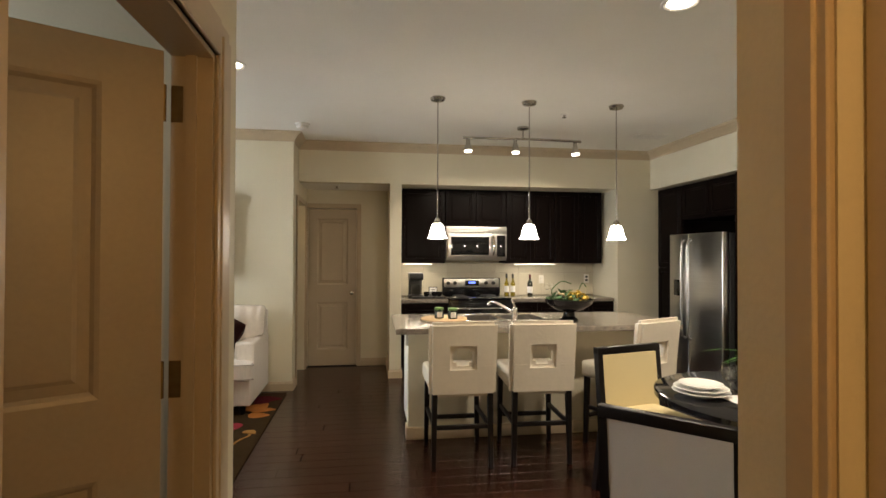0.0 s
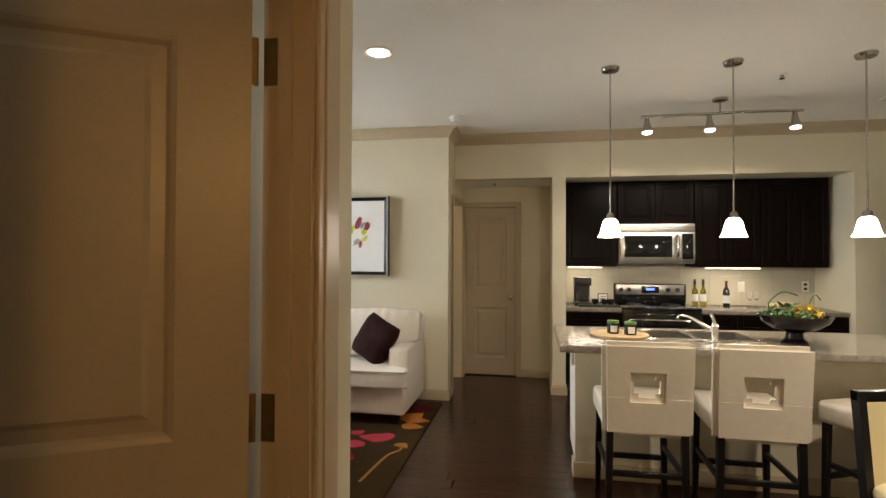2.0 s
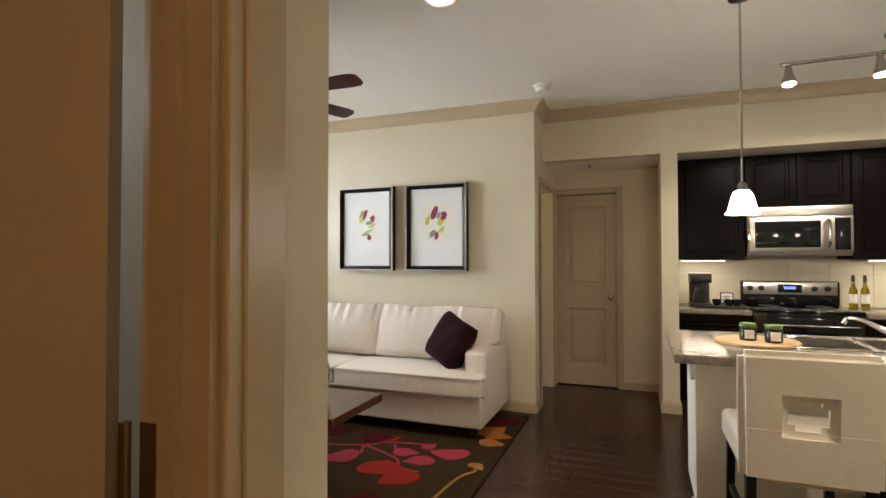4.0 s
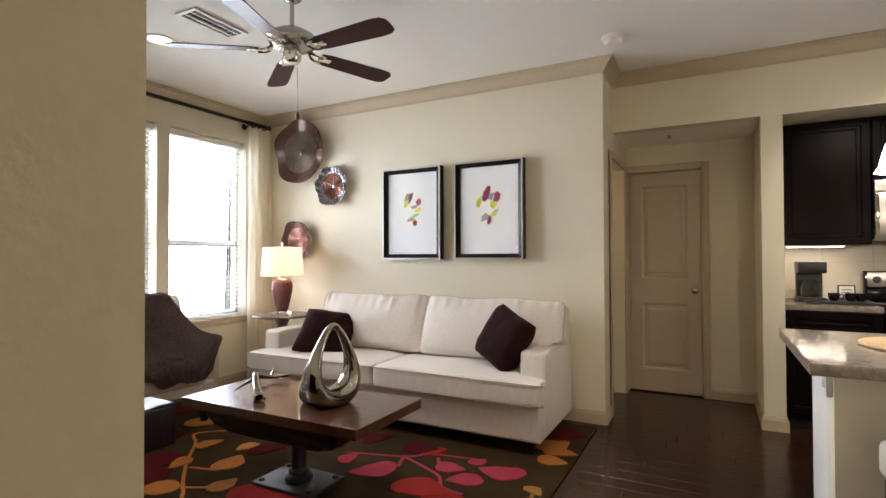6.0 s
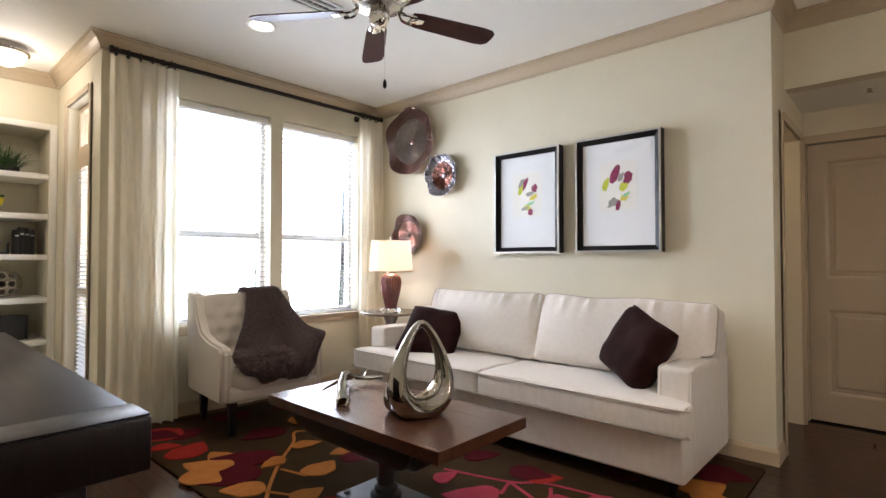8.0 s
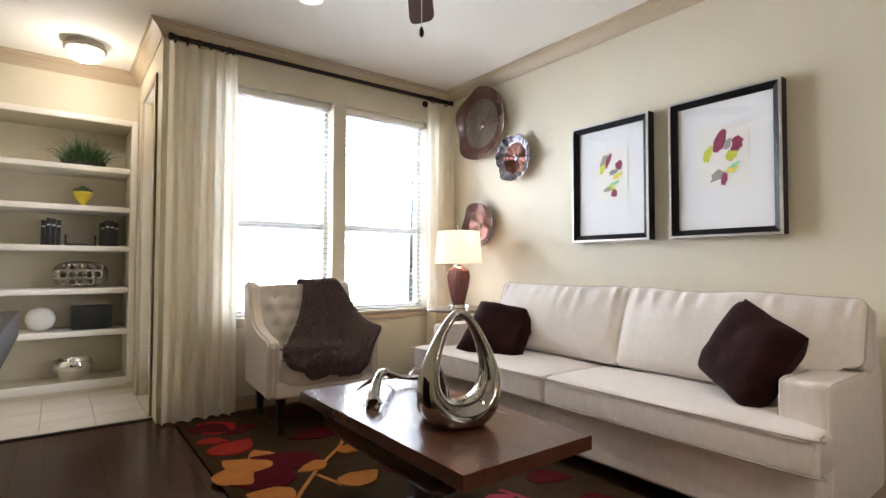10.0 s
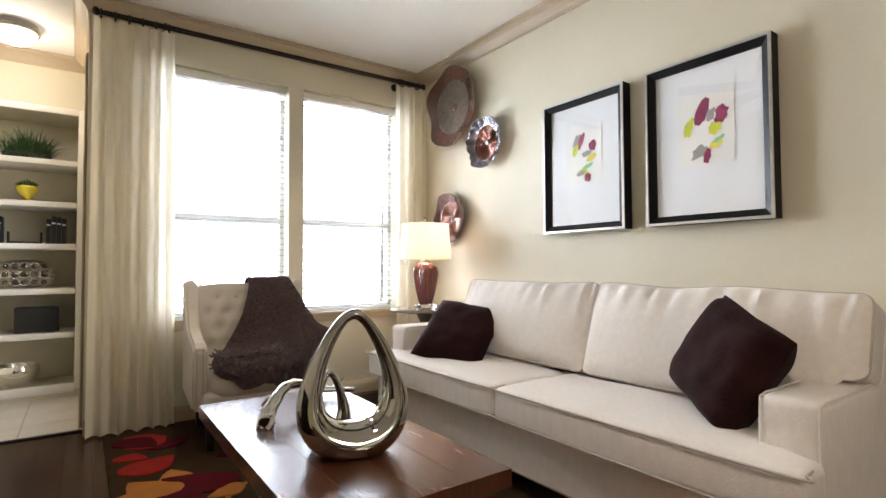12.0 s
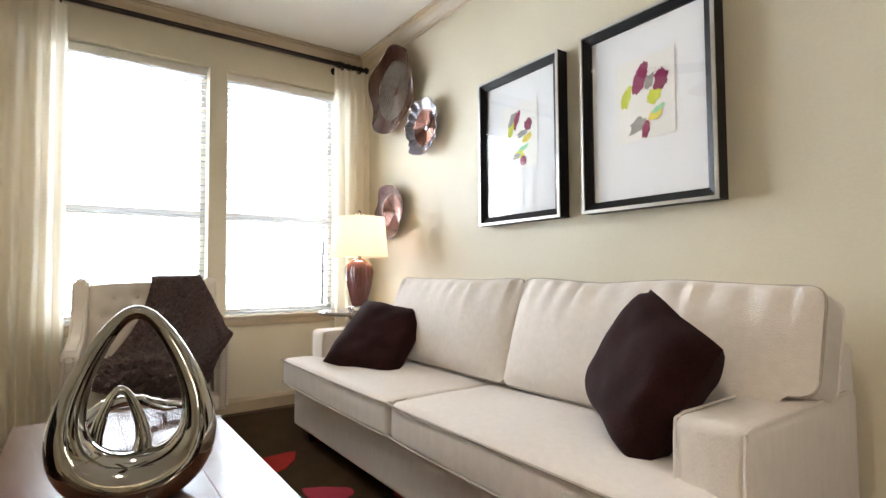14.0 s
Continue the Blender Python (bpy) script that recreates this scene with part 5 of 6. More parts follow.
def framed_print(x0, x1, z0, z1, strokes):
    p = thing("framed_print", pose((x0 + x1) / 2, SY - 0.022, (z0 + z1) / 2), "abstract flower print in a black and silver frame", "picture", "framed prints")
    w, h = (x1 - x0) / 2, (z1 - z0) / 2
    for wid0, wid1, y0, y1, m, nm in ((0.0, 0.014, -0.052, -0.046, FRS, "outer_lip"), (0.001, 0.0138, -0.0459, 0.021, FRB, "frame_side"), (0.014, 0.047, -0.046, -0.006, FRB, "inner_frame")):
        bm = bmesh.new()
        rings = []
        for off, y in ((wid0, y1), (wid0, y0), (wid1, y0 + (0.018 if m is FRB else 0)), (wid1, y1)):
            rings.append([bm.verts.new((sx * (w - off), y, sz * (h - off))) for sx, sz in ((-1, -1), (1, -1), (1, 1), (-1, 1))])
        for a, b in zip(rings, rings[1:]):
            for k in range(4):
                bm.faces.new((a[k], a[(k + 1) % 4], b[(k + 1) % 4], b[k]))
        part(nm, bm, m, p, smooth=False)
    part("mat_board", bbox(-w + 0.046, w - 0.046, -0.016, -0.010, -h + 0.046, h - 0.046), PAPER, p)
    part("print_sheet", bbox(-0.135, 0.135, -0.0195, -0.0175, -0.125, 0.225, bev=0.0004, seg=1), WHITE, p)
    for k, (cx, cz, lx, lz, ang, col) in enumerate(strokes):
        bm = bmesh.new()
        n = 44
        ring = []
        for i in range(n):
            a = 2 * math.pi * i / n
            rr = 0.92 + 0.32 * noise.noise(Vector((math.cos(a) * 1.7 + k * 3, math.sin(a) * 1.7, k))) + 0.22 * noise.noise(Vector((math.cos(a) * 6 + k * 3, math.sin(a) * 6, k)))
            ring.append((0.98 * lx * rr * math.cos(a), 0.98 * lz * rr * math.sin(a)))
        ca, sa = math.cos(radians(ang)), math.sin(radians(ang))
        f = [bm.verts.new((cx + x * ca - z * sa, -0.0200 - 0.0003 * k, cz + x * sa + z * ca)) for x, z in ring]
        bk_ = [bm.verts.new((v.co.x, -0.0192, v.co.z)) for v in f]
        bm.faces.new(f)
        for i in range(n):
            bm.faces.new((f[i], bk_[i], bk_[(i + 1) % n], f[(i + 1) % n]))
        part("brush_stroke", bm, PAINT[col], p, smooth=False)
    g = part("glazing", bbox(-w + 0.046, w - 0.046, -0.0255, -0.0235, -h + 0.046, h - 0.046), GLASS, p, smooth=False)
    g.visible_shadow = False


S1 = [(-0.02, 0.14, 0.028, 0.055, -30, "magenta"), (-0.06, 0.10, 0.022, 0.05, -20, "lime"), (-0.05, 0.15, 0.02, 0.05, -35, "grey"), (0.07, 0.10, 0.03, 0.035, 0, "magenta"), (0.03, 0.06, 0.04, 0.018, 10, "grey"), (0.06, 0.03, 0.04, 0.02, 25, "yellow"), (0.03, -0.02, 0.05, 0.014, 20, "green"), (0.0, -0.05, 0.045, 0.02, 0, "lime"), (-0.02, -0.055, 0.04, 0.014, 8, "grey"), (0.03, -0.085, 0.024, 0.03, 0, "magenta")]
S2 = [(-0.083, 0.07, 0.026, 0.05, -20, "lime"), (-0.02, 0.135, 0.033, 0.07, -25, "magenta"), (0.025, 0.112, 0.022, 0.036, -20, "grey"), (0.045, 0.045, 0.032, 0.038, -30, "lime"), (0.078, 0.105, 0.033, 0.048, -15, "magenta"), (0.05, -0.032, 0.034, 0.022, 25, "yellow"), (0.062, -0.012, 0.036, 0.012, 30, "green"), (-0.03, -0.06, 0.048, 0.027, 28, "grey"), (0.005, -0.083, 0.020, 0.036, -10, "magenta")]
framed_print(-2.775, -2.172, 1.243, 2.065, S1)
framed_print(-2.038, -1.422, 1.243, 2.065, S2)

# dark console against the south wall
cs = thing("console_cabinet", pose(0, 0, 0), "long near-black wooden console cabinet with a tray on top", "cabinet")
part("top", bbox(-2.92, -1.27, 2.062, 2.62, 0.80, 0.90, bev=0.006), DESK, cs)
part("lid_strip", bbox(-1.375, -1.272, 2.064, 2.618, 0.9005, 0.905, bev=0.002), DESK, cs)
part("body", bbox(-2.86, -1.36, 2.066, 2.54, 0.06, 0.799, bev=0.004), DESK, cs)
part("plinth", bbox(-2.82, -1.40, 2.09, 2.50, 0.0, 0.06), BLACKW, cs)
single("chrome_tray_handle", tube(spline([(-2.45, 2.30, 0.906), (-2.43, 2.32, 0.95), (-2.36, 2.38, 0.965), (-2.29, 2.42, 0.95), (-2.27, 2.44, 0.906)], 20), 0.012, 10), SILVERG, "polished silver arched ornament on the console", "ornament")

# ---- things on the niche shelves ----
def blades(bm, n, r, h, rnd, spread=1.0, w=0.006):
    for k in range(n):
        a = rnd.uniform(0, 2 * math.pi)
        l = h * rnd.uniform(0.6, 1.1)
        out = spread * rnd.uniform(0.15, 1.0) * l
        x0, y0 = rnd.uniform(-r, r), rnd.uniform(-r, r)
        prev = None
        for i in range(6):
            t = i / 5
            c = Vector((x0 + math.cos(a) * out * t, y0 + math.sin(a) * out * t, l * (t - 0.55 * t * t * (out / l + 0.25))))
            s = Vector((-math.sin(a), math.cos(a), 0)) * w * (1 - t * 0.92)
            row = (bm.verts.new(c + s), bm.verts.new(c - s))
            if prev:
                bm.faces.new((prev[0], prev[1], row[1], row[0]))
            prev = row
    return bm


rnd = random.Random(3)
SXM = EX - 0.20
pl = thing("grass_planter", pose(SXM, 2.90, SHELVES[4]), "grassy green plant in a low black trough", "plant")
part("trough", bbox(-0.06, 0.06, -0.16, 0.16, 0, 0.06, bev=0.006), BLACKP, pl)
tagged(part("grass_blades", blades(bmesh.new(), 260, 0.05, 0.36, rnd, 1.0, 0.005), LEAF, pl), kind="stuff")
for sy in (-1, 1):
    tagged(part("grass_blades", blades(bmesh.new(), 120, 0.05, 0.30, rnd, 1.1, 0.005), LEAF, pl, m=pose(0, 0.09 * sy, 0.02)), kind="stuff")
yp = thing("succulent_pot", pose(SXM, 2.90, SHELVES[3]) @ Matrix.Scale(1.08, 4), "dark succulent in a yellow footed pot", "plant")
part("pot", lathe([(0.045, 0), (0.04, 0.01), (0.02, 0.025), (0.025, 0.04), (0.055, 0.07), (0.068, 0.11), (0.062, 0.125)], 28), YPOT, yp)
bm = bmesh.new()
for k in range(40):
    a, t = k * 2.4, (k / 40) ** 0.5
    m = pose(0.06 * t * math.cos(a), 0.06 * t * math.sin(a), 0.125 + 0.035 * (1 - t), 0, 0, math.degrees(a)) @ pose(0, 0, 0, 0, 30 + 40 * (t - 0.4), 0)
    bmesh.ops.create_cone(bm, cap_ends=True, segments=6, radius1=0.012, radius2=0.001, depth=0.045, matrix=m)
part("rosette", bm, LEAF, yp)
BOOK = mat("black_book_cloth", (0.018, 0.017, 0.018), 0.5, scale=200, bump=0.1, var=0.2)
for y0, n in ((2.62, 4), (3.03, 4)):
    for k in range(n):
        h = (0.21, 0.23, 0.225, 0.215)[k % 4]
        b = thing("book", pose(SXM, y0 + k * 0.034, SHELVES[2]), "black cloth-bound book standing on the shelf", "book", "shelf books")
        part("cover", bbox(-0.08, 0.08, 0.0, 0.032, 0, h, bev=0.003), BOOK, b)
        part("pages", bbox(-0.079, 0.076, 0.004, 0.028, h - 0.002, h + 0.0008), PAPER, b)
        part("spine_band", bbox(0.0802, 0.0812, 0.004, 0.028, h * 0.72, h * 0.78), PAPER, b)
bm = bmesh.new()
for y0 in (2.78, 2.99):
    box(bm, -0.03, 0.03, y0, y0 + 0.014, 0, 0.10, bev=0.003)
box(bm, -0.03, 0.03, 2.794, 2.99, 0, 0.022, bev=0.003)
single("bookend_rack", bm, BLACKP, "black metal book rack between the books", "book rack", pose(SXM, 0, SHELVES[2]))
dm = thing("dimpled_vase", pose(SXM, 2.90, SHELVES[1]), "silver oval vase dimpled all over", "vase")
bm = bmesh.new()
bmesh.ops.create_uvsphere(bm, u_segments=160, v_segments=80, radius=1)
dims = [(a, b) for a in range(-3, 4) for b in (-1, 0, 1)]
for v in bm.verts:
    x, y, z = v.co
    q = Vector((x * 0.07, math.copysign(abs(y) ** 0.75, y) * 0.20, math.copysign(abs(z) ** 0.75, z) * 0.115))
    dent = sum(math.exp(-((q.y - a * 0.062) ** 2 + (q.z - b * 0.068) ** 2) / 0.00042) for a, b in dims)
    q.x *= 1 - 0.75 * min(1, dent)
    v.co = q + Vector((0, 0, 0.116))
part("body", bm, SILVERG, dm)
gs = single("white_globe", lathe([(0.03, 0), (0.05, 0.006), (0.086, 0.04), (0.105, 0.09), (0.100, 0.13), (0.075, 0.175), (0.03, 0.198), (0.004, 0.20)], 36), CHINA, "smooth white ceramic globe on the shelf", "ornament", pose(SXM, 2.63, SHELVES[0]))
bx = thing("black_box", pose(SXM, 3.00, SHELVES[0]), "black lacquered box lying on the shelf", "box")
part("case", bbox(-0.10, 0.10, -0.16, 0.10, 0, 0.20, bev=0.004), BLACKP, bx)
part("page_block", bbox(-0.098, 0.098, 0.100, 0.118, 0.006, 0.194), BOOK, bx)
part("lid", bbox(-0.10, 0.10, 0.118, 0.126, 0, 0.20, bev=0.003), BLACKP, bx)
bw = thing("silver_bowl", pose(SXM, 2.86, NZ0 + 0.002) @ Matrix.Scale(1.15, 4), "hammered silver bowl on the lowest shelf", "bowl")
bm = lathe([(0.05, 0), (0.055, 0.012), (0.10, 0.04), (0.128, 0.085), (0.130, 0.13), (0.118, 0.15), (0.110, 0.13), (0.09, 0.05), (0.03, 0.02)], 40)
part("bowl", bm, CHROME, bw)

# ---- kitchen ----
def cab_door(w, h, parent, m):
    """A raised-frame cabinet door in its xz plane, front at -y."""
    f = 0.055
    bm = bmesh.new()
    rings = []
    for off, y in ((0.0, 0.0), (0.0, -0.018), (0.002, -0.02), (f - 0.006, -0.02), (f, -0.014), (f, 0.0)):
        rings.append([bm.verts.new((x, y, z)) for x, z in ((off, off), (w - off, off), (w - off, h - off), (off, h - off))])
    for a, b in zip(rings, rings[1:] + rings[:1]):
        for k in range(4):
            bm.faces.new((a[k], a[(k + 1) % 4], b[(k + 1) % 4], b[k]))
    d = part("door", bm, CAB, parent, m=m, smooth=False)
    bm = bmesh.new()
    rings = []
    steps = ((0.0, -0.002), (0.0, -0.010), (0.02, -0.010), (0.028, -0.016)) if min(w, h) - 2 * f > 0.06 else ((0.0, -0.002), (0.0, -0.010))
    for off, y in steps:
        o = f + off + 0.0005
        rings.append([bm.verts.new((x, y, z)) for x, z in ((o, o), (w - o, o), (w - o, h - o), (o, h - o))])
    for a, b in zip(rings, rings[1:]):
        for k in range(4):
            bm.faces.new((a[k], a[(k + 1) % 4], b[(k + 1) % 4], b[k]))
    bm.faces.new(rings[0])
    bm.faces.new(rings[-1])
    part("panel", bm, CAB, d, smooth=False)
    return d


def cabinet(x0, x1, y0, y1, z0, z1, doors, label, group, face="s", kick=0.0):
    """A cabinet unit; doors on the south face ('s') or on the west face ('w')."""
    c = thing("cabinet", pose(0, 0, 0), label, "cabinet", group)
    part("body", bbox(x0, x1, y0, y1, z0 + kick, z1, bev=0.002, seg=1), CAB, c, smooth=False)
    if kick:
        part("toe_kick", bbox(x0 + 0.002, x1 - 0.002, y0 + 0.06, y1, z0, z0 + kick), BLACKP, c, smooth=False)
    for d0, d1, e0, e1 in doors:
        if face == "s":
            cab_door(d1 - d0, e1 - e0, c, pose(d0, y0 - 0.001, e0))
        else:
            cab_door(d1 - d0, e1 - e0, c, pose(x0 - 0.001, d1, e0, 0, 0, -90))
    return c


KF = 6.57
cabinet(0.376, 0.945, KF, 6.925, 1.345, 2.28, [(0.38, 0.94, 1.35, 2.275)], "espresso wall cabinet over the coffee maker", "upper cabinets")
cabinet(0.949, 1.735, KF, 6.925, 1.815, 2.28, [(0.953, 1.34, 1.82, 2.275), (1.344, 1.731, 1.82, 2.275)], "short espresso wall cabinet above the microwave", "upper cabinets")
cabinet(1.739, 2.385, KF, 6.925, 1.345, 2.28, [(1.743, 2.06, 1.35, 2.275), (2.064, 2.381, 1.35, 2.275)], "espresso wall cabinet with two doors", "upper cabinets")
cabinet(2.389, 3.035, KF, 6.925, 1.345, 2.28, [(2.393, 2.71, 1.35, 2.275), (2.714, 3.031, 1.35, 2.275)], "espresso wall cabinet with two doors", "upper cabinets")
BF = 6.31
for x0, x1, n in ((0.376, 0.945, 1), (1.739, 2.40, 2), (2.404, 3.076, 2)):
    w = (x1 - x0) / n
    ds = [(x0 + k * w + 0.003, x0 + (k + 1) * w - 0.003, 0.12, 0.68) for k in range(n)] + [(x0 + k * w + 0.003, x0 + (k + 1) * w - 0.003, 0.69, 0.86) for k in range(n)]
    cabinet(x0, x1, BF, 6.925, 0.0, 0.868, ds, "espresso base cabinet with drawer and door", "base cabinets", kick=0.10)
for x0, x1 in ((0.375, 0.946), (1.738, 3.078)):
    single("countertop", bbox(x0, x1, BF - 0.03, 6.926, 0.869, 0.91, bev=0.004), GRANITE, "speckled beige granite kitchen counter", "countertop")
for x0, x1 in ((0.42, 0.80), (1.86, 2.42)):
    u = thing("under_cabinet_light", pose((x0 + x1) / 2, 6.66, 1.344), "lit slim light under the wall cabinet", "light", "under cabinet lights")
    h = (x1 - x0) / 2
    part("housing", bbox(-h, h, -0.045, 0.045, -0.012, -0.001, bev=0.003), WHITE, u)
    part("diffuser", bbox(-h + 0.01, h - 0.01, -0.047, -0.040, -0.016, -0.0125), TUBE, u)
# splash tiles
tagged(part("splash_backing", bbox(0.374, 3.078, 6.9265, 6.9285, 0.91, 1.345), GROUT, None, "", False), "pale grout bed of the tiled splashback", kind="structure")
sb = bpy.data.objects["splash_backing"]
tmes = {}
for r, (z0, z1) in enumerate(((0.912, 1.208), (1.212, 1.344))):
    x = 0.376
    while x < 3.07:
        x1 = min(x + 0.322, 3.077)
        key = (r, round(x1 - x, 3))
        if key not in tmes:
            tmes[key] = mesh_of("tile", bbox(0, x1 - x, -0.008, 0, z0, z1, bev=0.0015, seg=1), SPLASH, False)
        o = new("tile", tmes[key])
        o.parent = sb
        o.matrix_basis = pose(x, 6.926, 0)
        x = x1 + 0.004
for x, z in ((2.33, 1.12), (2.98, 1.13)):
    op = thing("wall_outlet", pose(x, 6.917, z), "cream wall outlet on the splash tiles", "outlet", "wall outlets")
    part("plate", bbox(-0.036, 0.036, -0.006, 0, -0.058, 0.058, bev=0.003), WHITE, op)
    for s in (-1, 1):
        part("socket", bbox(-0.017, 0.017, -0.008, -0.005, s * 0.024 - 0.014, s * 0.024 + 0.014, bev=0.002), BLACKP if x > 2.9 else CHINA, op)

# microwave
mw = thing("microwave", pose(0.952, 6.50, 1.378), "stainless over-range microwave with a curved handle", "microwave")
part("body", bbox(0, 0.78, 0.02, 0.42, 0, 0.432, bev=0.004), STEEL, mw)
part("door_frame", bbox(0.0, 0.78, 0.0, 0.02, 0.03, 0.34, bev=0.004), STEEL, mw)
part("top_grille", bbox(0.0, 0.78, 0.004, 0.02, 0.345, 0.43, bev=0.004), STEEL, mw)
part("window", bbox(0.06, 0.55, -0.003, 0.001, 0.07, 0.30, bev=0.002), BLACKG, mw, "black glass door window")
part("control_panel", bbox(0.65, 0.76, -0.003, 0.001, 0.05, 0.32, bev=0.002), BLACKG, mw)
part("handle", tube(spline([(0.60, 0.0, 0.07), (0.60, -0.045, 0.10), (0.60, -0.055, 0.19), (0.60, -0.045, 0.28), (0.60, 0.0, 0.31)], 20), 0.014, 12), CHROME, mw)
part("side_trim", tube([(0.012, -0.006, 0.04), (0.012, -0.02, 0.19), (0.012, -0.006, 0.33)], 0.010, 8), CHROME, mw)
# range
rg = thing("range", pose(0.952, 6.27, 0), "stainless and black freestanding electric range", "stove")
part("body", bbox(0.002, 0.778, 0.03, 0.64, 0.09, 0.90, bev=0.004), BLACKG, rg)
part("kick", bbox(0.02, 0.76, 0.08, 0.60, 0.0, 0.09), BLACKP, rg)
part("cooktop", bbox(0.0, 0.78, 0.0, 0.59, 0.90, 0.925, bev=0.008), BLACKG, rg)
part("oven_door", bbox(0.01, 0.77, 0.0, 0.03, 0.30, 0.86, bev=0.005), BLACKG, rg)
part("oven_window", bbox(0.14, 0.64, -0.003, 0.001, 0.42, 0.70, bev=0.002), BLACKG, rg)
part("drawer", bbox(0.01, 0.77, 0.0, 0.03, 0.10, 0.29, bev=0.005), STEEL, rg)
part("oven_handle", tube([(0.06, -0.045, 0.80), (0.72, -0.045, 0.80)], 0.012, 10), CHROME, rg)
part("backguard", bbox(0.0, 0.78, 0.57, 0.63, 0.925, 1.145, bev=0.01), BLACKG, rg)
pn = part("control_panel", bbox(0.02, 0.76, 0.562, 0.571, 1.02, 1.135, bev=0.004), STEEL, rg)
part("display", bbox(0.30, 0.49, 0.559, 0.563, 1.04, 1.115, bev=0.002), BLACKG, pn)
part("digits", bbox(0.35, 0.44, 0.5575, 0.5592, 1.07, 1.095), LED, pn, "blue lit clock digits")
for x in (0.075, 0.165, 0.585, 0.685):
    part("knob", lathe([(0.026, 0), (0.026, 0.012), (0.022, 0.026), (0.004, 0.028)], 20), BLACKP, rg, m=pose(x, 0.562, 1.078, 90, 0, 0))
for x, y, r in ((0.20, 0.17, 0.10), (0.58, 0.17, 0.085), (0.20, 0.43, 0.085), (0.58, 0.43, 0.10)):
    part("burner", lathe([(r, 0.9252), (r, 0.9275), (r - 0.01, 0.929)], 32, Matrix.Translation((x, y, 0))), IRON, rg)

# things on the back counter
cm = thing("coffee_maker", pose(0.58, 6.62, 0.911), "black drip coffee maker with a glass carafe", "coffee maker")
part("base", bbox(-0.09, 0.09, -0.12, 0.12, 0, 0.035, bev=0.008), BLACKP, cm)
part("column", bbox(-0.085, 0.085, 0.04, 0.12, 0.03, 0.27, bev=0.01), BLACKP, cm)
part("brew_head", bbox(-0.09, 0.09, -0.11, 0.12, 0.22, 0.31, bev=0.012), BLACKP, cm)
part("carafe", lathe([(0.05, 0.037), (0.066, 0.05), (0.07, 0.10), (0.05, 0.155), (0.045, 0.17)], 24, Matrix.Translation((0, -0.04, 0))), GLASS, cm)
tr = thing("serving_tray", pose(0.72, 6.50, 0.911), "black tray with cups beside the coffee maker", "tray")
part("tray", bbox(-0.20, 0.20, -0.12, 0.10, 0, 0.022, bev=0.006), BLACKP, tr)
for x in (0.70, 0.80, 0.86):
    cp = thing("coffee_cup", pose(x, 6.47, 0.934), "small black coffee cup on the tray", "cup", "tray cups")
    part("cup", lathe([(0.022, 0), (0.034, 0.02), (0.038, 0.055), (0.034, 0.055), (0.02, 0.01)], 20), BLACKG, cp)
    part("handle", tube(spline([(0.034, 0, 0.015), (0.058, 0, 0.025), (0.055, 0, 0.045), (0.035, 0, 0.047)], 10), 0.004, 6), BLACKG, cp)
cd = thing("sign_card", pose(0.80, 6.60, 0.934, -10, 0, 0), "small framed card with grey lines on the tray", "sign")
part("frame", bbox(-0.055, 0.055, -0.006, 0.006, 0, 0.11, bev=0.002), BLACKP, cd)
part("card", bbox(-0.045, 0.045, -0.0085, -0.0065, 0.01, 0.10), PAPER, cd)
for k in range(3):
    part("text_line", bbox(-0.03, 0.03 - 0.01 * k, -0.0095, -0.0087, 0.07 - 0.02 * k, 0.076 - 0.02 * k), BLACKP, cd)
OIL = clear("olive_oil", (0.42, 0.34, 0.03), 0.05)
WINE = mat("dark_wine_glass", (0.012, 0.016, 0.010), 0.06, var=0.1)
for x in (1.79, 1.875):
    b = thing("oil_bottle", pose(x, 6.72, 0.911) @ Matrix.Scale(0.88, 4), "slim bottle of yellow oil with a dark stopper", "bottle", "oil bottles")
    part("glass", lathe([(0.032, 0), (0.034, 0.01), (0.034, 0.19), (0.016, 0.225), (0.013, 0.27)], 24), OIL, b)
    part("stopper", lathe([(0.016, 0.265), (0.017, 0.30), (0.012, 0.335), (0.004, 0.338)], 16), BLACKP, b)
    part("label", lathe([(0.0348, 0.06), (0.0348, 0.15)], 24), PAPER, b)
b = thing("wine_bottle", pose(2.09, 6.66, 0.911) @ Matrix.Scale(0.9, 4), "dark red wine bottle with a white label", "bottle")
part("glass", lathe([(0.036, 0), (0.038, 0.01), (0.038, 0.19), (0.030, 0.215), (0.014, 0.24), (0.013, 0.30), (0.015, 0.302), (0.015, 0.315)], 28), WINE, b)
part("label", lathe([(0.0388, 0.05), (0.0388, 0.14)], 28), PAPER, b)
part("capsule", lathe([(0.0150, 0.262), (0.0160, 0.316)], 20), mat("wine_foil", (0.10, 0.01, 0.012), 0.4, 0.5), b)
for x, y in ((2.30, 6.60), (2.38, 6.64)):
    g = thing("wine_glass", pose(x, y, 0.911), "empty clear wine glass on the counter", "glass", "wine glasses")
    part("glass", lathe([(0.034, 0), (0.033, 0.003), (0.005, 0.008), (0.004, 0.08), (0.02, 0.095), (0.036, 0.13), (0.032, 0.175), (0.0305, 0.175), (0.034, 0.13), (0.018, 0.098)], 24), GLASS, g)
pc = single("bread_cloth", cushion(0.30, 0.14, 0.05, 0.02, 8, wrinkle=0.02), mat("straw_cloth", (0.50, 0.38, 0.20), 0.8, scale=60, bump=0.4, var=0.3), "bundle of straw-coloured cloth on the counter", "cloth", pose(2.62, 6.58, 0.94, 0, 0, 15))

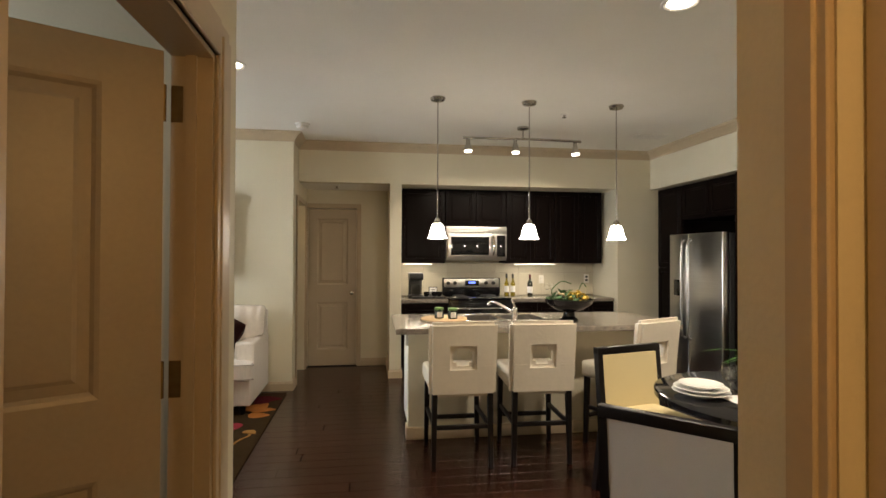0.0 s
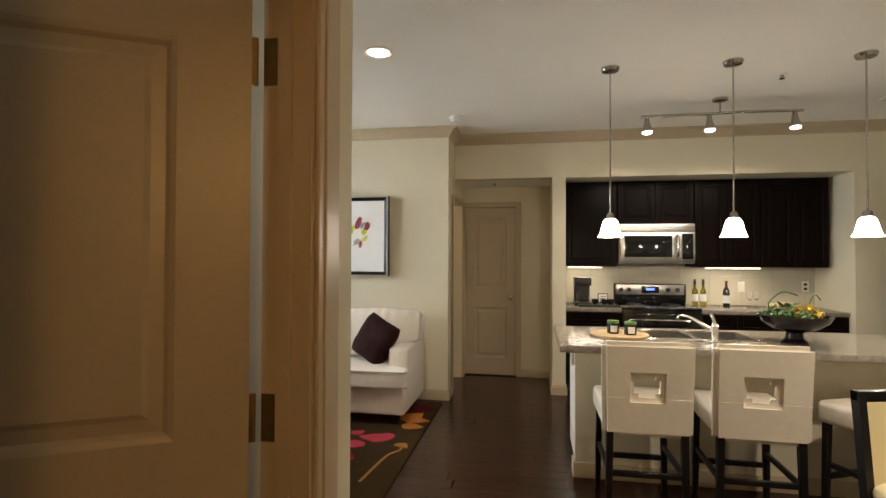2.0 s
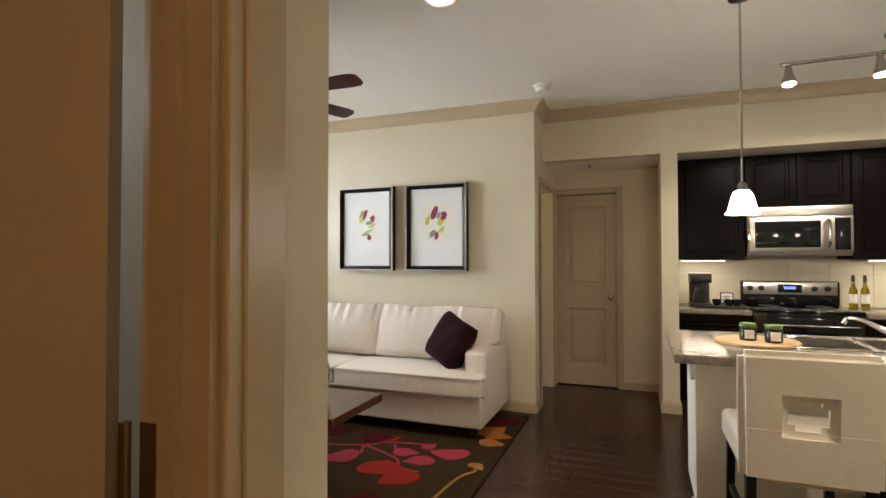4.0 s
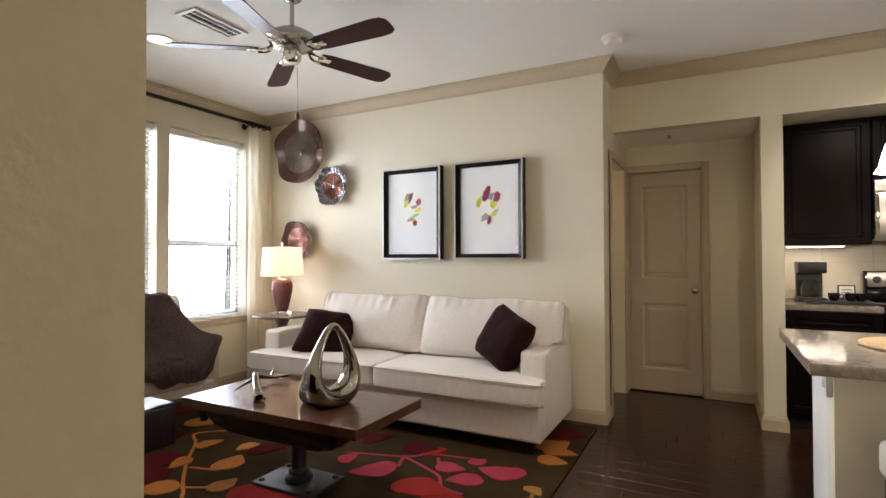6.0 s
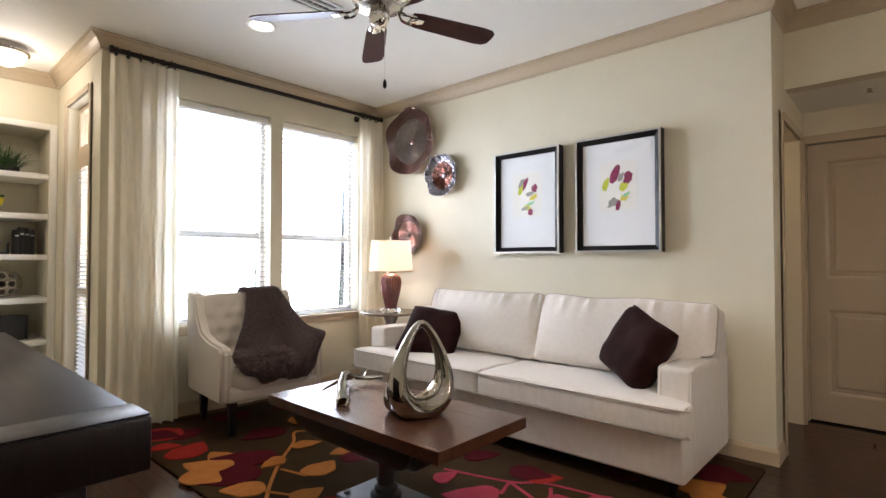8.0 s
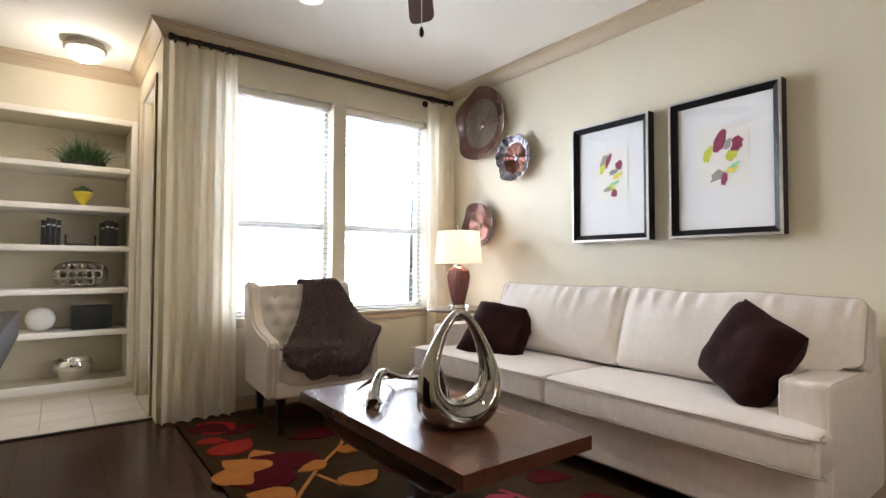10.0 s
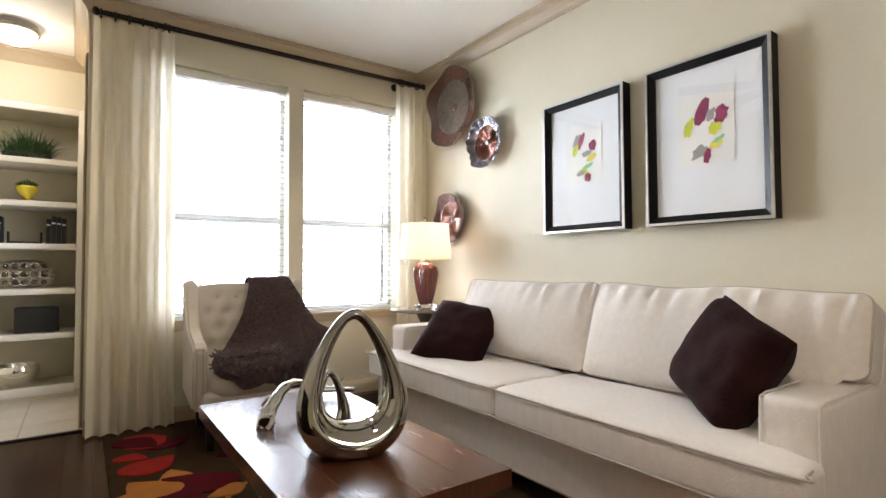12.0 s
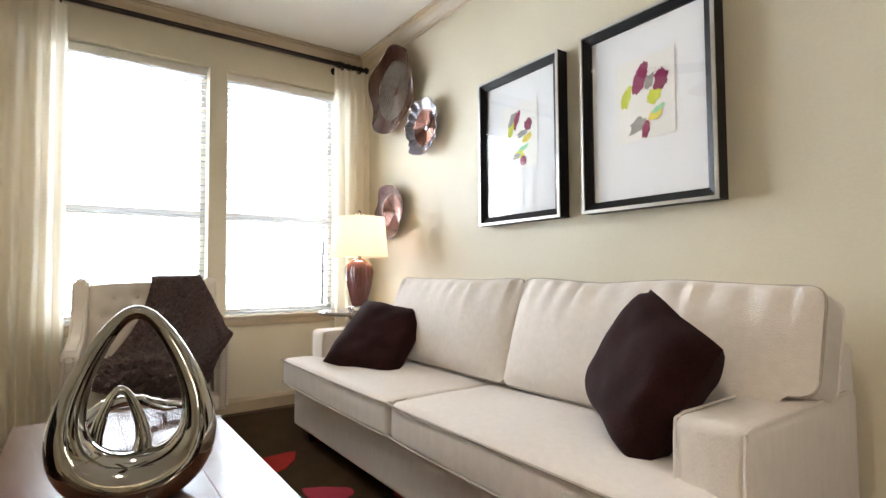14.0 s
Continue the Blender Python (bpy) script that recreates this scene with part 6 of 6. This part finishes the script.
# ---- island ----
IX0, IX1, IY0, IY1 = 0.31, 2.33, 4.165, 4.74
il = thing("kitchen_island", pose(0, 0, 0), "cream panelled kitchen island with dark cabinets behind", "island")
part("front_panel", bbox(IX0, IX1, IY0, IY0 + 0.12, 0, 0.868, bev=0.003), WALL, il)
part("end_panel", bbox(IX0, IX0 + 0.02, IY0 + 0.121, IY1 - 0.10, 0.10, 0.868, bev=0.003), WHITE, il)
part("cabinets", bbox(IX0 + 0.021, IX1, IY0 + 0.121, IY1, 0.10, 0.868), CAB, il)
part("toe_kick", bbox(IX0 + 0.03, IX1 - 0.01, IY0 + 0.125, IY1 - 0.06, 0, 0.10), BLACKP, il)
part("skirting", bbox(IX0 - 0.014, IX1 + 0.014, IY0 - 0.014, IY0 + 0.0, 0, 0.10, bev=0.003), TRIM, il)
part("skirting", bbox(IX0 - 0.014, IX0 - 0.0005, IY0 + 0.001, IY0 + 0.12, 0, 0.10, bev=0.003), TRIM, il)
ic = thing("island_countertop", pose(0, 0, 0), "speckled granite island top with a cut-out sink", "countertop")
bm = bmesh.new()
for a in ((0.20, 0.72, 3.86, 4.78), (1.48, 2.44, 3.86, 4.78), (0.72, 1.48, 3.86, 4.24), (0.72, 1.48, 4.66, 4.78)):
    box(bm, *a, 0.869, 0.91)
part("slab", bm, GRANITE, ic, smooth=False)
part("edge", bbox(0.197, 2.443, 3.855, 3.8598, 0.872, 0.907, bev=0.002), GRANITE, ic)
oi = thing("island_outlet", pose(IX0 - 0.001, 4.22, 0.79), "white outlet box on the island end", "outlet")
part("plate", bbox(-0.02, 0, -0.04, 0.04, -0.06, 0.06, bev=0.004), WHITE, oi)
part("socket", bbox(-0.024, -0.019, -0.016, 0.016, -0.03, 0.03, bev=0.002), CHINA, oi)
sk = thing("sink", pose(1.10, 4.45, 0.91), "stainless double-bowl sink set in the island", "sink")
bm = bmesh.new()
for x0, x1 in ((-0.36, -0.02), (0.02, 0.36)):
    for a in ((x0, x1, -0.19, 0.19, -0.18, -0.175), (x0, x0 + 0.004, -0.19, 0.19, -0.175, 0), (x1 - 0.004, x1, -0.19, 0.19, -0.175, 0), (x0, x1, -0.19, -0.186, -0.175, 0), (x0, x1, 0.186, 0.19, -0.175, 0)):
        box(bm, *a)
part("basin", bm, STEEL, sk, smooth=False)
bm = bmesh.new()
for a in ((-0.39, 0.39, -0.22, -0.19), (-0.39, 0.39, 0.19, 0.22), (-0.39, -0.36, -0.19, 0.19), (0.36, 0.39, -0.19, 0.19), (-0.02, 0.02, -0.19, 0.19)):
    box(bm, *a, 0.0005, 0.007, bev=0.002, seg=1)
part("rim", bm, CHROME, sk)
fc = thing("faucet", pose(1.18, 4.20, 0.911), "chrome single-lever kitchen faucet with a spout", "faucet")
part("base", lathe([(0.03, 0), (0.03, 0.008), (0.024, 0.012), (0.022, 0.09), (0.024, 0.10), (0.016, 0.112)], 24), CHROME, fc)
part("deck_plate", bbox(-0.12, 0.12, -0.028, 0.028, 0, 0.006, bev=0.004), CHROME, fc)
part("spout", tube(spline([(0, 0.0, 0.06), (-0.06, 0.05, 0.10), (-0.12, 0.11, 0.135), (-0.165, 0.155, 0.14), (-0.18, 0.17, 0.115)], 24), lambda t: 0.015 - 0.003 * t, 14), CHROME, fc)
part("lever", tube(spline([(0, 0, 0.105), (-0.01, -0.01, 0.14), (-0.03, -0.03, 0.175)], 12), lambda t: 0.012 - 0.002 * t, 12), CHROME, fc)
bd = thing("wooden_board", pose(0.62, 4.36, 0.911), "round pale wooden board on the island", "board")
part("board", lathe([(0.19, 0), (0.195, 0.004), (0.195, 0.012), (0.188, 0.016)], 40), mat("pale_wood", (0.48, 0.33, 0.18), 0.5, scale=20, var=0.25, bump=0.1, stretch=(1, 8, 1)), bd)
JARD = mat("dark_jar", (0.015, 0.02, 0.015), 0.1, var=0.2)
GLID = mat("green_lid", (0.12, 0.22, 0.06), 0.45, var=0.15)
for x, y in ((0.575, 4.33), (0.68, 4.28)):
    j = thing("jar", pose(x, y, 0.928), "small dark jar with a green lid and white label", "jar", "island jars")
    part("glass", lathe([(0.038, 0), (0.040, 0.006), (0.040, 0.062), (0.034, 0.07)], 24), JARD, j)
    part("lid", lathe([(0.036, 0.069), (0.038, 0.071), (0.038, 0.086), (0.034, 0.088)], 24), GLID, j)
    part("label", bbox(-0.022, 0.022, -0.0425, -0.0395, 0.012, 0.055, bev=0.001, seg=1), PAPER, j)
fb = thing("fruit_bowl", pose(1.66, 4.24, 0.911), "black footed bowl filled with greenery and yellow flowers", "bowl")
part("bowl", lathe([(0.075, 0), (0.075, 0.01), (0.05, 0.03), (0.045, 0.065), (0.12, 0.09), (0.185, 0.135), (0.205, 0.175), (0.195, 0.175), (0.17, 0.14), (0.06, 0.11)], 40), BLACKG, fb)
rb = random.Random(8)
YF = mat("yellow_petal", (0.62, 0.42, 0.06), 0.6, var=0.3)


def clump(n, r, h, size, rr):
    bm = bmesh.new()
    for k in range(n):
        a, q = rr.uniform(0, 6.28), rr.uniform(0, 1) ** 0.5
        m = pose(r * q * math.cos(a), r * q * math.sin(a), rr.uniform(0, h) * (1.2 - q), rr.uniform(0, 90), rr.uniform(-60, 60), rr.uniform(0, 360))
        l, w = size * rr.uniform(0.7, 1.3), size * 0.32
        vs = [bm.verts.new(m @ Vector(p)) for p in ((0, 0, 0), (l * 0.4, w, 0.006), (l, 0, -0.006), (l * 0.4, -w, 0.006))]
        bm.faces.new(vs[:3])
        bm.faces.new((vs[0], vs[2], vs[3]))
    return bm


tagged(part("leaves", clump(90, 0.14, 0.11, 0.055, rb), LEAF, fb, m=pose(-0.03, 0, 0.15)), kind="stuff")
tagged(part("petals", clump(60, 0.09, 0.10, 0.045, rb), YF, fb, m=pose(0.08, 0, 0.16)), kind="stuff")
part("branch", tube(spline([(-0.10, 0, 0.16), (-0.16, -0.02, 0.24), (-0.08, -0.02, 0.32), (0.02, 0, 0.30)], 16), 0.005, 6), LEAF, fb)
part("branch", tube(spline([(0.06, 0, 0.18), (0.12, 0.02, 0.30), (0.16, 0.02, 0.27)], 12), 0.004, 6), LEAF, fb)

# pendants
def pendant(x):
    p = thing("pendant_light", pose(x, 4.34, CEIL), "lit bell-shaped white glass pendant on a nickel rod", "pendant light", "island pendants")
    part("canopy", lathe([(0.062, 0), (0.064, -0.008), (0.055, -0.026), (0.02, -0.032)], 32), NICKEL, p)
    part("rod", lathe([(0.0055, -0.03), (0.0055, -1.01)], 10), NICKEL, p)
    part("socket_cap", lathe([(0.008, -1.0), (0.024, -1.012), (0.026, -1.04), (0.030, -1.045), (0.030, -1.06)], 24), NICKEL, p)
    part("shade", lathe([(0.030, -1.045), (0.046, -1.06), (0.058, -1.10), (0.068, -1.145), (0.083, -1.170), (0.079, -1.170), (0.064, -1.145), (0.054, -1.10), (0.03, -1.065)], 36, wave=lambda a, i: (1, 0)), FROST, p)


for x in (0.56, 1.345, 2.13):
    pendant(x)
# track light
tk = thing("track_light", pose(1.55, 5.20, CEIL), "nickel ceiling track light with three spot heads", "track light")
part("canopy", lathe([(0.06, 0), (0.06, -0.02), (0.02, -0.03)], 28), NICKEL, tk)
part("stem", lathe([(0.008, -0.02), (0.008, -0.12)], 10), NICKEL, tk)
part("bar", tube(spline([(-0.62, 0.0, -0.125), (-0.2, 0.01, -0.12), (0.2, -0.01, -0.12), (0.62, 0.0, -0.125)], 20), 0.012, 10), NICKEL, tk)
for x in (-0.57, -0.08, 0.56):
    h = part("spot_head", lathe([(0.016, 0.10), (0.022, 0.06), (0.030, 0.02), (0.040, 0.0), (0.044, -0.035), (0.036, -0.03)], 24), NICKEL, tk, m=pose(x, 0.0, -0.225, -8, 0, 0))
    part("bulb", lathe([(0.040, -0.030), (0.038, -0.040), (0.02, -0.046), (0.004, -0.047)], 20), LENS, h)
    part("yoke", tube([(x, 0, -0.12), (x, 0, -0.15)], 0.007, 8), NICKEL, tk)

# ---- fridge wall ----
EF = 3.64
cabinet(EF, 4.39, 5.69, 6.19, 0.0, 2.275, [(5.695, 6.185, 0.11, 1.30), (5.695, 6.185, 1.31, 2.27)], "tall espresso pantry cabinet beside the fridge", "fridge wall cabinets", face="w", kick=0.10)
cabinet(EF, 4.39, 4.73, 5.685, 1.86, 2.275, [(4.735, 5.205, 1.865, 2.27), (5.21, 5.68, 1.865, 2.27)], "espresso cabinet above the fridge", "fridge wall cabinets", face="w")
single("refrigerator_surround", bbox(3.56, 4.39, 4.69, 4.725, 0, 2.275, bev=0.002), CAB, "tall espresso panel at the side of the fridge", "panel")
cabinet(4.06, 4.39, 4.15, 4.685, 1.37, 2.275, [(4.155, 4.68, 1.375, 2.27)], "espresso wall cabinet over the side counter", "fridge wall cabinets", face="w")
cabinet(3.80, 4.39, 3.30, 4.685, 0, 0.868, [(3.305, 3.99, 0.11, 0.86), (3.995, 4.68, 0.11, 0.86)], "espresso base cabinet under the side counter", "fridge wall cabinets", face="w", kick=0.10)
single("countertop", bbox(3.76, 4.392, 3.28, 4.688, 0.869, 0.91, bev=0.004), GRANITE, "speckled granite side counter by the fridge", "countertop")
single("wall_shelf", bbox(3.98, 4.395, 3.30, 4.145, 1.335, 1.38, bev=0.004), WHITE, "thick cream wall shelf above the side counter", "shelf")
rd = thing("clock_radio", pose(4.14, 3.98, 1.381), "dark clock radio with magenta digits", "radio")
part("body", bbox(-0.08, 0.08, -0.12, 0.12, 0, 0.30, bev=0.01), BLACKP, rd)
for k in range(2):
    part("digits", bbox(-0.083, -0.0805, -0.04, 0.04, 0.10 + 0.09 * k, 0.15 + 0.09 * k), MAG, rd)
fg = thing("refrigerator", pose(3.45, 0, 0), "stainless side-by-side refrigerator with a door dispenser", "refrigerator")
FY0, FY1, FZ = 4.755, 5.665, 1.69
part("case", bbox(0.07, 0.86, FY0, FY1, 0.03, FZ - 0.01, bev=0.006), mat("grey_enamel", (0.045, 0.045, 0.048), 0.45, scale=80, bump=0.1, var=0.15), fg)
part("base_grille", bbox(0.05, 0.12, FY0 + 0.01, FY1 - 0.01, 0.0, 0.06), BLACKP, fg)
ym = FY1 - 0.36
part("fresh_food_door", bbox(0.0, 0.066, FY0, ym - 0.003, 0.06, FZ, bev=0.012, seg=3), STEEL, fg)
fz_ = part("freezer_door", bbox(0.0, 0.066, ym + 0.003, FY1, 0.06, FZ, bev=0.012, seg=3), STEEL, fg)
dp = part("dispenser", bbox(-0.004, 0.002, ym + 0.09, FY1 - 0.07, 0.98, 1.32, bev=0.004), STEEL, fz_)
part("dispenser_recess", bbox(-0.006, -0.003, ym + 0.11, FY1 - 0.09, 1.0, 1.18, bev=0.002), BLACKG, fz_, "black dispenser recess")
for y in (ym - 0.05, ym + 0.05):
    part("handle", tube(spline([(0.0, y, 0.55), (-0.05, y, 0.62), (-0.055, y, 1.1), (-0.05, y, 1.55), (0.0, y, 1.62)], 24), 0.014, 10), STEEL, fg)

# ---- bar stools ----
def bar_stool(m):
    s = thing("bar_stool", m, "cream leather counter stool with a square cut-out back", "bar stool", "island stools")
    # local: back at -y, front at +y
    bm = bbox(-0.225, 0.225, -0.19, 0.26, 0.515, 0.64, bev=0.03, seg=4)
    part("seat", bm, LEATHER, s)
    bm = bmesh.new()
    H0, H1 = 0.49, 1.0
    hx, hz0, hz1 = 0.068, 0.70, 0.815
    xs = [-0.235, -hx, hx, 0.235]
    zs = [H0, hz0, hz1, H1]
    lay = []
    for y in (-0.285, -0.215):
        lay.append([[bm.verts.new((x * (1 - 0.04 * (H1 - z)), y - 0.10 * max(0, z - 0.6) + 0.02, z)) for x in xs] for z in zs])
    for j in range(3):
        for i in range(3):
            if i == 1 and j == 1:
                continue
            for L_ in lay:
                bm.faces.new((L_[j][i], L_[j][i + 1], L_[j + 1][i + 1], L_[j + 1][i]))
    A, B = lay
    for i in range(3):
        for j in (0, 3):
            bm.faces.new((A[j][i], A[j][i + 1], B[j][i + 1], B[j][i]))
            bm.faces.new((A[i][j], A[i + 1][j], B[i + 1][j], B[i][j]))
    for a, b in (((1, 1), (1, 2)), ((1, 2), (2, 2)), ((2, 2), (2, 1)), ((2, 1), (1, 1))):
        bm.faces.new((A[a[0]][a[1]], A[b[0]][b[1]], B[b[0]][b[1]], B[a[0]][a[1]]))
    bmesh.ops.recalc_face_normals(bm, faces=bm.faces)
    sharp = [e for e in bm.edges if len(e.link_faces) == 2 and e.calc_face_angle(0) > 0.9]
    bmesh.ops.bevel(bm, geom=sharp, offset=0.024, segments=5, affect='EDGES')
    bk2 = part("backrest", bm, LEATHER, s)
    for x0, x1 in ((-0.23, -hx), (hx, 0.23)):
        part("seam", tube([(x0, -0.2748, 0.70), (x1, -0.2748, 0.70)], 0.0018, 6), LEATHER, bk2)
    for x in (-0.19, 0.19):
        for y in (-0.235, 0.22):
            bm = bmesh.new()
            spread = 1.04
            box(bm, x - 0.019, x + 0.019, y - 0.019, y + 0.019, 0.0, 0.52, bev=0.003, seg=1)
            for v in bm.verts:
                if v.co.z < 0.2:
                    v.co.x = x * spread + (v.co.x - x) * 0.8
                    v.co.y = y * spread + (v.co.y - y) * 0.8
            part("leg", bm, BLACKW, s, "black wooden leg")
    for a in ((-0.175, 0.175, -0.247, -0.223, 0.27, 0.30), (-0.175, 0.175, 0.208, 0.235, 0.20, 0.23)):
        part("stretcher", bbox(*a, bev=0.003, seg=1), BLACKW, s)
    for x in (-0.19, 0.19):
        part("stretcher", bbox(x - 0.012, x + 0.012, -0.22, 0.205, 0.27, 0.30, bev=0.003, seg=1), BLACKW, s)
    return s


st = bar_stool(pose(0.635, 3.80, 0, 0, 0, 0))
copy_thing(st, pose(1.20, 3.80, 0, 0, 0, -2))
copy_thing(st, pose(1.94, 3.79, 0, 0, 0, 24))

# ---- dining corner ----
def dining_chair(m):
    s = thing("dining_chair", m, "black-framed dining chair, pale yellow front and grey back panel", "dining chair", "dining chairs")
    # local: front at -y, back at +y
    H = 0.88
    part("seat", cushion(0.44, 0.44, 0.09, 0.012, 8), YELUP, s, m=pose(0, -0.21, 0.46))
    part("seat_frame", bbox(-0.225, 0.225, -0.43, 0.0, 0.37, 0.42, bev=0.004), BLACKW, s)
    lean = lambda z: 0.10 * max(0, z - 0.42) - 0.045
    for x in (-0.228, 0.228):
        bm = bmesh.new()
        pts = [(x, 0.02, 0.0), (x, lean(0.42), 0.42), (x, lean(H), H)]
        for p0, p1 in zip(pts, pts[1:]):
            q = [bm.verts.new((p[0] + dx, p[1] + dy, p[2])) for p in (p0, p1) for dx, dy in ((-0.018, -0.02), (0.018, -0.02), (0.018, 0.02), (-0.018, 0.02))]
            for k in range(4):
                bm.faces.new((q[k], q[(k + 1) % 4], q[4 + (k + 1) % 4], q[4 + k]))
            bm.faces.new(q[4:])
            bm.faces.new(q[:4])
        part("back_post", bm, BLACKW, s, smooth=False)
    part("top_rail", bbox(-0.246, 0.246, lean(H) - 0.022, lean(H) + 0.022, H - 0.045, H, bev=0.005), BLACKW, s)
    for nm, mat_, o in (("backrest", YELUP, -0.012), ("back_panel", GREYUP, 0.010)):
        bm = bmesh.new()
        q = []
        for z in (0.46, H - 0.046):
            for x in (-0.21, 0.21):
                for d in (-0.008, 0.008):
                    q.append(bm.verts.new((x, lean(z) + o + d, z)))
        for f in ((0, 1, 3, 2), (4, 5, 7, 6), (0, 1, 5, 4), (2, 3, 7, 6), (0, 2, 6, 4), (1, 3, 7, 5)):
            bm.faces.new([q[k] for k in f])
        part(nm, bm, mat_, s, smooth=False)
    for x in (-0.20, 0.20):
        part("leg", bbox(x - 0.018, x + 0.018, -0.42, -0.384, 0, 0.37, bev=0.003, seg=1), BLACKW, s, "black wooden leg")
    return s


dc = dining_chair(pose(1.06, 1.83, 0, 0, 0, 135))
copy_thing(dc, pose(1.63, 3.20, 0, 0, 0, 14))
dt = thing("dining_table", pose(2.02, 2.44, 0), "round near-black dining table on a pedestal", "dining table")
part("tabletop", lathe([(0.55, 0.715), (0.565, 0.72), (0.565, 0.745), (0.555, 0.75)], 64), BLACKG, dt)
part("pedestal", lathe([(0.30, 0), (0.29, 0.03), (0.10, 0.06), (0.07, 0.2), (0.06, 0.5), (0.10, 0.66), (0.22, 0.714)], 36), BLACKW, dt)


def plate(x, y, z, r, label):
    single("dinner_plate", lathe([(r * 0.55, 0), (r * 0.6, 0.004), (r * 0.98, 0.024), (r, 0.026), (r * 0.97, 0.028), (r * 0.6, 0.010), (0.01, 0.008)], 44), CHINA, label, "plate", pose(x, y, z), "plates")


plate(1.655, 2.50, 0.751, 0.135, "large white dinner plate under a stack")
plate(1.655, 2.50, 0.768, 0.128, "white dinner plate in a stack")
plate(1.655, 2.50, 0.786, 0.105, "white salad plate on top of the stack")
NAP = mat("white_napkin", (0.75, 0.73, 0.70), 0.9, scale=200, bump=0.3, var=0.05)
single("napkin", bbox(1.72, 1.90, 2.30, 2.46, 0.751, 0.757, bev=0.002), NAP, "folded white napkin on the table", "napkin")
for x, y in ((1.86, 2.56), (1.93, 2.30), (1.80, 2.22)):
    g = thing("drinking_glass", pose(x, y, 0.751), "clear stemmed drinking glass on the dining table", "glass", "table glasses")
    part("glass", lathe([(0.036, 0), (0.034, 0.004), (0.006, 0.008), (0.006, 0.04), (0.030, 0.055), (0.042, 0.09), (0.038, 0.13), (0.036, 0.13), (0.039, 0.09), (0.02, 0.056)], 26), GLASS, g)
fn = thing("fern_plant", pose(2.17, 2.52, 0.751), "bright green leafy plant in a glass vase", "plant")
part("vase", lathe([(0.06, 0), (0.07, 0.01), (0.075, 0.12), (0.068, 0.12), (0.06, 0.015)], 28), GLASS, fn)
tagged(part("leaf_blades", blades(bmesh.new(), 46, 0.04, 0.36, random.Random(21), 1.1, 0.022), FERN, fn, m=pose(0, 0, 0.06)), kind="stuff")
tagged(part("leaves", clump(160, 0.13, 0.10, 0.06, random.Random(4)), FERN, fn, m=pose(0, 0, 0.10)), kind="stuff")

# ---- floor pieces ----
floor_ob = bpy.data.objects["floor"]
fr2 = random.Random(17)
PW, PL = 0.127, 1.22
plank_mesh = {}
rest = []
count = 0


def plank(x0, x1, y0, near):
    global count
    L0 = round((x1 - x0) * 50) / 50
    if near and count < 300:
        if L0 not in plank_mesh:
            plank_mesh[L0] = mesh_of("plank", bbox(0, L0 - 0.0012, 0, PW - 0.0012, -0.012, 0, bev=0.0014, seg=1), WOODF, False)
        o = new("plank", plank_mesh[L0])
        o.parent = floor_ob
        o.matrix_basis = pose(x0, y0, 0)
        count += 1
    else:
        rest.append((x0, x1, y0))


def lay(X0, X1, Y0, Y1, near):
    y = Y0
    while y < Y1 - 0.001:
        x = X0 - fr2.uniform(0.05, 1.0)
        while x < X1:
            L1 = round(fr2.uniform(0.8, 1.5) * 5) / 5
            a, b = max(x, X0), min(x + L1, X1)
            if b - a > 0.03:
                plank(a, b, y, near)
            x += L1
        y += PW


lay(-0.95, 3.2, 1.3, 6.88, True)
lay(-4.50, -0.95, 2.06, 5.70, False)
lay(3.2, 4.39, 0.9, 6.18, False)
lay(-3.88, 3.2, -2.07, 1.3, False)
lay(-2.55, -0.95, 6.0, 7.8, False)
bm = bmesh.new()
for a, b, y in rest:
    box(bm, a, b - 0.0012, y, y + PW - 0.0012, -0.0115, -0.0005)
tagged(part("floor_boards", bm, WOODF, floor_ob, "", False), "dark stained floor boards", kind="stuff")
tile_me = mesh_of("tile", bbox(0, 0.30, 0, 0.30, -0.010, 0.004, bev=0.003, seg=1), TILE, False)
tagged(part("tile_bed", bbox(EX - 0.1, -4.505, 2.05, 3.33, -0.0115, -0.001), GROUT, None, "", False), "beige grout under the entry tiles", kind="structure")
tb_ = bpy.data.objects["tile_bed"]
for i in range(4):
    for j in range(5):
        x, y = -4.81 - i * 0.305, 2.052 + j * 0.305
        if y + 0.3 > 3.6:
            continue
        o = new("tile", tile_me)
        o.parent = tb_
        o.matrix_basis = pose(x, y, 0)
tagged(part("threshold", bbox(-4.508, -4.47, 2.06, 3.30, 0, 0.008, bev=0.003), BLACKW), "dark strip between tiles and boards", kind="structure")
